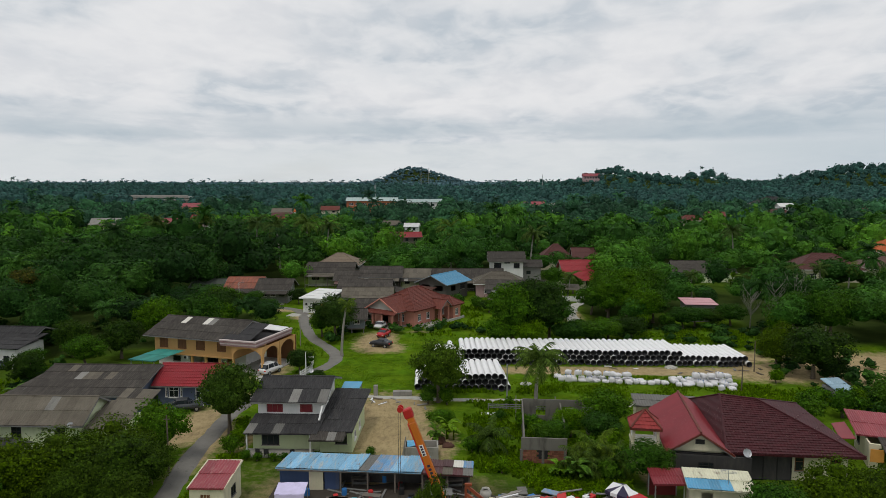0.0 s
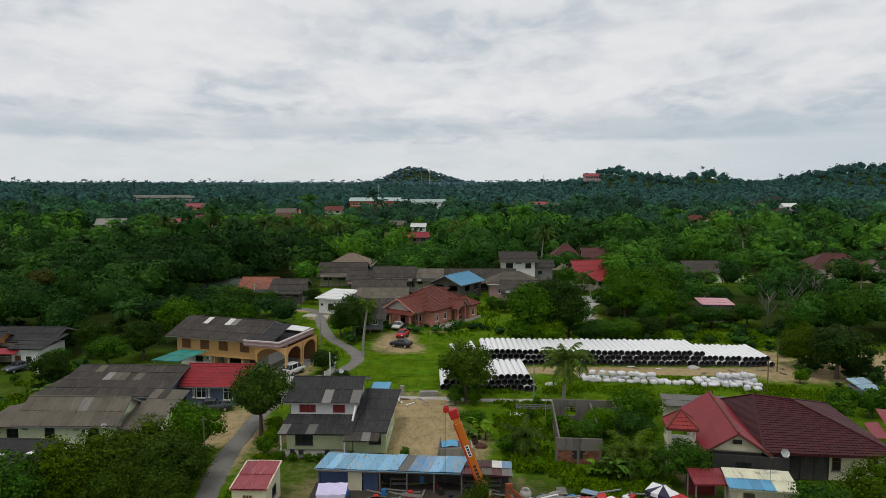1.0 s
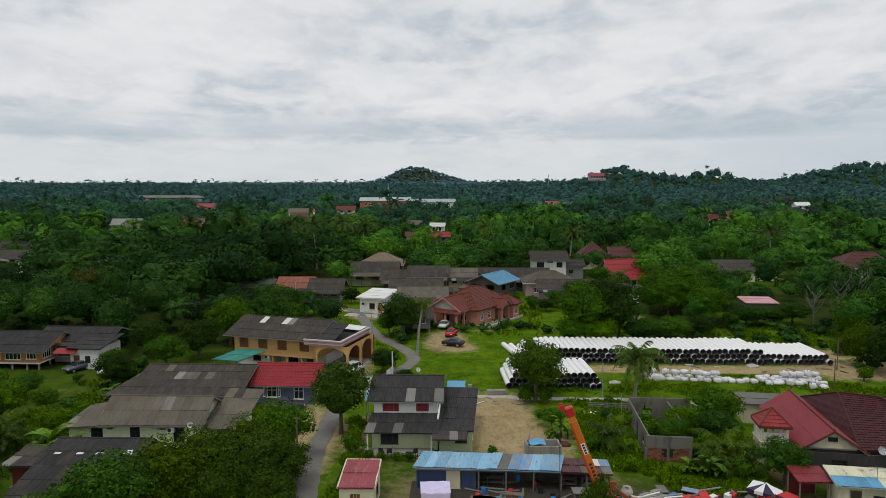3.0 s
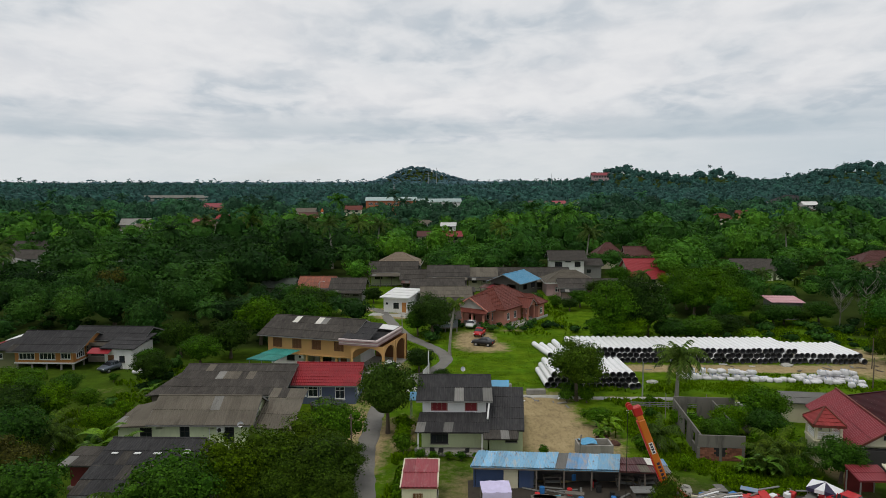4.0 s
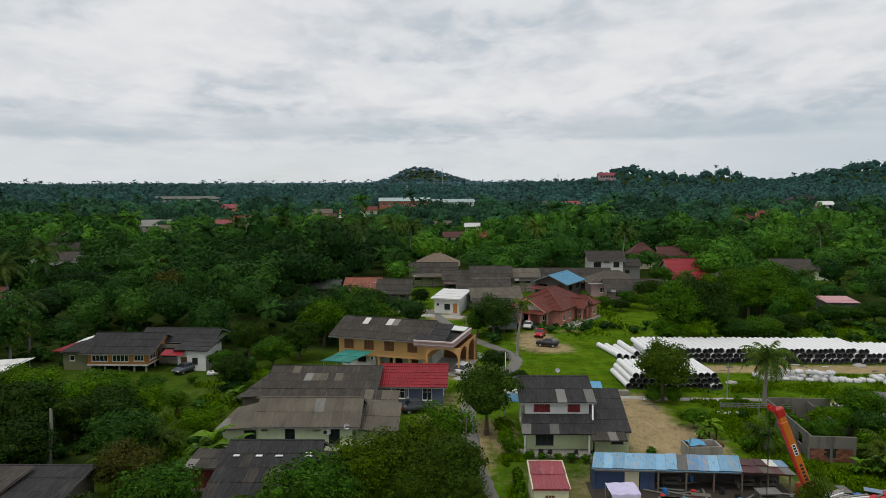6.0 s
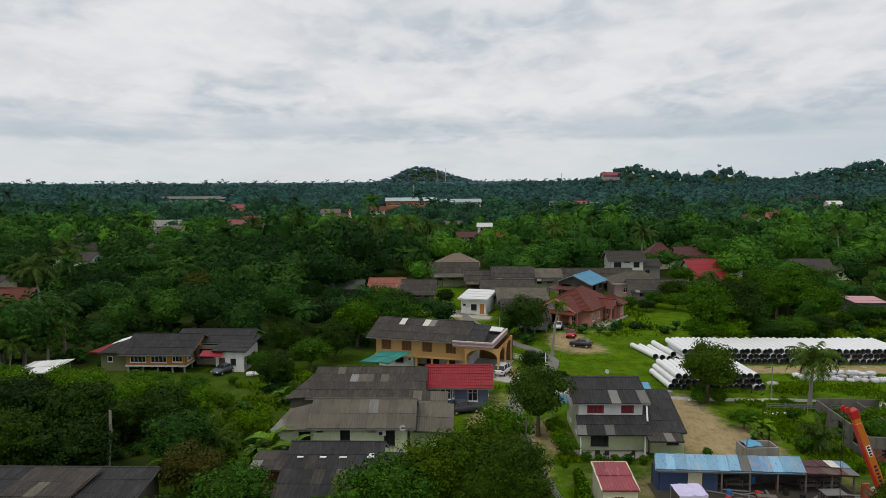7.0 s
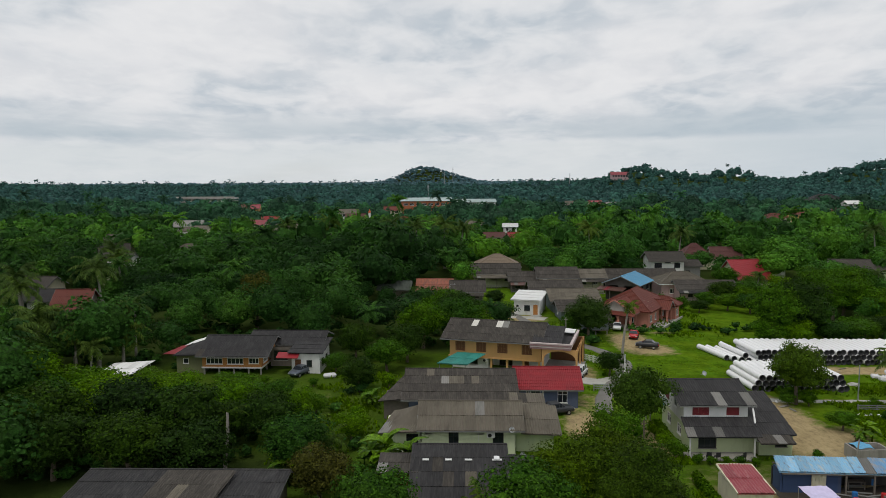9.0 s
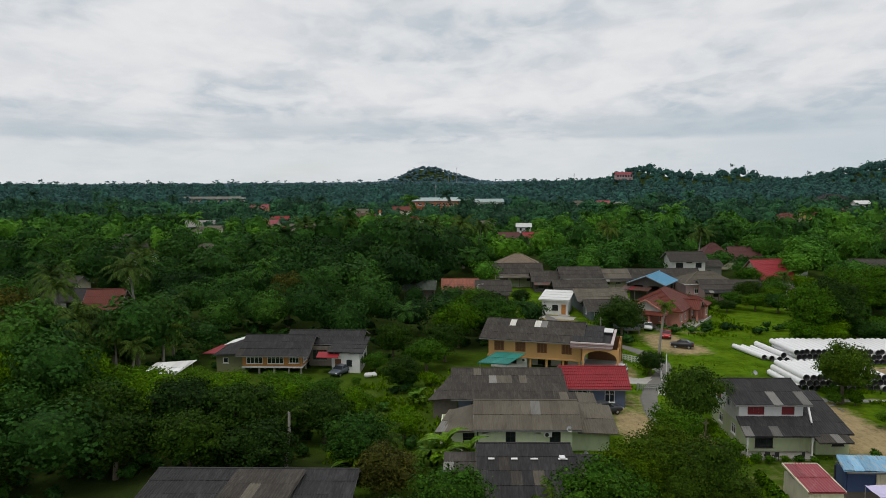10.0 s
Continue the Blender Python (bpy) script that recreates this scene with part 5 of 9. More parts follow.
# ---- house tools ----
def wall_run(parent, a, b, z0, z1, material, holes=(), thick=0.16, name="wall"):
    """One wall from a to b with real openings. A hole is (u0, u1, v0, v1, kind) in metres along and up the wall."""
    a, b = Vector((*a, 0)), Vector((*b, 0))
    length = (b - a).length
    us = sorted({0.0, length, *(h[0] for h in holes), *(h[1] for h in holes)})
    vs = sorted({0.0, z1 - z0, *(min(h[2], z1 - z0) for h in holes), *(min(h[3], z1 - z0) for h in holes)})
    nu, nv = len(us) - 1, len(vs) - 1
    solid = [[not any(h[0] < (us[i] + us[i + 1]) / 2 < h[1] and h[2] < (vs[k] + vs[k + 1]) / 2 < h[3] for h in holes) for k in range(nv)] for i in range(nu)]
    bm = bmesh.new()
    grid = {}

    def corner(i, k, y):
        if (i, k, y) not in grid:
            grid[(i, k, y)] = bm.verts.new((us[i], thick * y, z0 + vs[k]))
        return grid[(i, k, y)]

    full = lambda i, k: 0 <= i < nu and 0 <= k < nv and solid[i][k]
    for i in range(nu):
        for k in range(nv):
            if not solid[i][k]:
                continue
            bm.faces.new([corner(i, k, 0), corner(i + 1, k, 0), corner(i + 1, k + 1, 0), corner(i, k + 1, 0)])
            bm.faces.new([corner(i, k, 1), corner(i, k + 1, 1), corner(i + 1, k + 1, 1), corner(i + 1, k, 1)])
            for di, dk, c in ((-1, 0, ((i, k), (i, k + 1))), (1, 0, ((i + 1, k + 1), (i + 1, k))), (0, -1, ((i + 1, k), (i, k))), (0, 1, ((i, k + 1), (i + 1, k + 1)))):
                if not full(i + di, k + dk):
                    (a0, b0), (a1, b1) = c
                    bm.faces.new([corner(a0, b0, 0), corner(a1, b1, 0), corner(a1, b1, 1), corner(a0, b0, 1)])
    ob = part(name, bm, material, parent)
    ang = math.degrees(math.atan2(b.y - a.y, b.x - a.x))
    ob.matrix_basis = pose(a.x, a.y, 0, 0, 0, ang)
    for u0, u1, v0, v1, kind in holes:
        opening(parent, ob.matrix_basis, u0, u1, z0 + v0, z0 + v1, kind, thick)
    return ob


def opening(parent, m, u0, u1, v0, v1, kind, thick=0.16):
    """Window or door in a wall's hole; kind: frame colour letter and type."""
    if kind == "gap":
        return
    frames = {"w": WHITE, "b": WOOD_BROWN, "r": RED_SHUTTER, "k": IRON, "o": TIMBER_ORANGE, "g": TIMBER_GREY}
    fm = frames[kind[0]]
    t = 0.07
    bm = bmesh.new()
    y0, y1 = -0.03, 0.08
    ring = [[bm.verts.new((u, y, v)) for u, v in ((u0 + d, v0 + d), (u1 - d, v0 + d), (u1 - d, v1 - d), (u0 + d, v1 - d))] for d, y in ((0, y0), (t, y0), (t, y1), (0, y1))]
    for k in range(4):
        for i in range(4):
            bm.faces.new((ring[k][i], ring[k][(i + 1) % 4], ring[(k + 1) % 4][(i + 1) % 4], ring[(k + 1) % 4][i]))
    if kind[1] == "d":
        ob = part("door", bm, fm, parent)
        ob.matrix_basis = m
        part("door_leaf", boxed(u0 + t, 0.02, v0 + t, u1 - t, 0.06, v1 - t), fm, ob)
        part("door_panel", boxed(u0 + t + 0.08, 0.005, v0 + 0.2, u1 - t - 0.08, 0.019, v0 + (v1 - v0) * 0.45), fm, ob)
        k = part("door_handle", boxed(u1 - t - 0.12, -0.03, (v0 + v1) / 2 - 0.06, u1 - t - 0.07, 0.02, (v0 + v1) / 2 + 0.06), STEEL, ob)
        return
    n = max(1, round((u1 - u0) / 0.55))
    ob = part("window", bm, fm, parent)
    for i in range(1, n):
        u = u0 + (u1 - u0) * i / n
        part("mullion", boxed(u - 0.025, 0.0, v0 + t, u + 0.025, 0.06, v1 - t), fm, ob)
    if v1 - v0 > 0.9:
        z = v0 + (v1 - v0) * 0.68
        part("transom", boxed(u0 + t, 0.005, z - 0.025, u1 - t, 0.055, z + 0.025), fm, ob)
    ob.matrix_basis = m
    if kind[1] == "s":
        for i in range(n):
            a, b = u0 + t + (u1 - u0 - 2 * t) * i / n, u0 + t + (u1 - u0 - 2 * t) * (i + 1) / n
            bm = boxed(a + 0.03, 0.015, v0 + t, b - 0.03, 0.045, v1 - t)
            part("shutter", bm, fm, ob)
    else:
        part("pane", boxed(u0 + t, 0.05, v0 + t, u1 - t, 0.062, v1 - t), GLASS, ob)
        part("sill", boxed(u0 - 0.06, -0.1, v0 - 0.07, u1 + 0.06, 0.0, v0), fm if kind[0] == "w" else CONCRETE, ob)


def walls(parent, x0, x1, y0, y1, z0, z1, material, front=(), right=(), back=(), left=()):
    """Four walls round a rectangle, the front towards -y; corners butt."""
    t = 0.16
    wall_run(parent, (x0, y0), (x1, y0), z0, z1, material, front)
    wall_run(parent, (x1, y0 + t), (x1, y1 - t), z0, z1, material, right)
    wall_run(parent, (x1, y1), (x0, y1), z0, z1, material, back)
    wall_run(parent, (x0, y1 - t), (x0, y0 + t), z0, z1, material, left)


def sheet_mesh(name, u, v, waves, lift, material):
    """A corrugated sheet over the parallelogram u, v."""
    u, v = Vector(u), Vector(v)
    n = u.cross(v).normalized()
    if n.z < 0:
        n = -n
    bm = bmesh.new()
    k = waves * 2
    rows = []
    for j, f in enumerate((0.0, 1.04)):
        rows.append([bm.verts.new(u * (i / k * 1.02) + v * f + n * ((lift if i % 2 else 0.0) + (0.035 if j == 0 else 0.0))) for i in range(k + 1)])
    for i in range(k):
        bm.faces.new((rows[0][i], rows[0][i + 1], rows[1][i + 1], rows[1][i]))
    low = [bm.verts.new(p.co - n * 0.035) for p in rows[0]]
    for i in range(k):
        bm.faces.new((low[i], low[i + 1], rows[0][i + 1], rows[0][i]))
    me = bpy.data.meshes.new(name)
    bm.to_mesh(me)
    bm.free()
    me.materials.append(material)
    return me


def sheeted(roof, p, u, v, material, width=0.95, length=2.1, odd=None, jitter=0.02, seed=1, lift=0.045):
    """Lays corrugated sheets over a slope; odd: material of single sheets by column and row."""
    p, u, v = Vector(p), Vector(u), Vector(v)
    nu, nv = max(1, round(u.length / width)), max(1, round(v.length / length))
    me = sheet_mesh("roof_sheet", u / nu, v / nv, max(2, round(u.length / nu / 0.23)), lift, material)
    rs = random.Random(seed)
    n = u.cross(v).normalized()
    n = -n if n.z < 0 else n
    for j in range(nv):
        for i in range(nu):
            ob = new("roof_sheet", me)
            ob.parent = roof
            ob.matrix_basis = Matrix.Translation(p + u * (i / nu) + v * (j / nv) + n * (rs.uniform(0, jitter) + 0.006 * (i % 2) + 0.012 * (j % 2))) @ pose(0, 0, 0, rs.uniform(-0.25, 0.25), rs.uniform(-0.25, 0.25), rs.uniform(-0.3, 0.3))
            if odd and (i, j) in odd:
                ob.material_slots[0].link = "OBJECT"
                ob.material_slots[0].material = odd[(i, j)]


def ribbed(bm, p, u, v, pitch=0.3, lift=0.035):
    """A whole ribbed slope in one mesh, in ragged-ended sheets, for roofs that stay far off."""
    p, u, v = Vector(p), Vector(u), Vector(v)
    n = u.cross(v).normalized()
    n = -n if n.z < 0 else n
    k = max(2, int(u.length / pitch)) * 2
    rows = max(1, round(v.length / 2.0))
    rs = random.Random(int(u.length * 100))
    last = None
    for j in range(rows):
        a = [bm.verts.new(p + u * (i / k) + v * ((j - 0.03) / rows) + n * ((lift if i % 2 else 0) + 0.04 + rs.uniform(0, 0.01))) for i in range(k + 1)]
        b = [bm.verts.new(p + u * (i / k) + v * ((j + 1) / rows) + n * (lift if i % 2 else 0)) for i in range(k + 1)]
        for i in range(k):
            bm.faces.new((a[i], a[i + 1], b[i + 1], b[i]))
            if last:
                bm.faces.new((last[i], last[i + 1], a[i + 1], a[i]))
        last = b


def tiled(bm, e0, e1, r0, r1, course=0.36):
    """Courses of roof tiles between an eave e0-e1 and a ridge r0-r1 (which may be one point)."""
    e0, e1, r0, r1 = (Vector(q) for q in (e0, e1, r0, r1))
    n = (e1 - e0).cross(r0 - e0).normalized()
    n = -n if n.z < 0 else n
    k = max(2, int(((r0 + r1) / 2 - (e0 + e1) / 2).length / course))
    for j in range(k):
        f0, f1 = j / k, (j + 1) / k
        a, b = e0.lerp(r0, f0), e1.lerp(r1, f0)
        c, d = e1.lerp(r1, f1), e0.lerp(r0, f1)
        m = max(1, int((b - a).length / 0.9))
        for i in range(m):
            s0, s1 = i / m, (i + 1) / m
            up_ = n * (0.05 + 0.006 * ((i * 7 + j * 3) % 4))
            q = [a.lerp(b, s0) + up_, a.lerp(b, s1) + up_, d.lerp(c, s1) + n * 0.008, d.lerp(c, s0) + n * 0.008]
            if (q[2] - q[3]).length < 1e-3:
                q = q[:3]
            bm.faces.new([bm.verts.new(t) for t in q])
            bm.faces.new([bm.verts.new(t) for t in (a.lerp(b, s0), a.lerp(b, s1), a.lerp(b, s1) + up_, a.lerp(b, s0) + up_)])


def cap(bm, a, b, r=0.11):
    beam(bm, a, b, r * 2, r * 1.3, 6)


def hip_roof(parent, x0, x1, y0, y1, z, zr, ridge0, ridge1, material, capmat=None, over=0.6, name="roof"):
    """A tiled hip roof; ridge0 and ridge1 are the ridge's ends."""
    x0, x1, y0, y1 = x0 - over, x1 + over, y0 - over, y1 + over
    a, b, c, d = (x0, y0, z), (x1, y0, z), (x1, y1, z), (x0, y1, z)
    r0, r1 = (*ridge0, zr), (*ridge1, zr)
    bm = bmesh.new()
    alongx = abs(ridge1[0] - ridge0[0]) >= abs(ridge1[1] - ridge0[1])
    if alongx:
        for e in ((a, b, r0, r1), (c, d, r1, r0), (b, c, r1, r1), (d, a, r0, r0)):
            tiled(bm, *e)
        hips = ((a, r0), (d, r0), (b, r1), (c, r1), (r0, r1))
    else:
        for e in ((a, b, r0, r0), (b, c, r0, r1), (c, d, r1, r1), (d, a, r1, r0)):
            tiled(bm, *e)
        hips = ((a, r0), (b, r0), (c, r1), (d, r1), (r0, r1))
    roof = part(name, bm, material, parent)
    bm = bmesh.new()
    for p, q in hips:
        if (Vector(p) - Vector(q)).length > 0.1:
            cap(bm, Vector(p) + Vector((0, 0, 0.06)), Vector(q) + Vector((0, 0, 0.06)))
    part("ridge_cap", bm, capmat or material, roof)
    bm = bmesh.new()
    for p, q in ((a, b), (b, c), (c, d), (d, a)):
        beam(bm, Vector(p) - Vector((0, 0, 0.1)), Vector(q) - Vector((0, 0, 0.1)), 0.06, 0.2)
    part("fascia", bm, WHITE if capmat is None else capmat, roof)
    part("soffit", slab([(x0, y0, z - 0.12), (x1, y0, z - 0.12), (x1, y1, z - 0.12), (x0, y1, z - 0.12)], 0.05), CREAM, roof)
    return roof


def gable_roof(parent, x0, x1, y0, y1, ze, zr, material, sheets=False, odd=None, over=0.5, ridge_y=None, seed=1, name="roof", back_ze=None, axis="x", wall=None, size=(0.95, 2.1)):
    """A gable roof with its ridge along x (or y), sheeted piece by piece near the camera."""
    rot = Matrix.Identity(4)
    if axis == "y":
        cx, cy = (x0 + x1) / 2, (y0 + y1) / 2
        rot = Matrix.Translation((cx, cy, 0)) @ pose(0, 0, 0, 0, 0, 90) @ Matrix.Translation((-cx, -cy, 0))
        w, d = x1 - x0, y1 - y0
        x0, x1, y0, y1 = cx - d / 2, cx + d / 2, cy - w / 2, cy + w / 2
    ry = (y0 + y1) / 2 if ridge_y is None else ridge_y
    bz = ze if back_ze is None else back_ze
    k0 = (zr - ze) / max(0.1, ry - y0)
    k1 = (zr - bz) / max(0.1, y1 - ry)
    xa, xb, ya, yb = x0 - over, x1 + over, y0 - over, y1 + over
    za, zb = ze - k0 * over, bz - k1 * over
    base = bmesh.new()
    for pts in (((xa, ya, za), (xb, ya, za), (xb, ry, zr), (xa, ry, zr)), ((xb, yb, zb), (xa, yb, zb), (xa, ry, zr), (xb, ry, zr))):
        poly(base, [(x, y, z - 0.03) for x, y, z in pts])
    roof = part(name, base, material, parent)
    roof.matrix_basis = rot
    if sheets:
        sheeted(roof, (xa, ya, za), (xb - xa, 0, 0), (0, ry - ya, zr - za), material, *size, odd=odd, seed=seed)
        sheeted(roof, (xa, yb, zb), (xb - xa, 0, 0), (0, ry - yb, zr - zb), material, *size, seed=seed + 1)
    else:
        bm = bmesh.new()
        ribbed(bm, (xa, ya, za), (xb - xa, 0, 0), (0, ry - ya, zr - za))
        ribbed(bm, (xb, yb, zb), (xa - xb, 0, 0), (0, ry - yb, zr - zb))
        part("roof_covering", bm, material, roof)
    bm = bmesh.new()
    cap(bm, (xa, ry, zr + 0.05), (xb, ry, zr + 0.05), 0.13)
    part("ridge_cap", bm, material, roof)
    bm = bmesh.new()
    for x in (xa + 0.02, xb - 0.02):
        beam(bm, (x, ya, za - 0.08), (x, ry, zr - 0.08), 0.05, 0.18)
        beam(bm, (x, yb, zb - 0.08), (x, ry, zr - 0.08), 0.05, 0.18)
    beam(bm, (xa, ya + 0.02, za - 0.08), (xb, ya + 0.02, za - 0.08), 0.05, 0.14)
    part("fascia", bm, TIMBER_GREY, roof)
    if wall:
        for i, x in enumerate((x0, x1 - 0.14)):
            bm = bmesh.new()
            for xx in (x, x + 0.14):
                poly(bm, [(xx, y0, ze), (xx, ry, zr - 0.06), (xx, y1, bz)] if xx == x else [(xx, y1, bz), (xx, ry, zr - 0.06), (xx, y0, ze)])
            poly(bm, [(x, y0, ze), (x + 0.14, y0, ze), (x + 0.14, ry, zr - 0.06), (x, ry, zr - 0.06)])
            poly(bm, [(x, y1, bz), (x, ry, zr - 0.06), (x + 0.14, ry, zr - 0.06), (x + 0.14, y1, bz)])
            g = part("gable", bm, wall, parent)
            g.matrix_basis = rot
    return roof


def lean_roof(parent, e0, e1, t0, t1, material, sheets=True, odd=None, seed=1, width=0.95, length=2.1, thick=0.05, name="roof", ragged=0.0):
    """A single slope from eave e0-e1 up to t0-t1."""
    e0, e1, t0, t1 = (Vector(q) for q in (e0, e1, t0, t1))
    roof = part(name, slab([e0 - Vector((0, 0, 0.03)), e1 - Vector((0, 0, 0.03)), t1 - Vector((0, 0, 0.03)), t0 - Vector((0, 0, 0.03))], thick), material, parent)
    if sheets:
        sheeted(roof, e0, e1 - e0, t0 - e0, material, width, length, odd, 0.02 + ragged, seed)
    else:
        bm = bmesh.new()
        ribbed(bm, e0, e1 - e0, t0 - e0)
        part("roof_covering", bm, material, roof)
    return roof


def posts(parent, pts, h, w=0.12, material=None, name="post"):
    for x, y in pts:
        part(name, boxed(x - w / 2, y - w / 2, -0.05, x + w / 2, y + w / 2, h, 0.01), material or TIMBER, parent)


def simple_house(name, label, x, y, yaw, w, d, he, hr, wallmat, roofmat, hip=False, axis="x", front=(), right=(), left=(), z0=0.0, sheets=False, over=0.6, seed=3, z=0.0, ridge=0.45):
    """A plain one-block house; x, y is the middle of its front."""
    h = thing(name, x, y, z, yaw, label, "house")
    walls(h, -w / 2, w / 2, 0, d, z0, he, wallmat, front, right, (), left)
    if hip:
        if w >= d:
            k = min(w * ridge, max(0.3, (w - d) / 2 + 0.2))
            hip_roof(h, -w / 2, w / 2, 0, d, he, hr, (-k, d / 2), (k, d / 2), roofmat, over=over)
        else:
            k = max(0.3, (d - w) / 2)
            hip_roof(h, -w / 2, w / 2, 0, d, he, hr, (0, d / 2 - k), (0, d / 2 + k), roofmat, over=over)
    else:
        gable_roof(h, -w / 2, w / 2, 0, d, he, hr, roofmat, sheets, None, over, seed=seed, axis=axis, wall=wallmat)
    return h


def dish(parent, x, y, z, r=0.45, yaw=30, material=None):
    bm = bmesh.new()
    rings = []
    for k in range(4):
        f = k / 3
        rings.append([bm.verts.new((r * f * math.cos(t * math.pi / 6), r * f * math.sin(t * math.pi / 6), 0.22 * r * f * f)) for t in range(12)])
    for a, b in zip(rings, rings[1:]):
        for t in range(12):
            bm.faces.new((a[t], a[(t + 1) % 12], b[(t + 1) % 12], b[t]))
    bmesh.ops.remove_doubles(bm, verts=bm.verts[:], dist=1e-4)
    ob = part("satellite_dish", bm, material or STEEL, parent)
    ob.matrix_basis = pose(x, y, z, 60, 0, yaw)
    bm = bmesh.new()
    beam(bm, (0, 0, 0), (0, 0, -0.6), 0.05)
    beam(bm, (0, -r * 0.9, 0.1), (0, 0, 0.5), 0.03)
    part("arm", bm, STEEL, ob)
    return ob


def aircon(parent, x, y, z):
    ob = part("air_conditioner", boxed(x - 0.4, y - 0.3, z, x + 0.4, y, z + 0.55, 0.03), WHITE, parent)
    bm = bmesh.new()
    bmesh.ops.create_cone(bm, cap_ends=True, segments=16, radius1=0.2, radius2=0.2, depth=0.03, matrix=pose(x - 0.1, y - 0.31, z + 0.27, 90))
    part("fan_grille", bm, IRON, ob)

HOUSE_GREEN = m_paint("soft_green_paint", (0.56, 0.63, 0.38), 0.75, (0.22, 0.23, 0.15), 0.35)

# ---- two-storey house by the lane ----
def two_storey_house():
    h = thing("two_storey_house", -18.1, 67.4, 0, 0, "two-storey pale green house with dark weathered sheet roofs and red shutters", "house")
    # local origin: middle of the lower front wall
    walls(h, -3.3, 3.4, 0, 9.5, 0, 2.46, HOUSE_GREEN, front=[(0.9, 2.7, 0.6, 1.95, "kw")], left=[(2.0, 3.2, 0.9, 2.0, "ww"), (5.5, 6.7, 0.9, 2.0, "ww")])
    walls(h, -3.3, 3.3, 2.0, 9.5, 2.48, 4.75, WHITE, front=[(0.9, 2.6, 0.88, 2.04, "rs"), (4.4, 5.7, 0.88, 2.04, "rs")], left=[(1.2, 2.4, 0.9, 1.95, "rs"), (4.2, 5.2, 0.9, 1.95, "ww")], right=[(2, 3.2, 1.0, 1.9, "ww")])
    gable_roof(h, -3.4, 3.4, 1.9, 10.2, 4.72, 5.95, ROOF_DARK, True, {(4, 0): ROOF_LIGHT, (7, 0): ROOF_LIGHT}, 0.55, 6.2, 5, wall=WHITE)
    lean_roof(h, (-3.9, -1.3, 2.22), (3.5, -1.3, 2.22), (-3.6, 2.0, 3.14), (3.5, 2.0, 3.14), ROOF_DARK, True, {(0, 0): ROOF_LIGHT, (3, 0): ROOF_LIGHT}, 7, 0.9, 1.7)
    lean_roof(h, (2.9, -0.6, 2.3), (7.0, -0.9, 2.3), (3.6, 8.6, 3.9), (7.6, 8.6, 3.9), ROOF_DARK, True, None, 9, 0.95, 2.2, name="side_roof")
    lean_roof(h, (2.9, -2.3, 1.95), (6.3, -2.3, 1.95), (2.9, -0.5, 2.32), (6.5, -0.5, 2.32), ROOF_GREY, True, {(2, 0): ROOF_LIGHT}, 10, 0.85, 1.9, name="front_lean_roof")
    walls(h, 3.56, 6.9, -0.3, 8.2, 0, 2.25, HOUSE_GREEN, front=[(1.6, 2.8, 0.9, 1.8, "kw")], right=[(1, 2.2, 0.8, 1.7, "ww"), (4, 5.2, 0.8, 1.7, "ww")])
    bm = bmesh.new()
    poly(bm, [(6.9, -0.3, 2.25), (6.9, 8.2, 2.25), (6.9, 8.2, 3.72), (6.9, -0.3, 2.42)])
    part("gable", bm, HOUSE_GREEN, h)
    bm = bmesh.new()
    beam(bm, (3.62, 1.7, 4.45), (3.4, 0.4, 3.05), 0.16, 0.2)
    part("white_gutter", bm, WHITE, h, "white rain gutter between the roofs")
    part("terrace", boxed(-4.0, -1.9, 0.0, 3.0, -0.02, 0.22, 0.03), CONCRETE, h)
    posts(h, [(-3.6, -1.1), (2.8, -1.1)], 2.18, 0.14, WHITE)
    aircon(h, 3.4, -0.6, 1.6)
    dish(h, 0.9, 8.2, 6.05, 0.28, 20)
    part("blue_canopy", slab([(4.1, 9.2, 3.75), (6.2, 9.2, 3.75), (6.3, 11.0, 4.0), (4.2, 11.0, 4.0)], 0.06), ROOF_BLUE_NEW, h, "blue sheet canopy behind the house")
    posts(h, [(4.2, 10.8), (6.2, 10.8)], 3.9, 0.1, STEEL, "canopy_post")
    part("back_canopy", slab([(-5.2, 8.0, 2.5), (-3.4, 8.0, 2.5), (-3.4, 10.2, 2.8), (-5.2, 10.2, 2.8)], 0.05), ROOF_BLUE_NEW, h, "small blue lean-to roof")
    posts(h, [(-5.0, 8.2), (-5.0, 10.0)], 2.55, 0.1, STEEL, "canopy_post")
    return h


two_storey_house()


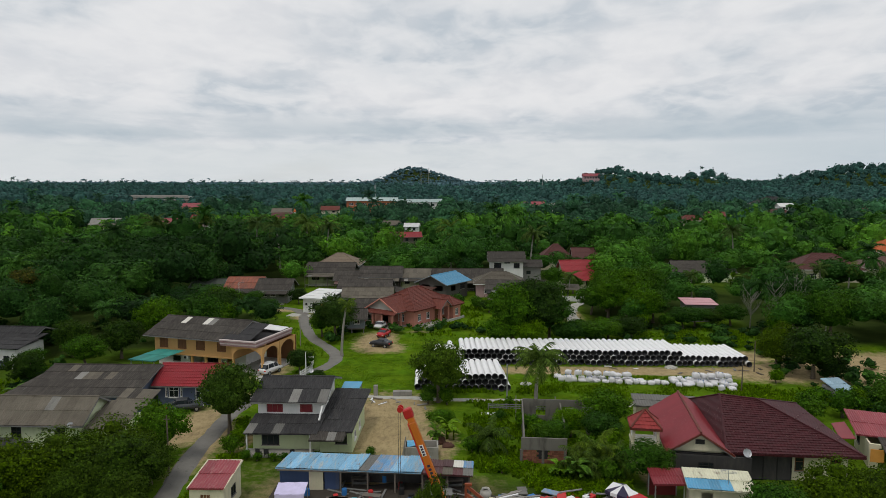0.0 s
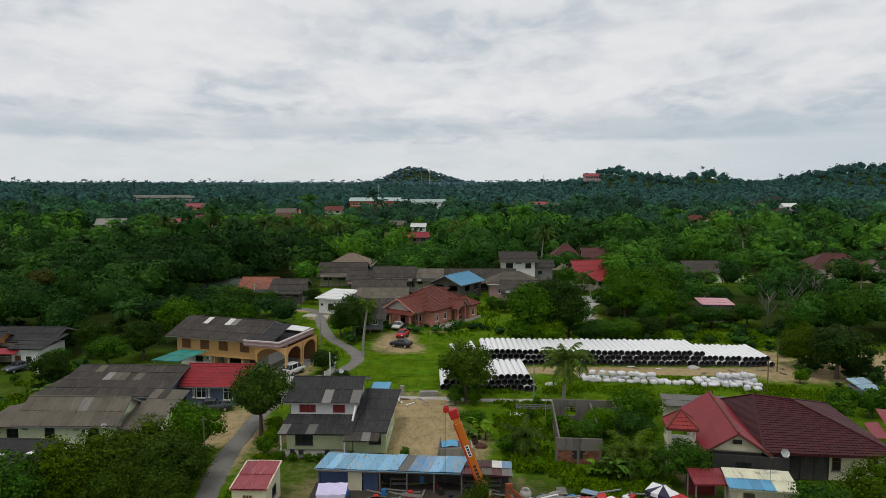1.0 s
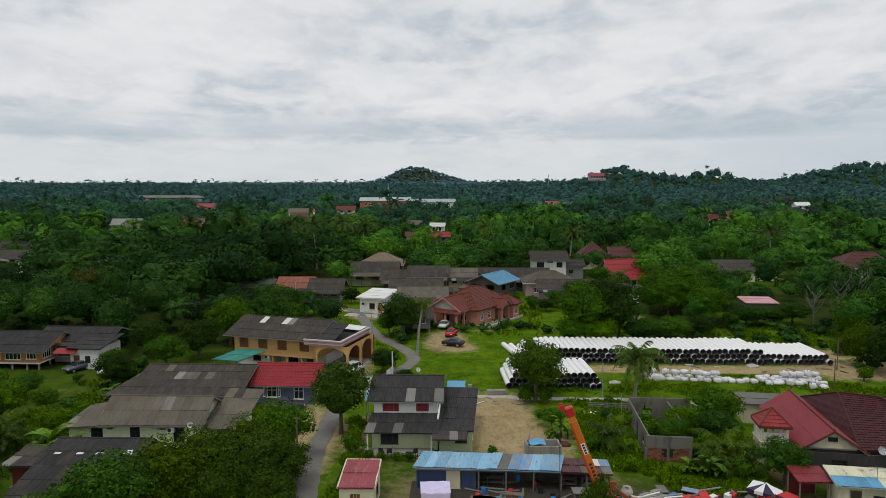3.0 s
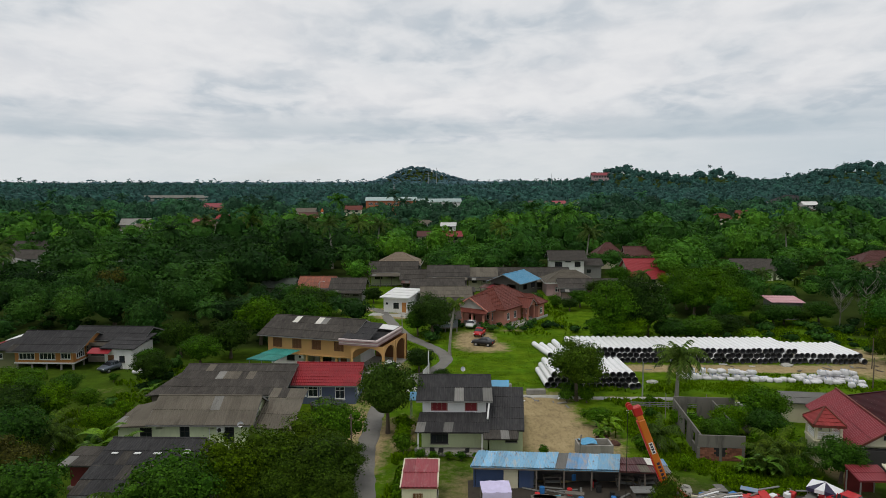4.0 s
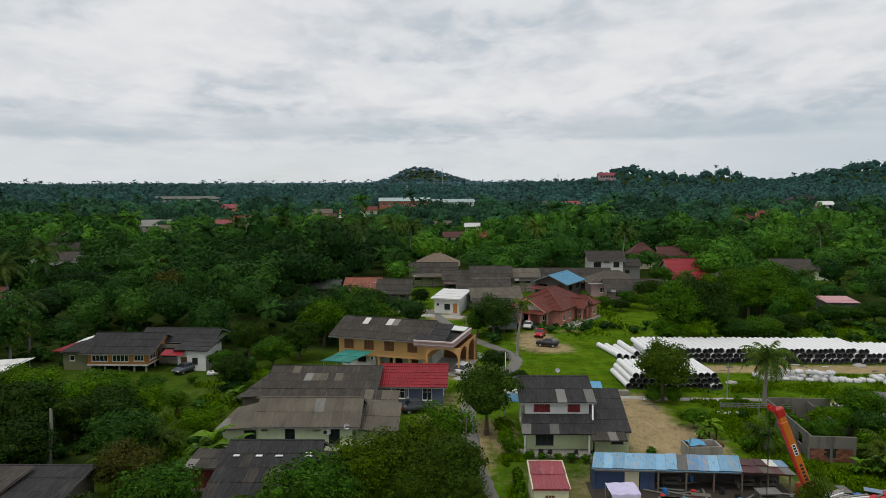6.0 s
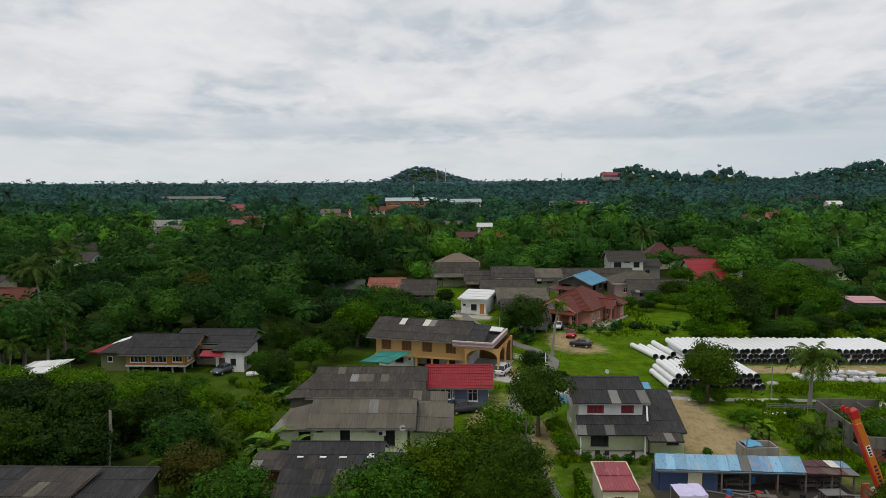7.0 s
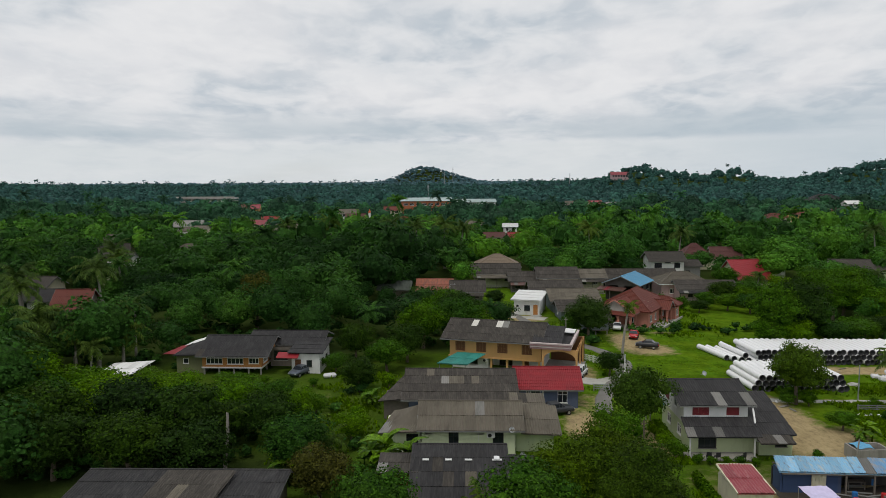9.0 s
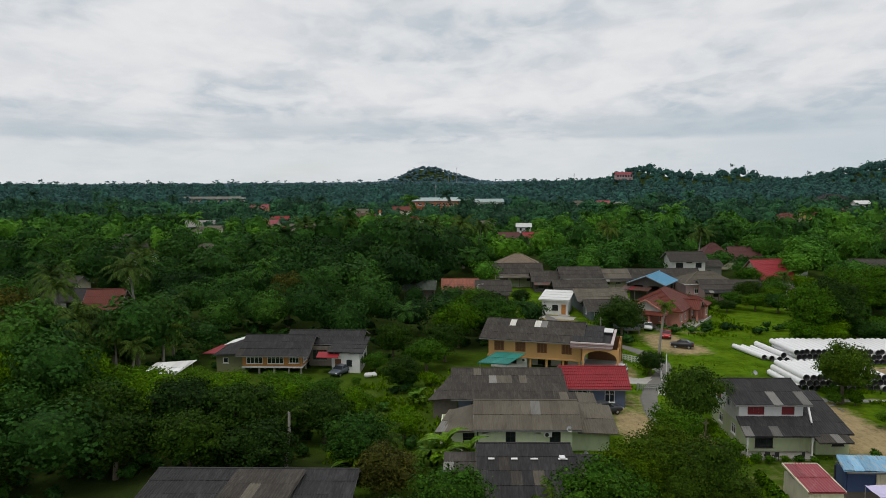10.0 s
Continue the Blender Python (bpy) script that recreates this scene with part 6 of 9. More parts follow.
def red_cabin():
    h = thing("site_cabin", -20.8, 53.2, 0, 0, "cream cabin with a faded red sheet roof", "cabin")
    walls(h, -1.4, 1.4, 0, 4.3, 0, 2.45, CREAM, right=[(1.6, 2.7, 0.9, 1.8, "kw")], front=[(0.9, 1.7, 0.05, 2.0, "bd")])
    lean_roof(h, (-1.55, -0.15, 2.55), (1.55, -0.15, 2.55), (-1.55, 4.5, 3.0), (1.55, 4.5, 3.0), ROOF_PINK, True, None, 4, 1.0, 2.4)
    bm = bmesh.new()
    for x in (-1.5, 1.5):
        beam(bm, (x, -0.15, 2.55), (x, 4.5, 3.0), 0.12, 0.14)
    beam(bm, (-1.5, 4.5, 3.0), (1.5, 4.5, 3.0), 0.12, 0.14)
    part("trim", bm, CREAM, h)
    bm = bmesh.new()
    for i in range(1, 12):
        x = -1.4 + 2.8 * i / 12
        box(bm, x - 0.02, -0.03, 0.1, x + 0.02, 0.0, 2.4)
    part("cladding_ribs", bm, CREAM, h)
    poly(bm2 := bmesh.new(), [(1.4, 0, 2.45), (1.4, 4.3, 2.45), (1.4, 4.3, 2.95), (1.4, 0, 2.55)])
    part("gable", bm2, CREAM, h)
    return h


red_cabin()


def workshop():
    h = thing("workshop", -16.6, 59.0, 0, 0, "open workshop with a rust-streaked blue sheet roof on posts", "workshop")
    r = random.Random(3)
    odd = {}
    pick = [ROOF_BLUE, ROOF_BLUE_NEW, ROOF_LIGHT]
    for i in range(13):
        for j in range(2):
            if r.random() < 0.16:
                odd[(i, j)] = r.choice(pick)
    lean_roof(h, (0.0, -0.7, 2.1), (12.9, -1.2, 2.0), (0.7, 2.0, 2.4), (13.0, 1.8, 2.04), ROOF_BLUE_WORN, True, odd, 12, 0.95, 1.9, ragged=0.05)
    lean_roof(h, (12.95, -1.2, 1.96), (17.4, -1.4, 1.85), (13.05, 1.75, 2.0), (17.4, 1.4, 1.88), m_metal_roof("maroon_rust_roof", (0.075, 0.022, 0.022), (0.14, 0.065, 0.048), 0.5), True, {(3, 1): ROOF_CLEAR, (4, 0): ROOF_LIGHT, (4, 1): ROOF_BLUE, (2, 0): ROOF_OLD}, 14, 0.95, 1.7, ragged=0.06, name="rusted_roof")
    # near-black back wall stands in for the darkness under the roof
    wall_run(h, (0.3, 1.3), (17.2, 1.2), 0, 1.8, DARKWALL)
    wall_run(h, (0.3, 1.1), (0.3, -0.35), 0, 2.06, BLUEWALL)
    wall_run(h, (0.5, -0.4), (5.6, -0.4), 0, 2.03, BLUEWALL, [(2.6, 3.8, 0.02, 2.0, "gap")])
    bm = boxed(2.95, -0.54, 0.02, 4.2, -0.47, 1.98)
    for i in range(5):
        box(bm, 3.05 + i * 0.24, -0.57, 0.05, 3.12 + i * 0.24, -0.53, 1.95)
    part("sliding_door", bm, CREAM, h, "pale yellow ribbed sheet door")
    posts(h, [(5.8, -0.8), (8.2, -0.9), (10.6, -0.9), (13.0, -0.95), (15.2, -1.0), (17.1, -1.0)], 1.84, 0.14)
    for y, z in ((-0.85, 2.0), (0.3, 2.1), (1.1, 2.18)):
        bm = bmesh.new()
        beam(bm, (0.2, y, z), (17.2, y, z - 0.3), 0.08, 0.12)
        part("purlin", bm, TIMBER, h)
    # clutter under the roof
    return h


workshop()


# ---- the long grey house and its neighbours ----
def grey_house():
    h = thing("grey_roofed_house", -43.7, 66.6, 0, 0, "long single-storey pale green house with weathered grey sheet roofs", "house")
    walls(h, -4.9, 4.6, 0, 6.0, 0, 3.0, LIME, front=[(0.35, 1.0, 2.2, 2.4, "gap"), (2.75, 3.75, 0.9, 2.5, "kw"), (5.6, 6.3, 2.2, 2.4, "gap"), (7.2, 8.3, 0.9, 2.5, "kw")], left=[(2, 3, 1, 2.2, "kw")])
    gable_roof(h, -4.9, 5.0, 0, 6.2, 3.1, 4.8, ROOF_OLD, True, {(6, 1): ROOF_LIGHT}, 0.5, 2.9, 21, wall=LIME)
    lean_roof(h, (-9.4, 0.2, 2.25), (-5.4, 0.0, 2.5), (-8.0, 3.4, 3.55), (-5.3, 3.6, 4.2), ROOF_OLD, True, {(1, 1): ROOF_GREY, (0, 0): ROOF_LIGHT}, 22, name="left_wing_roof")
    walls(h, -8.8, -5.06, 0.6, 5.6, 0, 2.3, LIME, front=[(2.3, 3.5, 0.6, 2.1, "kw")])
    lean_roof(h, (5.2, 0.3, 2.25), (9.3, 0.0, 2.2), (5.2, 5.2, 3.6), (8.6, 5.6, 3.6), ROOF_OLD, True, None, 24, name="right_wing_roof")
    walls(h, 4.8, 8.6, 1.2, 5.4, 0, 2.3, LIME)
    lean_roof(h, (4.6, 6.0, 2.5), (8.6, 6.0, 2.4), (4.6, 10.4, 3.3), (8.0, 10.4, 3.1), ROOF_OLD, True, {(1, 1): ROOF_GREY}, 26, name="court_roof")
    # rear block
    walls(h, -7.0, 5.2, 10.2, 22.0, 0, 2.75, BLUEGREY, front=[(1.5, 2.6, 0.9, 2.1, "kw")])
    odd = {(5, 2): ROOF_LIGHT, (6, 2): ROOF_OLD, (7, 2): ROOF_OLD, (9, 2): ROOF_OLD, (3, 3): ROOF_OLD, (4, 0): ROOF_GREY}
    gable_roof(h, -7.2, 5.2, 10.2, 22.5, 2.85, 4.35, ROOF_GREY, True, odd, 0.7, 17.0, 28, wall=BLUEGREY, name="rear_roof")
    lean_roof(h, (-10.6, 10.4, 2.3), (-7.8, 10.2, 2.6), (-7.9, 16.0, 3.9), (-6.8, 16.6, 4.2), ROOF_GREY, False, None, 29, name="rear_side_roof")
    walls(h, -10.0, -7.16, 10.9, 15.0, 0, 2.2, TIMBER)
    aircon(h, 2.1, 0.0, 2.0)
    dish(h, 4.2, -0.4, 2.9, 0.3, 10)
    bm = bmesh.new()
    beam(bm, (0.9, -0.06, 0), (0.9, -0.06, 2.4), 0.06)
    part("drainpipe", bm, WHITE, h)
    part("plinth", boxed(-5.0, -0.06, 0, 4.7, 0, 0.25), CONCRETE, h)
    return h


grey_house()


def red_roofed_house():
    h = thing("red_roofed_house", -33.9, 81.4, 0, -1, "slate-blue house with a bright red sheet roof and white window frames", "house")
    walls(h, -3.6, 3.6, 0, 6.2, 0, 2.6, BLUEGREY, front=[(0.9, 1.15, 1.0, 2.2, "ww"), (1.35, 2.6, 0.9, 2.2, "ww"), (2.8, 3.05, 1.0, 2.2, "ww"), (4.7, 5.9, 0.7, 2.2, "ww")], right=[(1.2, 2.2, 0.9, 2.0, "ww"), (3.6, 4.6, 0.9, 2.0, "ww")])
    gable_roof(h, -3.8, 3.7, 0, 6.2, 2.7, 4.35, ROOF_RED, True, None, 0.5, seed=31, wall=BLUEGREY, size=(2.2, 0.5))
    return h


red_roofed_house()


def orange_house():
    h = thing("ochre_house", -47.0, 99.9, 0, -15.5, "two-storey ochre house with a grey sheet roof and an arched porch", "house")
    # local x along the front, y to the back
    W, D = 14.3, 9.0
    # brown shutter panels stand in for the orange-lit window panes
    walls(h, 0.6, W, 0.4, D, 1.95, 4.85, ORANGE_WALL, front=[(0.9, 2.4, 0.75, 2.15, "bs"), (4.1, 5.6, 0.75, 2.15, "bs"), (7.3, 8.8, 0.75, 2.15, "bs"), (10.9, 12.4, 0.75, 2.15, "bs")], left=[(2, 3.2, 0.75, 2.1, "bs"), (5.5, 6.7, 0.75, 2.1, "bs")])
    walls(h, 0.9, 6.4, 0.8, D, 0, 1.75, WHITE, front=[(2.6, 3.9, 0.7, 1.5, "kw")])
    walls(h, 6.56, W, 3.4, D, 0, 1.75, WHITE, front=[(1, 3, 0.1, 1.6, "kw"), (4.5, 5.5, 0.02, 1.7, "bd")])
    part("floor_slab", boxed(0.4, 0.3, 1.75, W + 0.1, D, 1.95), ORANGE_WALL, h)
    posts(h, [(6.9, 0.7), (9.3, 0.7), (11.7, 0.7), (14.0, 0.7)], 1.75, 0.3, ORANGE_WALL, "pillar")
    gable_roof(h, 0.3, W - 0.6, 0.2, D + 0.4, 4.9, 6.55, ROOF_GREY, True, {(4, 2): ROOF_CLEAR, (8, 2): ROOF_CLEAR, (9, 2): ROOF_LIGHT}, 0.9, 5.0, 41, wall=ORANGE_WALL)
    # porch with a striped parapet and arches
    PARAPET_PINK, PARAPET_PALE = m_paint("parapet_pink", (0.36, 0.23, 0.23)), m_paint("parapet_pale", (0.54, 0.45, 0.44))
    px0, px1, py0, py1 = W - 1.4, W + 4.4, -0.9, 9.2
    for a, b, nm in (((px0, py0), (px1, py0), "front"), ((px1, py0), (px1, py1), "side")):
        for k in range(4):
            z0 = 4.0 + 0.24 * k
            out = 0.06 * k
            if nm == "front":
                bm = boxed(a[0], a[1] - out, z0, b[0] + out, a[1] + 0.2, z0 + 0.2, 0.015)
            else:
                bm = boxed(a[0] - 0.2, a[1] + 0.21, z0, a[0] + out, b[1], z0 + 0.2, 0.015)
            part("parapet_course", bm, PARAPET_PINK if k % 2 == 0 else PARAPET_PALE, h)
    part("porch_roof", slab([(px0, py0 + 0.25, 4.42), (px1 - 0.25, py0 + 0.25, 4.42), (px1 - 0.25, py1, 4.5), (px0, py1, 4.5)], 0.12), ROOF_DARK, h)
    lean_roof(h, (W - 1.2, py0 + 0.5, 4.9), (W + 3.0, py0 + 0.7, 4.75), (W - 1.2, 5.0, 6.3), (W + 0.4, 5.0, 6.3), ROOF_DARK, False, name="porch_slope")
    part("white_canopy", slab([(W - 0.2, 6.6, 5.1), (W + 4.1, 6.4, 4.98), (W + 4.1, 8.9, 5.05), (W - 0.2, 9.0, 5.3)], 0.06), ROOF_WHITE, h, "white sheet strip on the porch roof")
    def arch(x0, x1, y, z_top, name="arch"):
        bm = bmesh.new()
        n = 10
        zs, r = 2.6, (x1 - x0) / 2 - 0.25
        rise = min(r, z_top - zs - 0.25)
        front, back = [], []
        for i in range(n + 1):
            t = math.pi * i / n
            front.append(((x0 + x1) / 2 - math.cos(t) * r, zs + math.sin(t) * rise))
        for yy, flip in ((y, 1), (y + 0.22, -1)):
            for i in range(n):
                q = [(front[i][0], yy, front[i][1]), (front[i + 1][0], yy, front[i + 1][1]), (front[i + 1][0], yy, z_top), (front[i][0], yy, z_top)]
                poly(bm, q if flip > 0 else q[::-1])
        for i in range(n):
            poly(bm, [(front[i][0], y, front[i][1]), (front[i][0], y + 0.22, front[i][1]), (front[i + 1][0], y + 0.22, front[i + 1][1]), (front[i + 1][0], y, front[i + 1][1])])
        box(bm, x0, y, 0, x0 + 0.25, y + 0.22, z_top)
        box(bm, x1 - 0.25, y, 0, x1, y + 0.22, z_top)
        return part(name, bm, ORANGE_WALL, h)
    arch(W + 0.3, W + 5.3, -0.6, 4.0)
    for k in range(2):
        ob = arch(0, 4.4, 0, 4.0)
        ob.matrix_basis = pose(W + 5.3, -0.4 + 4.6 * k, 0, 0, 0, 90)
    part("porch_floor", boxed(W, -0.8, 0, W + 5.6, 9, 0.12), CONCRETE, h)
    # dark brown wall colour stands in for the shadow inside the porch
    part("back_wall", boxed(W + 0.3, 8.6, 0, W + 5.4, 8.8, 4.0), WOOD_BROWN, h)
    # teal lean-to at the front
    lean_roof(h, (0.2, -4.8, 1.95), (4.6, -4.6, 1.95), (2.0, -0.6, 2.6), (5.9, -0.6, 2.6), ROOF_TEAL, True, None, 45, 0.9, 2.6, name="teal_roof")
    posts(h, [(0.5, -4.5), (2.4, -4.4), (4.3, -4.3)], 1.95, 0.1, STEEL)
    aircon(h, 6.0, 0.7, 1.15)
    return h


orange_house()


def white_house():
    h = thing("white_house", -31.0, 140.6, 0, -16, "small white house with a flat white roof and a wooden door", "house")
    walls(h, -2.7, 2.7, 0, 7.6, 0, 3.1, WHITE, front=[(2.2, 3.4, 0.9, 2.1, "kw"), (4.1, 5.0, 0.02, 2.25, "od"), (0.5, 1.0, 1.7, 2.1, "kw")], left=[(2, 3, 1.2, 2.2, "kw")])
    lean_roof(h, (-3.3, -0.7, 3.3), (3.1, -0.7, 3.3), (-3.3, 8.2, 4.0), (3.1, 8.2, 4.0), ROOF_WHITE, False, thick=0.16)
    part("step", boxed(1.0, -1.4, 0, 3.2, 0, 0.18), CONCRETE_PALE, h)
    return h


white_house()


def terracotta_house():
    h = thing("salmon_bungalow", -10.9, 125.2, 0, 57.5, "salmon-pink bungalow with a terracotta tiled hip roof and a pillared porch", "house")
    # local x runs back along the side that faces the field, y to the far side
    walls(h, 3.0, 15.8, 0.0, 9.9, 0, 3.1, SALMON, front=[(1.2, 2.2, 0.9, 2.2, "ww"), (4.0, 5.0, 0.9, 2.2, "ww"), (6.8, 7.9, 0.02, 2.3, "bd"), (9.0, 10.0, 0.9, 2.2, "ww"), (11.4, 12.3, 0.9, 2.2, "ww")], left=[(2.0, 3.4, 0.02, 2.4, "gap"), (6.0, 7.4, 0.8, 2.2, "ww")])
    hip_roof(h, 3.0, 15.8, 0.0, 9.9, 3.15, 6.4, (7.6, 5.0), (11.4, 5.0), TILE_TERRA, TILE_TERRA, over=0.7)
    # porch at the near end
    gable_roof(h, -0.2, 7.0, 1.8, 8.8, 3.3, 5.4, TILE_TERRA, False, None, 0.45, 5.3, 46, name="porch_roof", wall=CONCRETE_PALE)
    bm = bmesh.new()
    beam(bm, (-0.75, 1.3, 3.08), (-0.75, 5.3, 5.42), 0.09, 0.22)
    beam(bm, (-0.75, 9.3, 3.08), (-0.75, 5.3, 5.42), 0.09, 0.22)
    part("verge_boards", bm, SALMON, h)
    lean_roof(h, (-1.7, 9.4, 2.78), (-1.7, 1.2, 2.78), (-0.2, 9.4, 3.3), (-0.2, 1.2, 3.3), TILE_TERRA, False, name="porch_awning")
    posts(h, [(-1.2, 2.0), (-1.2, 4.4), (-1.2, 6.6), (-1.2, 8.6), (1.4, 2.0), (1.4, 8.6)], 2.95, 0.36, SALMON, "pillar")
    part("porch_floor", boxed(-1.6, 1.4, 0, 3.0, 9.2, 0.15), CONCRETE, h)
    # small side porch with its own gable
    gable_roof(h, 9.2, 12.4, -2.0, 1.0, 3.0, 4.3, TILE_TERRA, False, None, 0.35, axis="y", name="side_porch_roof", wall=SALMON)
    posts(h, [(9.5, -1.7), (12.1, -1.7)], 2.95, 0.32, SALMON, "pillar")
    part("terrace", boxed(2.8, -2.6, 0, 16.0, 0, 0.22, 0.02), CONCRETE, h)
    walls(h, 13.0, 15.6, -2.3, -0.16, 0, 3.0, SALMON, front=[(0.7, 1.7, 0.9, 2.2, "ww")])
    hip_roof(h, 12.8, 15.8, -2.4, 2.4, 3.05, 4.5, (14.3, -0.4), (14.3, 2.0), TILE_TERRA, TILE_TERRA, over=0.45, name="wing_roof")
    part("terrace_edge", boxed(2.6, -2.9, 0, 16.2, -2.65, 0.45, 0.02), CONCRETE_PALE, h)
    return h


terracotta_house()


def stilt_house():
    h = thing("stilt_house", -82.6, 96.2, 0, -1.5, "timber stilt house with orange boards and white windows", "house")
    walls(h, 0.2, 9.0, 0.0, 5.6, 1.15, 3.05, TIMBER_ORANGE, front=[(0.6, 3.0, 0.4, 1.65, "ww"), (3.7, 6.1, 0.4, 1.65, "ww"), (6.9, 8.4, 0.5, 1.65, "ww")], right=[(0.6, 2.6, 0.4, 1.65, "ww"), (3.2, 5.2, 0.4, 1.65, "ww")])
    part("floor", boxed(0.1, -0.1, 0.95, 9.1, 5.7, 1.15), WHITE, h)
    posts(h, [(x, y) for x in (0.4, 2.6, 4.8, 7.0, 8.8) for y in (0.2, 2.8, 5.4)], 1.0, 0.22, CONCRETE, "stilt")
    gable_roof(h, 0.0, 9.6, -0.2, 8.6, 3.1, 4.85, ROOF_DARK, True, {(0, 0): ROOF_GREY}, 0.6, 4.3, 51, wall=TIMBER_ORANGE)
    walls(h, 9.4, 12.9, 3.0, 9.0, 0.5, 3.4, TIMBER, front=[(0.5, 2.6, 0.9, 2.4, "kw")])
    gable_roof(h, 5.6, 16.6, 5.0, 11.6, 3.6, 4.75, ROOF_DARK, True, None, 0.5, 8.2, 53, name="rear_roof")
    walls(h, 13.2, 17.4, 0.8, 7.0, 0, 3.0, WHITE, front=[(0.5, 1.4, 0.02, 2.1, "bd"), (2.2, 3.0, 1.0, 2.0, "kw")], right=[(1.0, 2.0, 0.9, 2.0, "kw"), (3.4, 4.6, 0.9, 2.0, "kw")])
    lean_roof(h, (12.7, 0.4, 3.2), (17.9, 0.4, 3.1), (12.7, 7.6, 4.0), (17.9, 7.6, 3.9), ROOF_DARK, False, name="annexe_roof")
    part("red_awning", slab([(11.2, -0.4, 2.65), (14.4, -0.4, 2.6), (14.4, 1.2, 3.1), (11.2, 1.2, 3.1)], 0.06), ROOF_RED, h, "red sheet awning over the door")
    # left wing with old roofs
    walls(h, -4.0, 0.1, 0.8, 5.0, 0.0, 2.6, m_paint("olive_paint", (0.17, 0.18, 0.09)), front=[(1, 1.8, 1.4, 2.2, "ww")])
    lean_roof(h, (-4.4, 0.4, 2.65), (-0.5, 0.0, 2.9), (-3.0, 4.2, 3.6), (0.0, 4.3, 4.5), ROOF_DARK, True, {(2, 1): ROOF_CLEAR}, 55, name="wing_roof")
    part("white_roof", slab([(-4.0, 3.9, 3.35), (-0.1, 4.2, 4.3), (0.3, 5.4, 4.75), (-3.0, 5.4, 3.8)], 0.06), ROOF_WHITE, h)
    part("red_roof", slab([(-6.6, 2.0, 2.5), (-4.3, 1.2, 2.7), (-3.1, 4.6, 3.45), (-5.0, 5.2, 3.0)], 0.06), ROOF_RED, h)
    return h


stilt_house()


def carport(x, y):
    h = thing("carport", x, y, 0, 14, "open carport with a pale sheet roof on steel posts", "carport")
    lean_roof(h, (-3.6, -1.6, 2.5), (1.4, -3.2, 2.9), (-2.2, 3.4, 2.9), (3.4, 2.4, 3.3), ROOF_WHITE, True, {(1, 0): ROOF_LIGHT}, 57, 1.0, 2.6)
    posts(h, [(-3.0, -1.2), (-1.8, 2.8)], 2.5, 0.12, STEEL)
    posts(h, [(1.0, -2.6), (2.8, 2.0)], 2.88, 0.12, STEEL)
    return h


carport(-90.0, 88.6)


def hut_row():
    """Low timber houses beside the lane."""
    h = thing("timber_hut", -45.0, 52.5, 0, 0, "low timber hut with patched dark roofs and red wall", "hut")
    odd = {(0, 0): ROOF_GREY, (2, 2): ROOF_GREY, (5, 1): ROOF_OLD, (6, 0): ROOF_GREY, (3, 1): ROOF_GREY}
    gable_roof(h, -3.6, 4.2, 0.0, 9.6, 2.15, 3.95, ROOF_DARK, True, odd, 0.4, 7.2, 61, wall=TIMBER, back_ze=2.6)
    walls(h, -3.4, 4.0, 0.2, 9.4, 0, 2.1, TIMBER, left=[(2, 3, 1, 2, "kw")])
    lean_roof(h, (3.8, 0.8, 2.3), (7.2, 0.8, 2.2), (3.8, 6.4, 3.3), (6.6, 6.4, 3.0), ROOF_DARK, True, {(1, 1): ROOF_GREY}, 63, name="side_roof")
    walls(h, 4.16, 6.6, 1.2, 6.0, 0, 2.25, TIMBER)
    walls(h, -6.2, -3.6, 3.9, 6.4, 0.9, 2.9, m_plain("dull_red_boards", (0.15, 0.028, 0.026), 0.8, 0, 0.25, 3, 0.3))
    part("platform", boxed(-6.4, 3.6, 0.7, -3.4, 6.6, 0.9), TIMBER, h)
    posts(h, [(-6.2, 3.8), (-3.8, 3.8), (-6.2, 6.3), (-3.8, 6.3)], 0.72, 0.14)
    lean_roof(h, (-6.9, 3.2, 2.95), (-3.2, 3.2, 2.95), (-6.9, 6.9, 3.2), (-3.2, 6.9, 3.2), ROOF_GREY, True, {(0, 0): ROOF_LIGHT}, 65, name="red_room_roof")
    dish(h, 6.0, 7.2, 2.9, 0.34, 40)
    dish(h, 6.2, 3.2, 2.6, 0.34, 30)
    r = random.Random(4)
    for i in range(4):
        x = -2.8 + i * 1.9 + r.uniform(-0.3, 0.3)
        part("roof_patch", boxed(x, 4.7, 3.46, x + r.uniform(0.5, 0.9), 5.0, 3.52), ROOF_WHITE, h)
    part("roof_patch", boxed(3.3, 4.7, 3.44, 3.8, 5.4, 3.64, 0.05), SIGN_WHITE, h)
    g = thing("timber_house", -68.0, 47.5, 0, 0, "low house with overlapping dark sheet roofs among the trees", "house")
    gable_roof(g, -7.6, 8.6, 0.0, 8.6, 2.75, 3.6, ROOF_DARK, True, {(8, 2): ROOF_GREY, (12, 1): ROOF_GREY}, 0.5, 7.2, 67, wall=TIMBER)
    walls(g, -7.4, 8.4, 0.3, 8.3, 0, 2.7, TIMBER, right=[(2, 3.2, 1, 2, "kw")])
    lean_roof(g, (-1.6, 0.2, 3.05), (4.0, 0.2, 3.05), (-1.0, 6.2, 3.95), (4.8, 6.2, 3.95), ROOF_GREY, True, {(2, 1): ROOF_OLD}, 69, name="raised_roof")
    return h


hut_row()


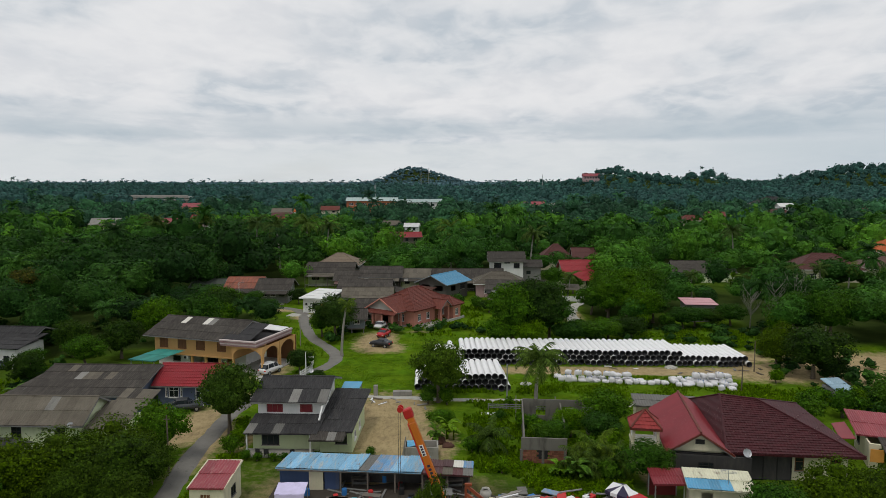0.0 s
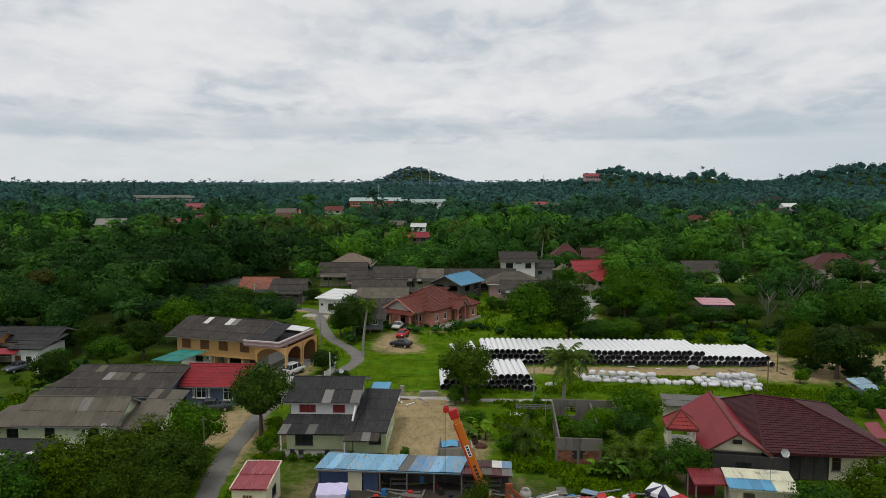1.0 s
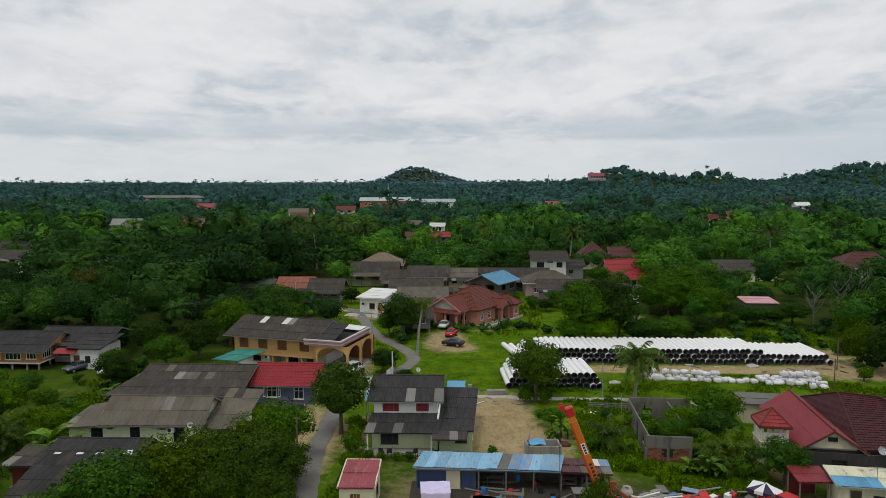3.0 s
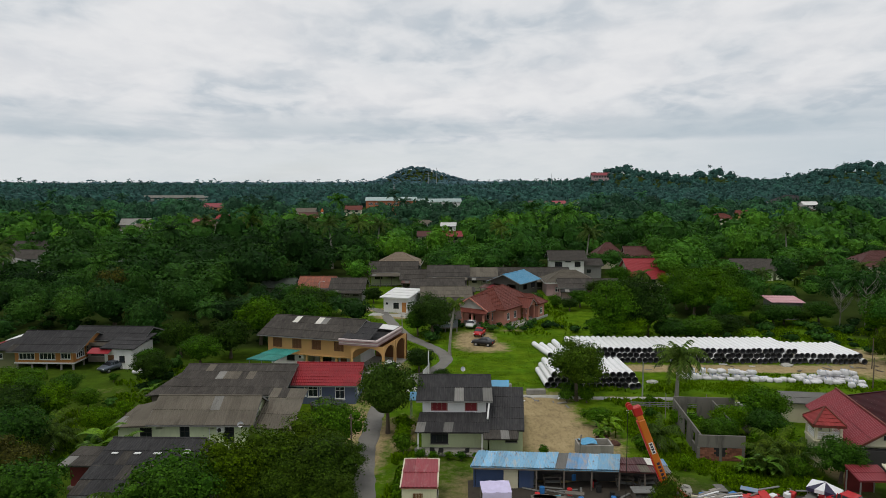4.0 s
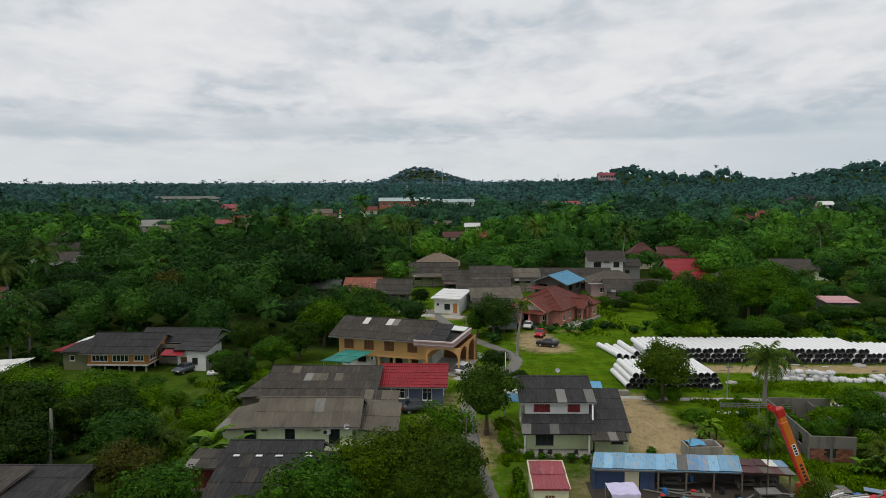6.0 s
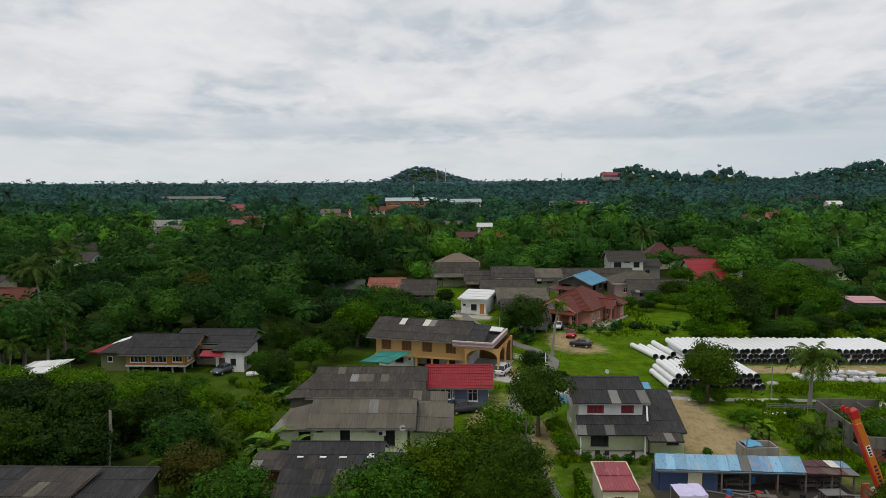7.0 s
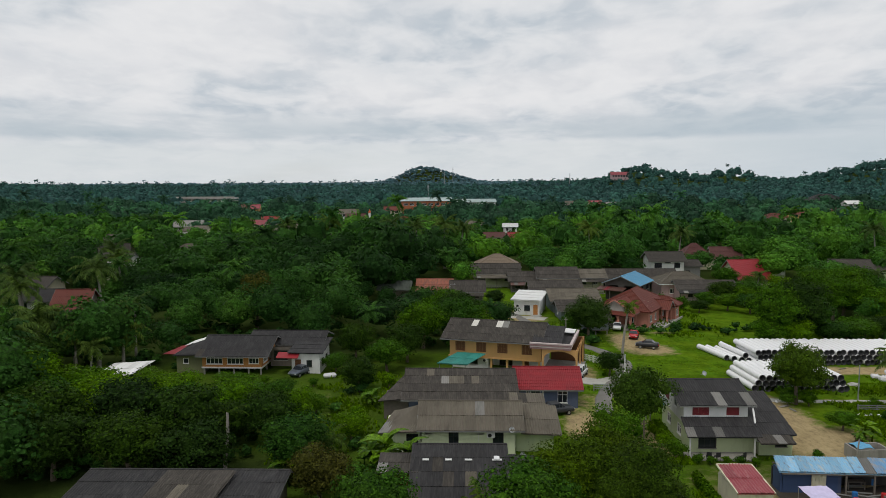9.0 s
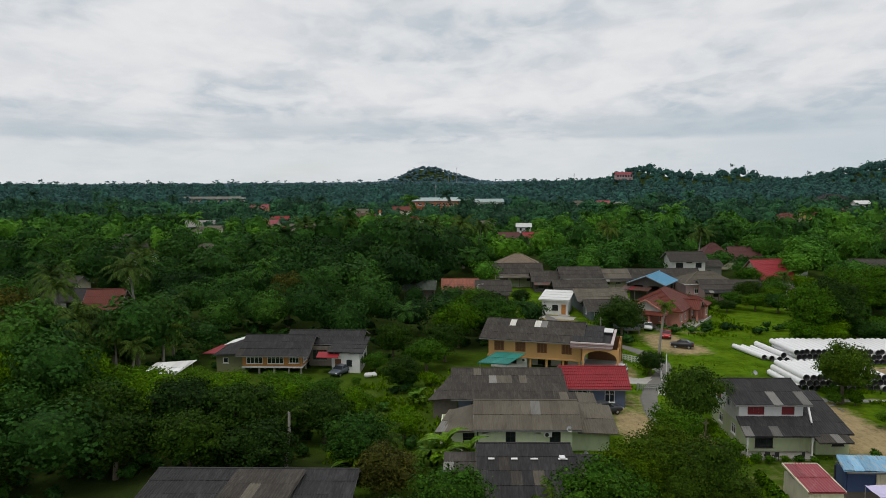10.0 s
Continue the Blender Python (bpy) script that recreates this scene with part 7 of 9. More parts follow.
# ---- red-roofed compound ----
def compound():
    h = thing("red_metal_roofed_hall", 21.5, 61.4, 0, -8, "cream annexe with a glossy red steel gable roof", "house")
    walls(h, -2.3, 2.3, 0.8, 11.5, 0, 2.75, CREAM, left=[(1.0, 2.0, 1, 2, "kw"), (4, 5, 1, 2, "kw"), (7, 8, 1, 2, "kw")])
    gable_roof(h, -2.6, 2.6, 0.2, 12.0, 2.8, 4.55, ROOF_MAROON, True, None, 0.4, seed=71, axis="y", wall=CREAM)
    bm = bmesh.new()
    beam(bm, (-2.95, -0.2, 2.62), (0, -0.2, 4.5), 0.12, 0.16)
    beam(bm, (2.95, -0.2, 2.62), (0, -0.2, 4.5), 0.12, 0.16)
    beam(bm, (0, -0.2, 4.66), (0, 12.4, 4.66), 0.2, 0.12)
    part("verge_trim", bm, TILE_TERRA, h, "salmon coloured verge boards")
    part("gable_vent", boxed(-0.4, 0.1, 3.45, 0.4, 0.2, 3.85), IRON, h)
    walls(h, -2.2, 4.4, -0.2, 0.6, 0, 2.5, DARKWALL, front=[(2.0, 3.4, 0.8, 1.9, "kw")])
    # stair turret with a tiled cap
    t = thing("balcony_turret", 17.3, 64.6, 0, -8, "cream balcony turret with a red tiled pyramid roof", "turret")
    posts(t, [(-1.1, -1.1), (1.1, -1.1), (-1.1, 1.1), (1.1, 1.1)], 4.15, 0.24, CREAM, "pillar")
    part("balcony_floor", boxed(-1.3, -1.3, 2.5, 1.3, 1.3, 2.68), CREAM, t)
    part("lower_wall", boxed(-1.15, -1.15, 0, 1.15, 1.15, 2.5), CREAM, t)
    for a, b in (((-1.1, -1.1), (1.1, -1.1)), ((-1.1, -1.1), (-1.1, 1.1)), ((1.1, -1.1), (1.1, 1.1))):
        bm = bmesh.new()
        for z in (2.85, 3.05, 3.25, 3.45):
            beam(bm, (*a, z), (*b, z), 0.06, 0.1)
        part("railing", bm, WHITE, t)
    hip_roof(t, -1.2, 1.2, -1.2, 1.2, 4.2, 5.55, (-0.05, 0), (0.05, 0), TILE_RED, TILE_TERRA, 0.24)
    # great hip-roofed house
    g = thing("maroon_tiled_house", 24.4, 61.6, 0, -4, "large house with a dark maroon tiled hip roof", "house")
    walls(g, 0.6, 10.4, 0.6, 14.0, 0, 2.7, CREAM, front=[(5.2, 6.0, 0.9, 2.2, "bw"), (8.3, 9.2, 0.9, 2.2, "bw")], right=[(2, 3, 1, 2, "bw"), (6, 7, 1, 2, "bw")])
    hip_roof(g, 0.2, 10.8, 0.4, 14.2, 2.75, 5.6, (1.2, 8.0), (4.4, 6.8), TILE_DARK, TILE_DARK, 0.7)
    screen = part("dark_screen", boxed(0.5, 0.42, 0.05, 5.5, 0.5, 2.62, 0.01), DARKWALL, g, "black netting screen under the eaves")
    for k in range(5):
        part("screen_post", boxed(0.5 + 1.22 * k, 0.36, 0.0, 0.58 + 1.22 * k, 0.42, 2.62), IRON, screen)
    dish(g, 1.1, -0.8, 2.95, 0.4, 10, STEEL)
    w = thing("pale_roofed_shed", 22.0, 75.6, 0, -8, "low shed with a pale sheet roof behind the house", "shed")
    walls(w, -2.6, 4.0, 0, 3.0, 0, 2.2, CREAM)
    lean_roof(w, (-2.9, -0.3, 2.3), (4.3, -0.3, 2.3), (-2.9, 3.3, 2.6), (4.3, 3.3, 2.6), ROOF_LIGHT, False)


compound()


def front_sheds():
    h = thing("red_shed", 17.3, 56.2, 0, 0, "small open shed with a red sheet roof", "shed")
    lean_roof(h, (-1.4, -0.1, 2.0), (1.45, -0.1, 2.0), (-1.3, 2.4, 2.35), (1.3, 2.4, 2.35), ROOF_MAROON, True, None, 81, 0.9, 1.4)
    posts(h, [(-1.2, 0.1), (1.2, 0.1), (-1.2, 2.2), (1.2, 2.2)], 2.0, 0.1, STEEL)
    wall_run(h, (-1.2, 2.3), (1.2, 2.3), 0, 2.1, m_plain("red_sheet_wall", (0.16, 0.02, 0.02), 0.6))
    g = thing("cream_shed", 18.3, 55.0, 0, -12, "long shed with a rust-flecked cream and blue sheet roof", "shed")
    odd = {(1, 0): ROOF_BLUE_NEW, (2, 0): ROOF_BLUE_NEW, (0, 0): ROOF_BLUE_NEW, (3, 0): ROOF_BLUE_NEW}
    lean_roof(g, (0.0, -0.3, 2.35), (5.3, -0.3, 2.5), (-0.2, 2.9, 2.75), (5.2, 2.9, 2.8), ROOF_CREAM, True, odd, 83, 0.85, 1.6)
    walls(g, 0.2, 5.1, 0, 2.7, 0, 2.35, CREAM, front=[(0.9, 1.8, 0.02, 2.0, "gap"), (2.6, 3.4, 0.9, 1.7, "kw")])
    bm = bmesh.new()
    beam(bm, (3.2, 0.6, 2.4), (3.2, 0.6, 3.9), 0.04)
    for k in range(4):
        beam(bm, (2.6, 0.6, 3.55 + 0.1 * k), (3.9 - 0.1 * k, 0.6, 3.6 + 0.1 * k), 0.025)
    part("aerial", bm, STEEL, g)
    n = thing("neighbour_house", 38.0, 64.8, 0, -18, "house with red, blue and grey sheet roofs", "house")
    walls(n, 0.6, 9.0, 0.2, 6.0, 0, 2.4, CREAM, front=[(0.8, 1.8, 0.1, 2.0, "gap"), (3, 4.2, 0.8, 1.9, "ww")], left=[(1, 2, 1, 2, "kw")])
    lean_roof(n, (-0.2, 1.6, 2.7), (5.0, 1.6, 2.6), (-0.4, 6.6, 3.6), (5.0, 6.6, 3.6), ROOF_PINK, True, None, 85, name="red_roof")
    lean_roof(n, (5.0, 2.6, 2.8), (10.0, 2.6, 2.8), (5.0, 6.6, 3.5), (10.0, 6.6, 3.5), ROOF_BLUE_NEW, True, None, 86, name="blue_roof")
    lean_roof(n, (1.6, -1.6, 2.15), (9.0, -1.6, 2.15), (1.6, 1.7, 2.65), (9.0, 2.6, 2.75), ROOF_GREY, True, None, 87, name="grey_roof")
    part("orange_screen", boxed(0.55, -0.6, 0.9, 1.7, -0.52, 2.15, 0.02), TARP_ORANGE, n, "orange cloth screen")
    part("side_canopy", slab([(-1.6, 1.4, 2.2), (-0.3, 1.2, 2.4), (-0.6, 5.0, 2.8), (-1.8, 5.0, 2.5)], 0.06), ROOF_MAROON, n)
    posts(n, [(-1.4, 1.6), (-1.6, 4.8)], 2.2, 0.1, STEEL)
    b = thing("blue_roofed_hut", 47.4, 85.0, 0, 10, "small hut with a pale blue sheet roof", "hut")
    walls(b, -1.1, 1.1, 0, 2.6, 0, 1.5, TIMBER_GREY)
    lean_roof(b, (-1.3, -0.4, 1.5), (1.3, -0.4, 1.5), (-1.1, 3.0, 2.1), (1.5, 3.0, 2.1), m_metal_roof("pale_blue_roof", (0.26, 0.38, 0.46), (0.4, 0.35, 0.3), 0.4), True, None, 88)


front_sheds()


RAW_CONCRETE = m_paint("mouldy_concrete", (0.15, 0.142, 0.12), 0.92, (0.035, 0.036, 0.028), 0.85, 0.5)


def ruin():
    h = thing("unfinished_house", 5.6, 65.0, 0, -4, "roofless unfinished house of bare concrete and brick, overgrown", "ruin")
    wall_run(h, (0, 0), (4.4, 0), 1.35, 2.55, RAW_CONCRETE, thick=0.2)
    for x in (0.0, 2.1, 4.2):
        part("column", boxed(x - 0.12, -0.04, 0, x + 0.14, 0.2, 1.34), RAW_CONCRETE, h)
    wall_run(h, (0.2, 11.4), (0.2, 0.24), 0, 2.55, RAW_CONCRETE, [(1.2, 2.6, 0.9, 2.0, "gap"), (5.0, 6.2, 0.02, 2.1, "gap"), (8.2, 9.4, 0.9, 2.0, "gap")])
    wall_run(h, (0.3, 11.4), (7.0, 11.4), 0, 2.75, RAW_CONCRETE, [(1.5, 2.6, 0.9, 2.0, "gap"), (4.6, 5.8, 0.9, 2.0, "gap")])
    wall_run(h, (4.4, 11.2), (4.4, 5.0), 0, 2.5, RAW_CONCRETE, [(1, 2.2, 0.02, 2.1, "gap")])
    wall_run(h, (7.2, 11.3), (7.2, 6.6), 0, 2.3, RAW_CONCRETE)
    # solid dark panel that fills the window hole
    part("window_hole_panel", boxed(1.5, 0.06, 0.4, 2.6, 0.14, 1.3), IRON, h)
    return h


RUIN = ruin()


# ---- houses of the middle distance ----
# boards darkened to carry the shade under the deep eaves
DARK_BOARDS = m_plain("dark_boards", (0.075, 0.070, 0.062), 0.88, 0, 0.4, 2.5, 0.4)
BOARD_BLUE = m_plain("faded_blue_boards", (0.16, 0.19, 0.21), 0.85, 0, 0.3, 3, 0.3)


def village_house(name, label, x, y, w, d, he, hr, wallmat, roofmat, lean=2.0, lean_mat=None, span=(0.0, 1.0), yaw=0, front=(), right=(), left=(), over=0.9, seed=3, side=None):
    """A timber house with deep eaves and a verandah roof on posts along its front; side names a lean-to wing ("l" or "r")."""
    h = simple_house(name, label, x, y, yaw, w, d, he, hr, wallmat, roofmat, False, "x", front, right, left, 0.0, True, over, seed)
    a, b = -w / 2 - 0.3 + span[0] * (w + 0.6), -w / 2 - 0.3 + span[1] * (w + 0.6)
    k = (hr - he) / (d / 2)
    ze = he - over * k - 0.12
    lean_roof(h, (a, -over - lean + 0.4, ze - 0.62), (b, -over - lean + 0.2, ze - 0.66), (a, -over + 0.5, ze), (b, -over + 0.5, ze), lean_mat or roofmat, True, {(1, 0): ROOF_LIGHT, (3, 1): ROOF_OLD}, seed + 50, 0.95, 1.5, name="verandah_roof", ragged=0.08)
    n = max(2, int((b - a) / 2.6))
    posts(h, [(a + 0.2 + (b - a - 0.4) * i / n, -over - lean + 0.55) for i in range(n + 1)], ze - 0.66, 0.13, TIMBER)
    bm = bmesh.new()
    for z in (0.45, 0.85):
        beam(bm, (a + 0.2, -over - lean + 0.6, z), (a + (b - a) * 0.6, -over - lean + 0.6, z), 0.05, 0.07)
    for i in range(9):
        xx = a + 0.3 + (b - a) * 0.58 * i / 8
        beam(bm, (xx, -over - lean + 0.6, 0.1), (xx, -over - lean + 0.6, 0.85), 0.04)
    part("railing", bm, TIMBER_GREY, h)
    part("step", boxed(b - 1.6, -over - lean - 0.2, 0, b - 0.6, -over - lean + 0.5, 0.2, 0.02), CONCRETE, h)
    if side:
        sg = -1 if side == "l" else 1
        x0, x1 = sorted((sg * (w / 2 + 0.1), sg * (w / 2 + 3.0)))
        walls(h, x0, x1, 0.6, d - 1.0, 0, he - 1.1, DARK_BOARDS, front=[(0.8, 1.8, 0.5, 1.3, "kw")])
        hi, lo = he - 0.35, he - 1.05
        lean_roof(h, (x0 - 0.3, 0.0, hi if sg > 0 else lo), (x0 - 0.3, d - 0.4, hi if sg > 0 else lo), (x1 + 0.3, 0.0, lo if sg > 0 else hi), (x1 + 0.3, d - 0.4, lo if sg > 0 else hi), lean_mat or roofmat, False, name="wing_roof")
    return h


def middle_houses():
    simple_house("tan_roofed_house", "two-storey house with a tan shingle hip roof", -34.6, 186.0, 0, 11.5, 10.0, 4.7, 7.6, TIMBER_GREY, ROOF_TAN, True, front=[(1, 3, 2.6, 3.9, "ww"), (4.5, 6.5, 2.6, 3.9, "kw"), (8, 10, 2.6, 3.9, "ww"), (2, 4, 0.1, 2.0, "gap"), (7, 9, 0.1, 2.0, "gap")])
    v_ = village_house("verandah_house", "raised grey timber house with a wide sheet roof and verandah", -35.4, 179.4, 11.6, 6.5, 4.1, 5.9, GREENISH, ROOF_GREY, 3.0, ROOF_OLD, front=[(1, 3, 1.6, 3.0, "kw"), (4.5, 6.5, 1.6, 3.0, "gap"), (8, 10, 1.6, 3.0, "kw")], right=[(1, 2, 1.6, 2.8, "kw"), (3.5, 4.6, 1.6, 2.8, "kw")], seed=101)
    part("blue_awning", slab([(5.9, -0.6, 3.0), (7.6, -0.4, 2.5), (7.6, 3.4, 2.6), (5.9, 3.4, 3.1)], 0.05), PLASTIC_BLUE, v_, "faded blue plastic awning")
    village_house("timber_board_house", "grey timber board house with a dark sheet roof", -43.2, 153.0, 6.6, 6.6, 3.5, 5.1, TIMBER_GREY, ROOF_GREY, 1.4, ROOF_GREY, front=[(0.6, 1.9, 1.5, 2.8, "ww"), (2.6, 3.9, 1.5, 2.8, "ww"), (4.6, 5.9, 1.5, 2.8, "kw")], right=[(1, 2, 1.4, 2.6, "kw")], seed=103)
    village_house("rusty_roofed_house", "house with a rusty orange-red sheet roof", -50.8, 155.0, 7.0, 7.0, 3.5, 5.2, DARK_BOARDS, m_metal_roof("rust_orange_roof", (0.26, 0.075, 0.04), (0.12, 0.05, 0.03), 0.85, lo=0.42, hi=0.62), 1.6, ROOF_GREY, front=[(1, 2, 1, 2, "kw")], seed=121)
    simple_house("green_grey_shed", "low shed with a dull green-grey roof", -60.5, 158.0, 0, 7.0, 6.0, 3.0, 4.4, TIMBER, m_fibre("green_grey_roof", (0.10, 0.12, 0.10)))
    village_house("grey_terrace_house", "two-storey house with a weathered grey sheet roof", -20.6, 168.6, 9.0, 8.0, 4.3, 6.1, DARK_BOARDS, ROOF_GREY, 1.5, ROOF_OLD, front=[(0.8, 2.2, 2.3, 3.3, "kw"), (3.4, 5.0, 2.3, 3.3, "ww"), (6.4, 7.8, 2.3, 3.3, "ww"), (6.4, 7.4, 0.1, 2.1, "wd")], seed=105)
    village_house("narrow_terrace_house", "pale two-storey house with a grey sheet roof", -12.2, 169.6, 6.4, 8.0, 4.0, 5.4, CREAM, ROOF_OLD, 1.2, ROOF_GREY, front=[(0.8, 2.0, 2.1, 3.1, "kw"), (3.4, 4.8, 2.1, 3.1, "ww")], seed=107)
    village_house("low_grey_house", "low house with a broad weathered sheet roof", -22.8, 155.6, 11.0, 8.0, 3.0, 4.6, DARK_BOARDS, ROOF_GREY, 2.2, ROOF_GREY, front=[(1, 2.2, 0.8, 2.0, "kw"), (5, 6.2, 0.8, 2.0, "kw")], side="r", seed=109)
    village_house("old_wooden_house", "old wooden house with a patched grey roof", -20.4, 143.4, 9.4, 8.2, 2.9, 4.5, BOARD_BLUE, ROOF_OLD, 1.8, ROOF_GREY, (0.0, 0.8), 4, front=[(0.8, 1.8, 0.9, 2.1, "ww"), (3.2, 4.2, 0.02, 2.1, "wd"), (5.6, 6.8, 0.9, 2.1, "kw")], seed=111)
    village_house("lean_to_house", "small wooden house with a low grey roof", -21.4, 134.6, 6.6, 6.0, 2.5, 3.7, BOARD_BLUE, ROOF_GREY, 1.4, ROOF_GREY, (0.35, 1.0), 4, front=[(0.8, 1.8, 0.7, 1.9, "ww"), (3.0, 3.9, 0.02, 2.0, "wd")], left=[(2, 3, 0.8, 1.9, "ww")], seed=113)
    village_house("long_roofed_house", "grey house under a long sheet roof", -29.0, 170.8, 6.0, 7.0, 3.2, 4.8, DARK_BOARDS, ROOF_GREY, 1.6, ROOF_RUST, front=[(1, 2.2, 0.9, 2.0, "kw")], seed=115)
    bl = simple_house("blue_roofed_house", "house with a bright blue sheet gable roof", -7.2, 158.6, -32, 7.6, 9.4, 4.1, 5.7, DARK_BOARDS, ROOF_BLUE_NEW, axis="y", front=[(0.8, 3.0, 2.2, 3.4, "gap"), (4.4, 6.8, 2.2, 3.4, "gap")], right=[(2, 4, 2.0, 3.2, "gap"), (6, 8, 2.0, 3.2, "kw")], over=0.8)
    lean_roof(bl, (-5.4, -2.6, 2.5), (1.2, -2.8, 2.5), (-5.2, -0.1, 3.0), (1.2, -0.1, 3.0), ROOF_RUST, True, {(2, 0): ROOF_MAROON}, 131, name="maroon_lean_to")
    posts(bl, [(-5.1, -2.4), (-2.0, -2.5), (0.9, -2.5)], 2.45, 0.13, TIMBER)
    village_house("long_grey_house", "long grey-roofed house behind the blue roof", 1.0, 172.0, 17.0, 7.0, 3.4, 5.2, DARK_BOARDS, ROOF_GREY, 1.6, ROOF_OLD, front=[(2, 3.2, 1, 2, "kw"), (12, 13.2, 1, 2, "kw")], seed=117)
    simple_house("grey_hip_house", "house with a low grey hip roof", 8.8, 162.0, 0, 11.5, 8.5, 3.3, 5.7, PINKWALL, ROOF_OLD, True, front=[(2, 3.2, 1, 2.2, "ww")])
    village_house("pink_walled_house", "pink-walled house with a grey sheet roof", 12.2, 157.0, 12.8, 7.0, 3.0, 4.4, PINKWALL, ROOF_GREY, 1.2, ROOF_DARK, (0.0, 0.45), -2, front=[(2.0, 3.2, 0.9, 2.1, "kw"), (8.8, 10.2, 0.9, 2.2, "kw"), (6.6, 7.5, 0.02, 2.1, "bd")], right=[(2, 3, 1, 2, "kw")], over=0.7, seed=119)
    hut = simple_house("board_hut", "blue-grey board hut on short stilts beside the lane", -20.2, 122.0, 6, 4.6, 4.4, 3.0, 4.1, BOARD_BLUE, ROOF_GREY, front=[(0.6, 1.5, 0.8, 1.8, "kw"), (2.8, 3.7, 0.8, 1.8, "ww")], z0=0.9)
    part("floor", boxed(-2.3, -0.1, 0.72, 2.3, 4.4, 0.9), TIMBER, hut)
    posts(hut, [(x, y) for x in (-2.1, 0, 2.1) for y in (0.2, 4.1)], 0.74, 0.18, CONCRETE, "stilt")
    c = thing("long_carport", 23.0, 158.0, 0, -4, "carport with a pale roof and dark screens", "carport")
    lean_roof(c, (-3.8, -0.5, 2.7), (4.2, -0.5, 2.6), (-3.8, 5.5, 3.2), (4.2, 5.5, 3.1), ROOF_OLD, False)
    posts(c, [(-3.5, 0), (0, 0), (3.8, 0), (-3.5, 5), (0, 5), (3.8, 5)], 2.65, 0.16, WHITE)
    part("low_wall", boxed(-0.4, -1.0, 0, 5.6, -0.85, 1.2, 0.02), WHITE, c)
    simple_house("white_two_storey_house", "white two-storey house with a grey sheet roof", 12.0, 187.6, 0, 9.0, 8.0, 6.1, 8.0, WHITE, ROOF_GREY, front=[(1, 3, 3.9, 5.3, "kw"), (3.8, 5.4, 5.2, 5.7, "kw"), (6.4, 8.0, 3.9, 5.3, "kw"), (2, 3.2, 1.0, 2.2, "kw"), (5.5, 6.5, 0.1, 2.2, "bd")], over=0.8)
    simple_house("white_annexe", "low grey-roofed annexe of the white house", 19.0, 189.0, 0, 5.0, 7.0, 4.4, 5.6, TIMBER_GREY, ROOF_GREY, front=[(1, 2.2, 2, 3, "kw")])
    simple_house("red_gabled_house", "house with a steep bright red sheet roof", 30.8, 175.6, 10, 8.4, 9.6, 3.0, 7.0, CREAM, ROOF_RED, front=[(1.2, 2.4, 0.9, 2.1, "kw"), (5, 6.2, 0.9, 2.1, "kw")], over=0.9)
    simple_house("grey_annexe", "small annexe with a grey sheet roof", 37.5, 180.0, 0, 6.0, 6.0, 5.2, 6.4, WHITE, ROOF_OLD, front=[(1, 2, 3, 4, "kw")])
    simple_house("brown_hip_house", "house with brown tiled hip roofs", 29.5, 214.0, 0, 10.0, 9.0, 3.4, 7.9, CREAM, TILE_BROWN, True)
    simple_house("brown_wing_house", "low wing with a brown tiled roof", 39.5, 216.0, 0, 9.0, 7.0, 3.2, 6.6, CREAM, TILE_BROWN)
    simple_house("pale_green_bungalow", "pale green bungalow with a grey sheet roof", 63.0, 188.0, -6, 10.0, 8.0, 3.2, 5.6, LIME, ROOF_GREY, front=[(1, 2.2, 0.9, 2.2, "ww"), (6, 7.4, 0.9, 2.2, "kw")], left=[(2, 3.2, 0.9, 2.2, "kw")])
    simple_house("green_annexe", "pale annexe beside the green bungalow", 72.0, 189.0, -6, 5.0, 6.0, 3.0, 4.0, LIME, ROOF_GREY, front=[(1, 2, 1, 2, "kw")])
    simple_house("rust_shack", "small shack with a rusty roof", 52.5, 184.0, 0, 4.6, 5.0, 2.8, 4.0, TIMBER, ROOF_RUST)
    p = thing("pink_slab_roof", 46.6, 134.0, 0, -4, "low building with a faded pink flat sheet roof", "shed")
    walls(p, -2.8, 2.8, 0, 5.0, 0, 3.4, TIMBER_GREY)
    lean_roof(p, (-3.2, -0.5, 3.5), (3.2, -0.5, 3.5), (-3.2, 5.5, 3.9), (3.2, 5.5, 3.9), m_metal_roof("faded_pink_roof", (0.50, 0.26, 0.28), (0.4, 0.3, 0.3), 0.3), False)
    simple_house("brown_villa", "large villa with a brown tiled hip roof", 101.0, 190.0, -6, 17.0, 12.0, 3.4, 7.4, CREAM, TILE_BROWN, True, front=[(3, 5, 0.8, 2.3, "ww"), (8, 9.2, 0.1, 2.3, "bd"), (12, 14, 0.8, 2.3, "ww")])
    simple_house("dark_villa", "villa with a dark brown hip roof", 121.0, 192.0, -6, 15.0, 12.0, 3.4, 7.6, CREAM, ROOF_RUST, True)
    simple_house("orange_roofed_villa", "villa with a bright orange tiled roof", 131.0, 210.0, 0, 10.0, 10.0, 6.5, 9.8, CREAM, TILE_ORANGE, True)
    simple_house("red_roofed_cottage", "house with a red sheet roof among palms", -116.5, 121.0, 8, 6.0, 7.0, 5.4, 8.2, TIMBER, TILE_TERRA, axis="x")
    for nm, lab, x, y, w, top, rm, wm in FAR_HOUSES:
        z = float(height(x, y))
        ze = top - z - w * 0.2
        simple_house(nm, lab, x, y, rnd.uniform(-12, 12), w, w * 0.75, ze, top - z, wm, rm, rnd.random() < 0.4, front=[(w * 0.2, w * 0.35, ze - 1.9, ze - 0.7, "kw"), (w * 0.62, w * 0.8, ze - 1.9, ze - 0.7, "kw")], z=z)
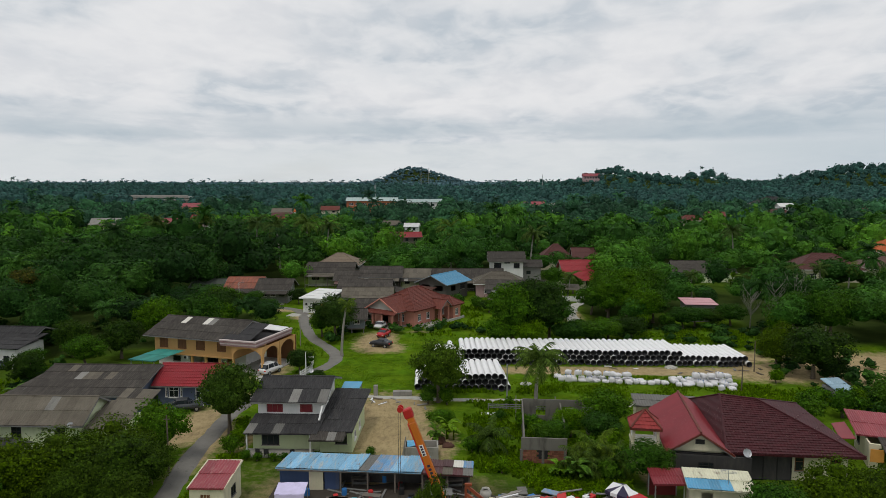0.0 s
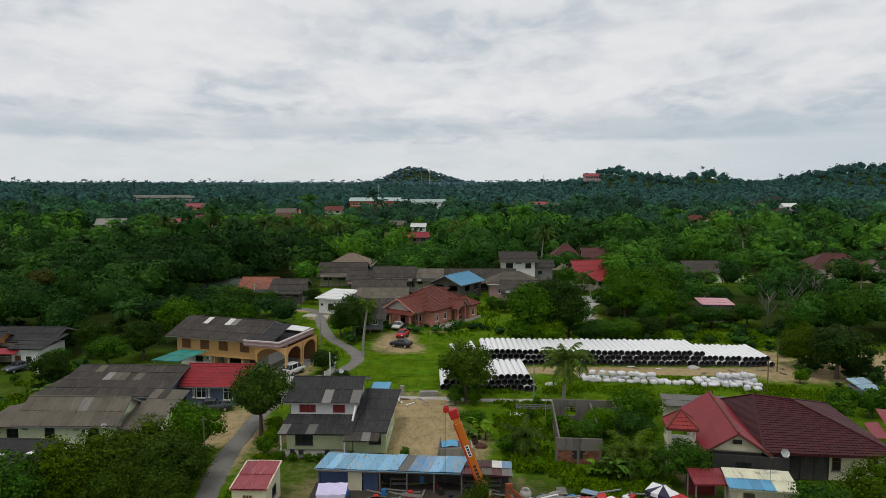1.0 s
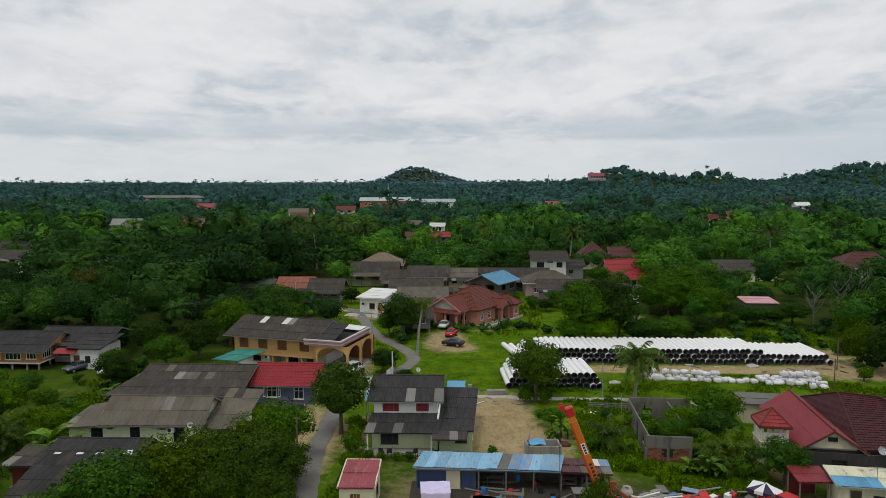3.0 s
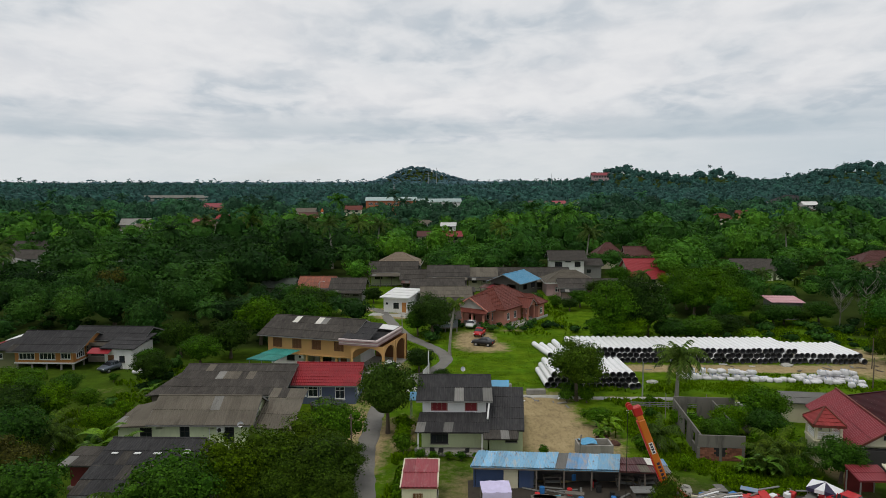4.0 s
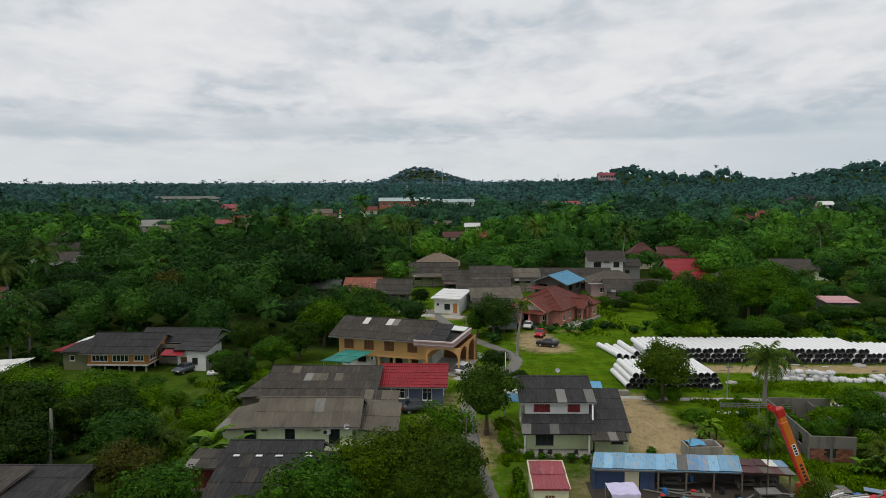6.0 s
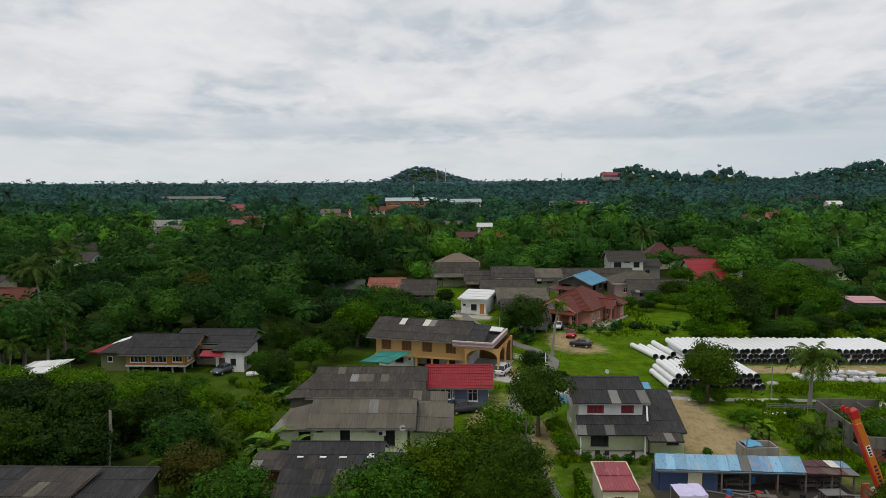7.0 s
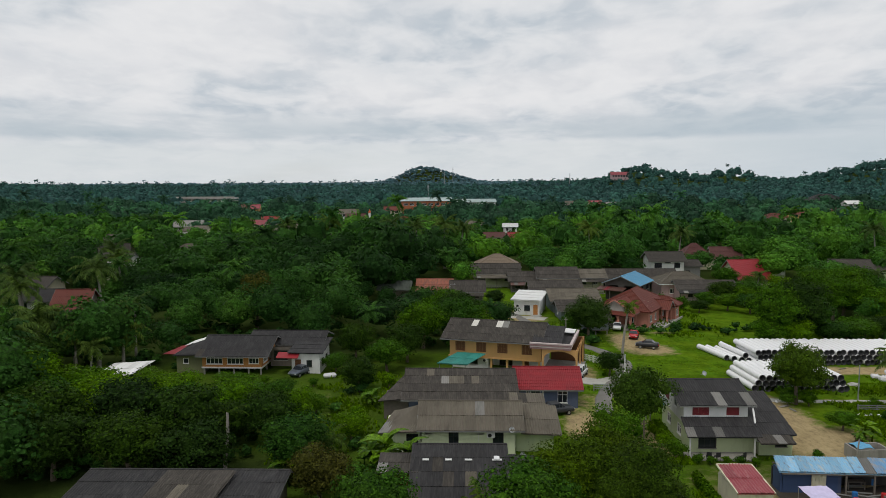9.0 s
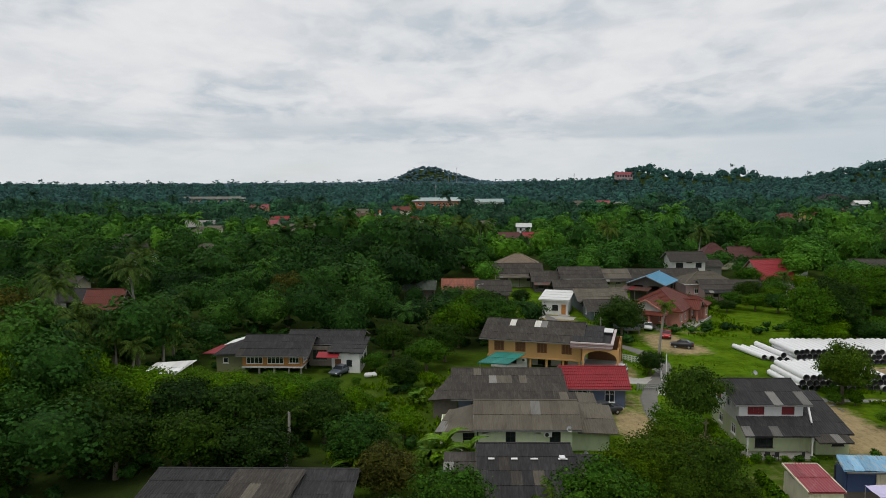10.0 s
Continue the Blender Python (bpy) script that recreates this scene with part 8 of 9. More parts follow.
    mn = thing("minaret", -98.5, 398, float(height(-98, 398)), 0, "slender white minaret beside the prayer house", "tower")
    bm = bmesh.new()
    tube(bm, [(0, 0, -0.5), (0, 0, 7.0), (0, 0, 7.01), (0, 0, 7.6), (0, 0, 7.61), (0, 0, 10.2)], [1.0, 0.9, 1.5, 1.5, 0.7, 0.65], 10)
    part("shaft", bm, WHITE, mn)
    bm = bmesh.new()
    tube(bm, [(0, 0, 10.2), (0, 0, 10.9), (0, 0, 11.5), (0, 0, 12.4)], [0.85, 0.8, 0.4, 0.05], 10)
    part("dome", bm, TILE_ORANGE, mn)
    # long factory shed of two heights
    zf = float(height(-55, 546))
    f = thing("factory_shed", -55, 546, zf, 4, "long distant shed with pale roofs and an orange wall", "factory")
    clad, pale = m_plain("orange_cladding", (0.40, 0.13, 0.06), 0.7), m_metal_roof("pale_green_roof", (0.40, 0.50, 0.48), (0.4, 0.4, 0.36), 0.3)
    walls(f, -38, 2, 0, 20, 0, 11.8, clad, front=[(2 + 5 * i, 5.4 + 5 * i, 8.2, 10.0, "ww") for i in range(7)])
    gable_roof(f, -38, 2, 0, 20, 11.9, 14.2, pale, False, None, 0.8)
    walls(f, 2.2, 38, 2, 18, 0, 10.6, WHITE, front=[(2 + 5 * i, 5 + 5 * i, 7.6, 9.2, "kw") for i in range(6)])
    gable_roof(f, 2.2, 38, 2, 18, 10.7, 12.8, pale, False, None, 0.8, name="lower_roof")
    # elevated road
    v = thing("flyover", -292, 640, float(height(-292, 640)), -6, "distant concrete flyover on piers", "bridge")
    part("deck", boxed(-26, 0, 9.8, 34, 10, 11.2), CONCRETE_PALE, v)
    part("parapet", boxed(-26, -0.4, 11.2, 34, 0, 12.3), CONCRETE_PALE, v)
    part("lower_deck", boxed(-14, -12, 6.6, 44, -5, 7.8), CONCRETE, v)
    part("lower_parapet", boxed(-14, -12.4, 7.8, 44, -12, 8.8), CONCRETE_PALE, v)
    for i in range(5):
        part("pier", boxed(-24 + 13 * i, 3, -8, -21.6 + 13 * i, 8, 9.8), CONCRETE, v)
        part("low_pier", boxed(-12 + 12 * i, -11, -8, -10.4 + 12 * i, -7, 6.6), CONCRETE, v)
    b = thing("hilltop_building", 195, 1045, float(height(195, 1045)) + 4, 0, "long red-roofed building on the wooded hilltop", "building")
    walls(b, -13, 13, 0, 10, 0, 9.0, PINKWALL, front=[(2 + 4 * i, 4.4 + 4 * i, 5, 7.5, "kw") for i in range(6)])
    gable_roof(b, -13, 13, 0, 10, 9.0, 12.5, ROOF_PINK, False, None, 1.0)
    for x, y, hh in ((124, 1075, 26), (-72, 560, 25), (-60, 1200, 40), (-76, 1240, 32)):
        m = thing("radio_mast", x, y, float(height(x, y)), 0, "thin distant radio mast", "mast")
        bm = bmesh.new()
        beam(bm, (0, 0, -1), (0, 0, hh), 0.0008 * y, 0.0008 * y, 4, 0.5)
        for k in range(4):
            beam(bm, (-0.8, 0, hh - 1 - k), (0.8, 0, hh - 1 - k), 0.25)
        part("lattice", bm, STEEL, m)


middle_houses()

# ---- pipes ----
def make_pipe():
    bm = bmesh.new()
    n, r, L_ = 18, 0.415, 7.8
    prof = [(r, 0.0, 1), (r, 0.10, 1), (r, L_ - 0.1, 0), (r, L_, 1), (r - 0.05, L_, 1), (r - 0.05, 0.0, 1)]
    rings = [[bm.verts.new((q * math.cos(2 * math.pi * i / n), y, q * math.sin(2 * math.pi * i / n) + r)) for i in range(n)] for q, y, _ in prof]
    for k in range(len(prof)):
        a, b = rings[k], rings[(k + 1) % len(prof)]
        for i in range(n):
            f = bm.faces.new((a[i], b[i], b[(i + 1) % n], a[(i + 1) % n]))
            f.smooth = True
            f.material_index = 0 if k == 1 else 1
    return tagged(part("water_pipe", bm, (PIPE_WHITE, PIPE_BLACK)), "large white-coated water pipe with a black lining, stacked in the field", "pipe", "stacked pipes")


pipe = make_pipe()
pr = random.Random(8)
spots_p = []
D_, H_ = 0.845, 0.73


def stack(x0, y0, count, layers, slope, twist):
    for k, (a, b) in enumerate(layers):
        for i in range(a, b):
            x = x0 + (i + 0.5 * (k % 2)) * D_
            spots_p.append((x, y0 + slope * (x - x0) + pr.uniform(-0.35, 0.35), 0.02 + k * H_, twist + pr.uniform(-0.25, 0.25)))


stack(0.0, 101.4, 51, [(0, 51), (0, 50), (0, 39)], -0.01, 2.6)
stack(-6.0, 88.0, 15, [(0, 15), (0, 14), (1, 14)], -0.005, 3.4)
for x, y, z, w in ((-0.9, 102.4, 0.02, 5), (-1.8, 102.8, 0.02, 8), (-2.7, 103.4, 0.02, 11), (-1.3, 102.6, 0.72, 7), (-3.6, 104.0, 0.02, 13)):
    spots_p.append((x, y, z, w))
for i, (x, y, z, w) in enumerate(spots_p):
    if i == 0:
        pipe.matrix_basis = pose(x, y, z, 0, 0, w)
    else:
        copy_thing(pipe, pose(x, y, z, 0, 0, w))


# ---- bulk bags ----
def make_bag(seed):
    rs = random.Random(seed)
    bm = bmesh.new()
    bmesh.ops.create_cube(bm, size=1.0)
    bmesh.ops.subdivide_edges(bm, edges=bm.edges[:], cuts=3, use_grid_fill=True)
    for v in bm.verts:
        k = 1.0 + 0.12 * (1 - min(1, abs(v.co.z) * 2)) - 0.06 * (abs(v.co.x * 2) * abs(v.co.y * 2))
        v.co.x, v.co.y = v.co.x * k + rs.uniform(-0.04, 0.04), v.co.y * k + rs.uniform(-0.04, 0.04)
        v.co.z = (v.co.z + 0.5) * 0.85 - (0.12 if v.co.z > 0.4 and abs(v.co.x) + abs(v.co.y) > 0.7 else 0) + rs.uniform(-0.03, 0.05) * (v.co.z > 0)
    for f in bm.faces:
        f.smooth = True
    bag = part("bulk_bag", bm, BAG_WHITE)
    tagged(bag, "slumped white woven bulk bag in the field", "bag", "bulk bags")
    bm = bmesh.new()
    for sx, sy in ((-0.4, -0.4), (0.4, -0.4), (0.4, 0.4), (-0.4, 0.4)):
        tube(bm, [(sx, sy, 0.8), (sx * 0.9, sy * 0.9, 0.98), (sx * 0.6, sy * 0.9, 0.93)], [0.03, 0.03, 0.03], 4)
    part("strap", bm, PLASTIC_BLUE if seed % 2 else BAG_WHITE, bag)
    return bag


bags = [make_bag(i) for i in range(3)]
br = random.Random(6)
bag_spots = []
for row in range(2):
    for i in range(12):
        bag_spots.append((13.4 + i * 0.98 + br.uniform(-0.28, 0.28), 93.0 + row * 1.15 - 0.11 * i + br.uniform(-0.32, 0.32), 0.0))
bag_spots += [(20.4, 92.9, 0.8), (22.2, 92.6, 0.8), (25.4, 91.6, 0.0), (26.3, 91.9, 0.0)]
for row in range(3):
    for i in range(8):
        bag_spots.append((28.8 + i * 1.0 + br.uniform(-0.28, 0.28), 91.0 + row * 1.15 + br.uniform(-0.3, 0.3), 0.0))
bag_spots += [(31.6 + i * 1.05, 92.6 + br.uniform(-0.3, 0.3), 0.8) for i in range(5)] + [(14.5 + i * 1.3, 93.4 - 0.14 * i + br.uniform(-0.3, 0.3), 0.85) for i in range(7)] + [(33.9, 89.2, 0), (35.2, 89.0, 0), (27.2, 91.6, 0)]
for i, (x, y, z) in enumerate(bag_spots):
    m = pose(x, y, z, br.uniform(-4, 4), br.uniform(-4, 4), br.choice((0, 90, 180, 270)) + br.uniform(-24, 24)) @ Matrix.Diagonal((br.uniform(0.78, 1.05), br.uniform(0.78, 1.05), br.uniform(0.6, 0.98), 1))
    if i < 3:
        bags[i].matrix_basis = m
    else:
        copy_thing(bags[i % 3], m)


# ---- crane ----
def crane():
    h = thing("mobile_crane", -1.6, 50.3, 0, 0, "mobile crane with a raised orange telescopic boom and red head", "crane")
    base, tip = Vector((0.5, -0.1, 2.0)), Vector((-2.75, 0.3, 10.3))
    axis = (tip - base).normalized()
    across = Vector((0, 1, 0)).cross(axis).normalized()
    m = Matrix.Translation(base) @ Matrix((across, axis.cross(across), axis)).transposed().to_4x4()
    L_ = (tip - base).length
    def add(name, bm, mat_, label=""):
        ob = part(name, bm, mat_, h, label)
        ob.matrix_basis = m
        return ob
    boom = add("boom", boxed(-0.27, -0.26, 0, 0.27, 0.26, L_ - 1.2, 0.05), CRANE_ORANGE)
    side = part("side_plate", boxed(-0.34, -0.25, 0.0, -0.275, 0.25, L_ - 1.2, 0.01), CRANE_RED, boom, "red side of the boom")
    part("inner_section", boxed(-0.25, -0.24, L_ - 1.2, 0.25, 0.24, L_ - 0.6, 0.05), CRANE_ORANGE, boom)
    head = add("boom_head", boxed(-0.36, -0.3, L_ - 0.85, 0.33, 0.3, L_ - 0.1, 0.08), CRANE_RED, "red boom head")
    bm = bmesh.new()
    for y in (-0.25, 0.25):
        bmesh.ops.create_cone(bm, cap_ends=True, segments=14, radius1=0.22, radius2=0.22, depth=0.12, matrix=pose(-0.45, y, L_ + 0.05, 90))
    part("sheave", bm, CRANE_RED, head)
    plate = part("maker_plate", boxed(-0.15, -0.29, L_ - 3.9, 0.17, -0.264, L_ - 3.0, 0.01), SIGN_WHITE, boom, "white maker's plate on the boom")
    for k in range(4):
        part("plate_mark", boxed(-0.09, -0.3, L_ - 3.84 + 0.21 * k, 0.11, -0.292, L_ - 3.69 + 0.21 * k), SIGN_DARK, plate)
    for k in range(10):
        part("letter_bar", boxed(-0.1, -0.272, L_ - 4.8 - 0.29 * k, 0.12, -0.264, L_ - 4.62 - 0.29 * k), SIGN_DARK, boom)
    bm = bmesh.new()
    for dx, dy in ((-0.62, -0.2), (-0.5, 0.2)):
        p = m @ Vector((dx, dy, L_))
        beam(bm, p, (p.x, p.y, 1.4), 0.025)
    part("cables", bm, IRON, h)
    part("hook_block", boxed(-3.65, 0.0, 1.1, -3.3, 0.35, 1.7, 0.06), CRANE_RED, h)
    turntable = part("upper_body", boxed(-0.4, -1.2, 1.1, 3.6, 1.2, 2.4, 0.12), CRANE_ORANGE, h)
    part("cab", boxed(0.2, -1.5, 1.2, 1.7, -0.62, 2.9, 0.12), CRANE_ORANGE, h)
    part("carrier", boxed(-2.4, -1.25, 0.55, 5.0, 1.25, 1.08, 0.08), IRON, h)
    for x in (-1.6, 0.2, 3.0, 4.2):
        for y in (-1.2, 1.2):
            bm = bmesh.new()
            bmesh.ops.create_cone(bm, cap_ends=True, segments=18, radius1=0.55, radius2=0.55, depth=0.38, matrix=pose(x, y, 0.55, 90))
            part("tyre", bm, RUBBER, h)


crane()


# ---- vehicles ----
def car(name, x, y, yaw, paint, label, tall=1.45, length=4.3, van=False):
    """A car as a lofted shell, glass, wheels and lamps; local x points forward."""
    h = thing(name, x, y, 0.08, yaw, label, "car")
    L2, W2 = length / 2, 0.76
    hood = 0.62 if not van else 0.72
    prof = [(-L2, 0.45, 0.78), (-L2 + 0.12, 0.3, 0.95), (-L2 + 0.6, 0.28, 0.98), (0.0, 0.27, 0.96), (L2 - 0.8, 0.28, 0.9), (L2 - 0.15, 0.3, 0.74), (L2, 0.42, 0.66)]
    bm = bmesh.new()
    rings = []
    for px, zb, zt in prof:
        w = W2 * (1 - 0.12 * (abs(px) / L2) ** 4)
        rings.append([bm.verts.new((px, sy * ww, z)) for sy, ww, z in ((-1, w * 0.94, zb), (-1, w, zb + 0.2), (-1, w * 0.96, zt), (-1, w * 0.6, zt + 0.03), (1, w * 0.6, zt + 0.03), (1, w * 0.96, zt), (1, w, zb + 0.2), (1, w * 0.94, zb))])
    for a, b in zip(rings, rings[1:]):
        for i in range(8):
            j = (i + 1) % 8
            bm.faces.new((a[i], a[j], b[j], b[i]))
    bm.faces.new(rings[0][::-1])
    bm.faces.new(rings[-1])
    for f in bm.faces:
        f.smooth = True
    body = part("body", bm, paint, h)
    x0, x1 = (-L2 + 0.1, 1.35) if van else (-L2 + 0.55, 0.85)
    def cabin(s0, s1, z0, z1, inset, mat_, nm):
        bm = bmesh.new()
        lo = [(-s0, 0), (s1, 0)]
        lows = [bm.verts.new(v) for v in ((x0, -W2 * 0.95, z0), (x1, -W2 * 0.95, z0), (x1, W2 * 0.95, z0), (x0, W2 * 0.95, z0))]
        tops = [bm.verts.new(v) for v in ((x0 + s0, -W2 * inset, z1), (x1 - s1, -W2 * inset, z1), (x1 - s1, W2 * inset, z1), (x0 + s0, W2 * inset, z1))]
        for i in range(4):
            j = (i + 1) % 4
            bm.faces.new((lows[i], lows[j], tops[j], tops[i]))
        bm.faces.new(tops)
        bmesh.ops.bevel(bm, geom=bm.edges[:], offset=0.04, segments=1, affect="EDGES")
        return part(nm, bm, mat_, h)
    cabin(0.25 if van else 0.5, 1.0 if van else 0.6, 0.94, tall - 0.06, 0.8, GLASS, "cabin_glass")
    bm = boxed(x0 + (0.22 if van else 0.52), -W2 * 0.8, tall - 0.09, x1 - (1.0 if van else 0.6), W2 * 0.8, tall, 0.04)
    roof = part("roof", bm, paint, h)
    bm = bmesh.new()
    for sx in (x0 + 0.5, 0.0, x1 - 0.45):
        for sy in (-1, 1):
            beam(bm, (sx, sy * W2 * 0.94, 0.95), (sx * 0.9, sy * W2 * 0.8, tall - 0.05), 0.07, 0.05)
    part("pillars", bm, paint, h)
    for wx in (-L2 + 0.8, L2 - 0.85):
        for sy in (-1, 1):
            bm = bmesh.new()
            bmesh.ops.create_cone(bm, cap_ends=True, segments=18, radius1=0.31, radius2=0.31, depth=0.2, matrix=pose(wx, sy * (W2 - 0.08), 0.24, 90))
            wheel = part("wheel", bm, RUBBER, h)
            bm = bmesh.new()
            bmesh.ops.create_cone(bm, cap_ends=True, segments=12, radius1=0.19, radius2=0.17, depth=0.215, matrix=pose(wx, sy * (W2 - 0.08), 0.24, 90))
            part("rim", bm, STEEL, wheel)
    for sy in (-0.55, 0.55):
        part("headlight", boxed(L2 - 0.12, sy - 0.16, 0.52, L2 + 0.01, sy + 0.16, 0.66, 0.03), SIGN_WHITE, h)
        part("tail_light", boxed(-L2 - 0.01, sy - 0.14, 0.62, -L2 + 0.1, sy + 0.14, 0.82, 0.02), PLASTIC_RED, h)
    return h


CAR_WHITE = m_plain("white_car_paint", (0.72, 0.72, 0.72), 0.25, 0, 0.05, 1, 0.0, 0.5)
CAR_RED = m_plain("red_car_paint", (0.45, 0.015, 0.02), 0.25, 0, 0.1, 1, 0.0, 0.5)
CAR_BLACK = m_plain("black_car_paint", (0.012, 0.012, 0.014), 0.4, 0, 0.1, 1, 0.0, 0.5)
CAR_SILVER = m_plain("silver_car_paint", (0.13, 0.15, 0.18), 0.3, 0.5, 0.1, 1, 0.0, 0.5)
CAR_DARK = m_plain("dark_grey_car_paint", (0.05, 0.055, 0.06), 0.3, 0.3, 0.1, 1, 0.0, 0.5)
car("white_people_carrier", -27.6, 95.6, 65, CAR_WHITE, "white people carrier parked beside the ochre house", 1.6, 3.7, True)
car("black_car", -13.7, 111.9, 160, CAR_BLACK, "black saloon car parked on the dirt drive", 1.32, 3.75)
car("red_car", -14.1, 119.2, 250, CAR_RED, "bright red small car parked by the bungalow", 1.36, 3.1)
car("white_car", -15.5, 126.0, 255, CAR_WHITE, "white hatchback under the bungalow porch", 1.36, 3.2)
car("silver_car", -68.0, 95.8, 245, CAR_SILVER, "silver car parked beside the stilt house", 1.36, 3.7)
car("dark_car", -33.2, 79.2, 20, CAR_DARK, "dark grey car parked by the red-roofed house", 1.45, 4.2)
car("red_car", 14.2, 55.0, 120, CAR_RED, "red car half hidden in the scrap yard", 1.45, 4.0)


# ---- poles, fences, clutter ----
def pole(x, y, h, material, label, lamp=False, name="utility_pole", r=0.09, arm=True):
    t = thing(name, x, y, 0, 0, label, "pole")
    bm = bmesh.new()
    tube(bm, [(0, 0, -0.2), (0.02, 0, h * 0.5), (0, 0, h)], [r, r * 0.85, r * 0.7], 8)
    part("shaft", bm, material, t)
    if arm:
        bm = bmesh.new()
        beam(bm, (-0.3, 0, h - 0.35), (0.3, 0, h - 0.35), 0.06)
        part("crossarm", bm, material, t)
    if lamp:
        bm = bmesh.new()
        beam(bm, (0, 0, h), (0.9, 0, h + 0.15), 0.05)
        part("lamp_arm", bm, STEEL, t)
        part("lamp_head", boxed(0.8, -0.08, h + 0.06, 1.2, 0.08, h + 0.16, 0.02), STEEL, t)
    return t


pole(-27.6, 61.6, 5.6, BARK, "bare dark wooden pole among the trees by the lane")
pole(-27.2, 112.0, 5.2, BARK_PALE, "wooden pole beside the bend of the lane")
pole(5.5, 85.0, 4.4, STEEL, "thin grey pole beside the pipe stack", arm=False)
pole(-47.0, 141.0, 6.4, CONCRETE_PALE, "concrete lamp post by the lane", True)
pole(-21.9, 93.0, 3.8, WHITE, "white gate post beside the lane", arm=False)
pole(36.2, 88.5, 4.2, BARK, "thin pole beside the bags", arm=False)
pole(42.0, 98.5, 4.5, BARK, "slanted bare post beside the pipes", arm=False)
pole(6.0, 77.0, 3.0, BARK_PALE, "bare stake by the unfinished house", r=0.05, arm=False)
pole(10.4, 76.5, 3.0, BARK_PALE, "bare stake by the unfinished house", r=0.05, arm=False)


def dead_palm(x, y):
    t = thing("bare_palm_trunk", x, y, 0, 0, "bare pale palm trunk with a few dead fronds", "palm tree")
    bm = bmesh.new()
    tube(bm, [(-0.5, 0, -0.1), (-0.35, 0, 2.0), (-0.05, 0, 4.0), (0.0, 0, 6.2)], [0.24, 0.19, 0.16, 0.13], 8)
    part("trunk", bm, BARK_PALE, t)
    rs = np.random.RandomState(3)
    q = []
    for az, el in ((0.2, 0.7), (0.6, 0.2), (3.4, -0.6), (2.2, -0.9)):
        q += frond(rs, 2.2, 1.4, az, el, 8, 0.35)
    c = new("fronds", quads_mesh("fronds", np.array(q) + np.array([0, 0, 6.2]), LEAF_YELLOW))
    c.parent = t


dead_palm(-66.6, 61.6)


def bare_tree(x, y, h, seed):
    rs = random.Random(seed)
    t = thing("bare_tree", x, y, 0, 0, "leafless grey tree with thin branches", "tree")
    bm = bmesh.new()
    tube(bm, [(0, 0, -0.1), (0.1, 0, h * 0.4), (0.0, 0.1, h * 0.9)], [0.12, 0.075, 0.02], 6)
    for i in range(30):
        z = h * rs.uniform(0.3, 0.85)
        a, l = rs.uniform(0, 6.28), h * rs.uniform(0.2, 0.42)
        p = Vector((0.05, 0.05, z))
        q = p + Vector((math.cos(a) * l * 0.5, math.sin(a) * l * 0.5, l * 0.6))
        e = q + Vector((math.cos(a) * l * 0.25, math.sin(a) * l * 0.25, l * 0.5))
        tube(bm, [p, q, e], [0.035, 0.022, 0.008], 4)
        tube(bm, [q, q + Vector((rs.uniform(-0.6, 0.6), rs.uniform(-0.6, 0.6), l * 0.5))], [0.016, 0.006], 4)
    part("trunk", bm, BARK_PALE, t)


for x, y, h, s in ((57.5, 127, 8.5, 1), (61.5, 128, 9.5, 2), (54.0, 129, 7.0, 3), (66.5, 126, 6.5, 4)):
    bare_tree(x, y, h, s)


def fence(name, pts, h, material, label, picket=True):
    t = thing(name, *pts[0], 0, 0, label, "fence")
    o = Vector((*pts[0], 0))
    for a, b in zip(pts, pts[1:]):
        a, b = Vector((*a, 0)) - o, Vector((*b, 0)) - o
        n = max(1, int((b - a).length / 1.8))
        for i in range(n + 1):
            p = a.lerp(b, i / n)
            part("post", boxed(p.x - 0.06, p.y - 0.06, -0.1, p.x + 0.06, p.y + 0.06, h), material, t)
        for z in (h * 0.35, h * 0.62, h * 0.9):
            bm = bmesh.new()
            beam(bm, a + Vector((0, 0, z)), b + Vector((0, 0, z)), 0.05, 0.09)
            part("rail", bm, material, t)
        if picket:
            k = int((b - a).length / 0.25)
            for i in range(k):
                p = a.lerp(b, (i + 0.5) / k)
                part("picket", boxed(p.x - 0.03, p.y - 0.03, 0.1, p.x + 0.03, p.y + 0.03, h * 0.95), material, t)


fence("white_fence", [(-26.0, 104.5), (-22.6, 101.0)], 1.1, WHITE, "white railing along the bend of the lane")
fence("lane_fence", [(-22.6, 101.0), (-21.9, 96.0), (-22.6, 92.6)], 1.2, WHITE, "white fence beside the lane")
fence("iron_gate", [(-27.0, 88.5), (-23.6, 88.0)], 1.0, STEEL, "grey iron gate by the red-roofed house")
fence("yard_fence", [(3.0, 80.6), (9.5, 80.2), (16, 79.4)], 0.8, TIMBER_GREY, "low grey fence along the track", False)


def slab_thing(name, label, cat, x, y, yaw, sx, sy, sz, material, z=0.0, bev=0.03):
    ob = part(name, boxed(-sx / 2, -sy / 2, 0, sx / 2, sy / 2, sz, bev), material)
    ob.matrix_basis = pose(x, y, z, 0, 0, yaw)
    return tagged(ob, label, cat)


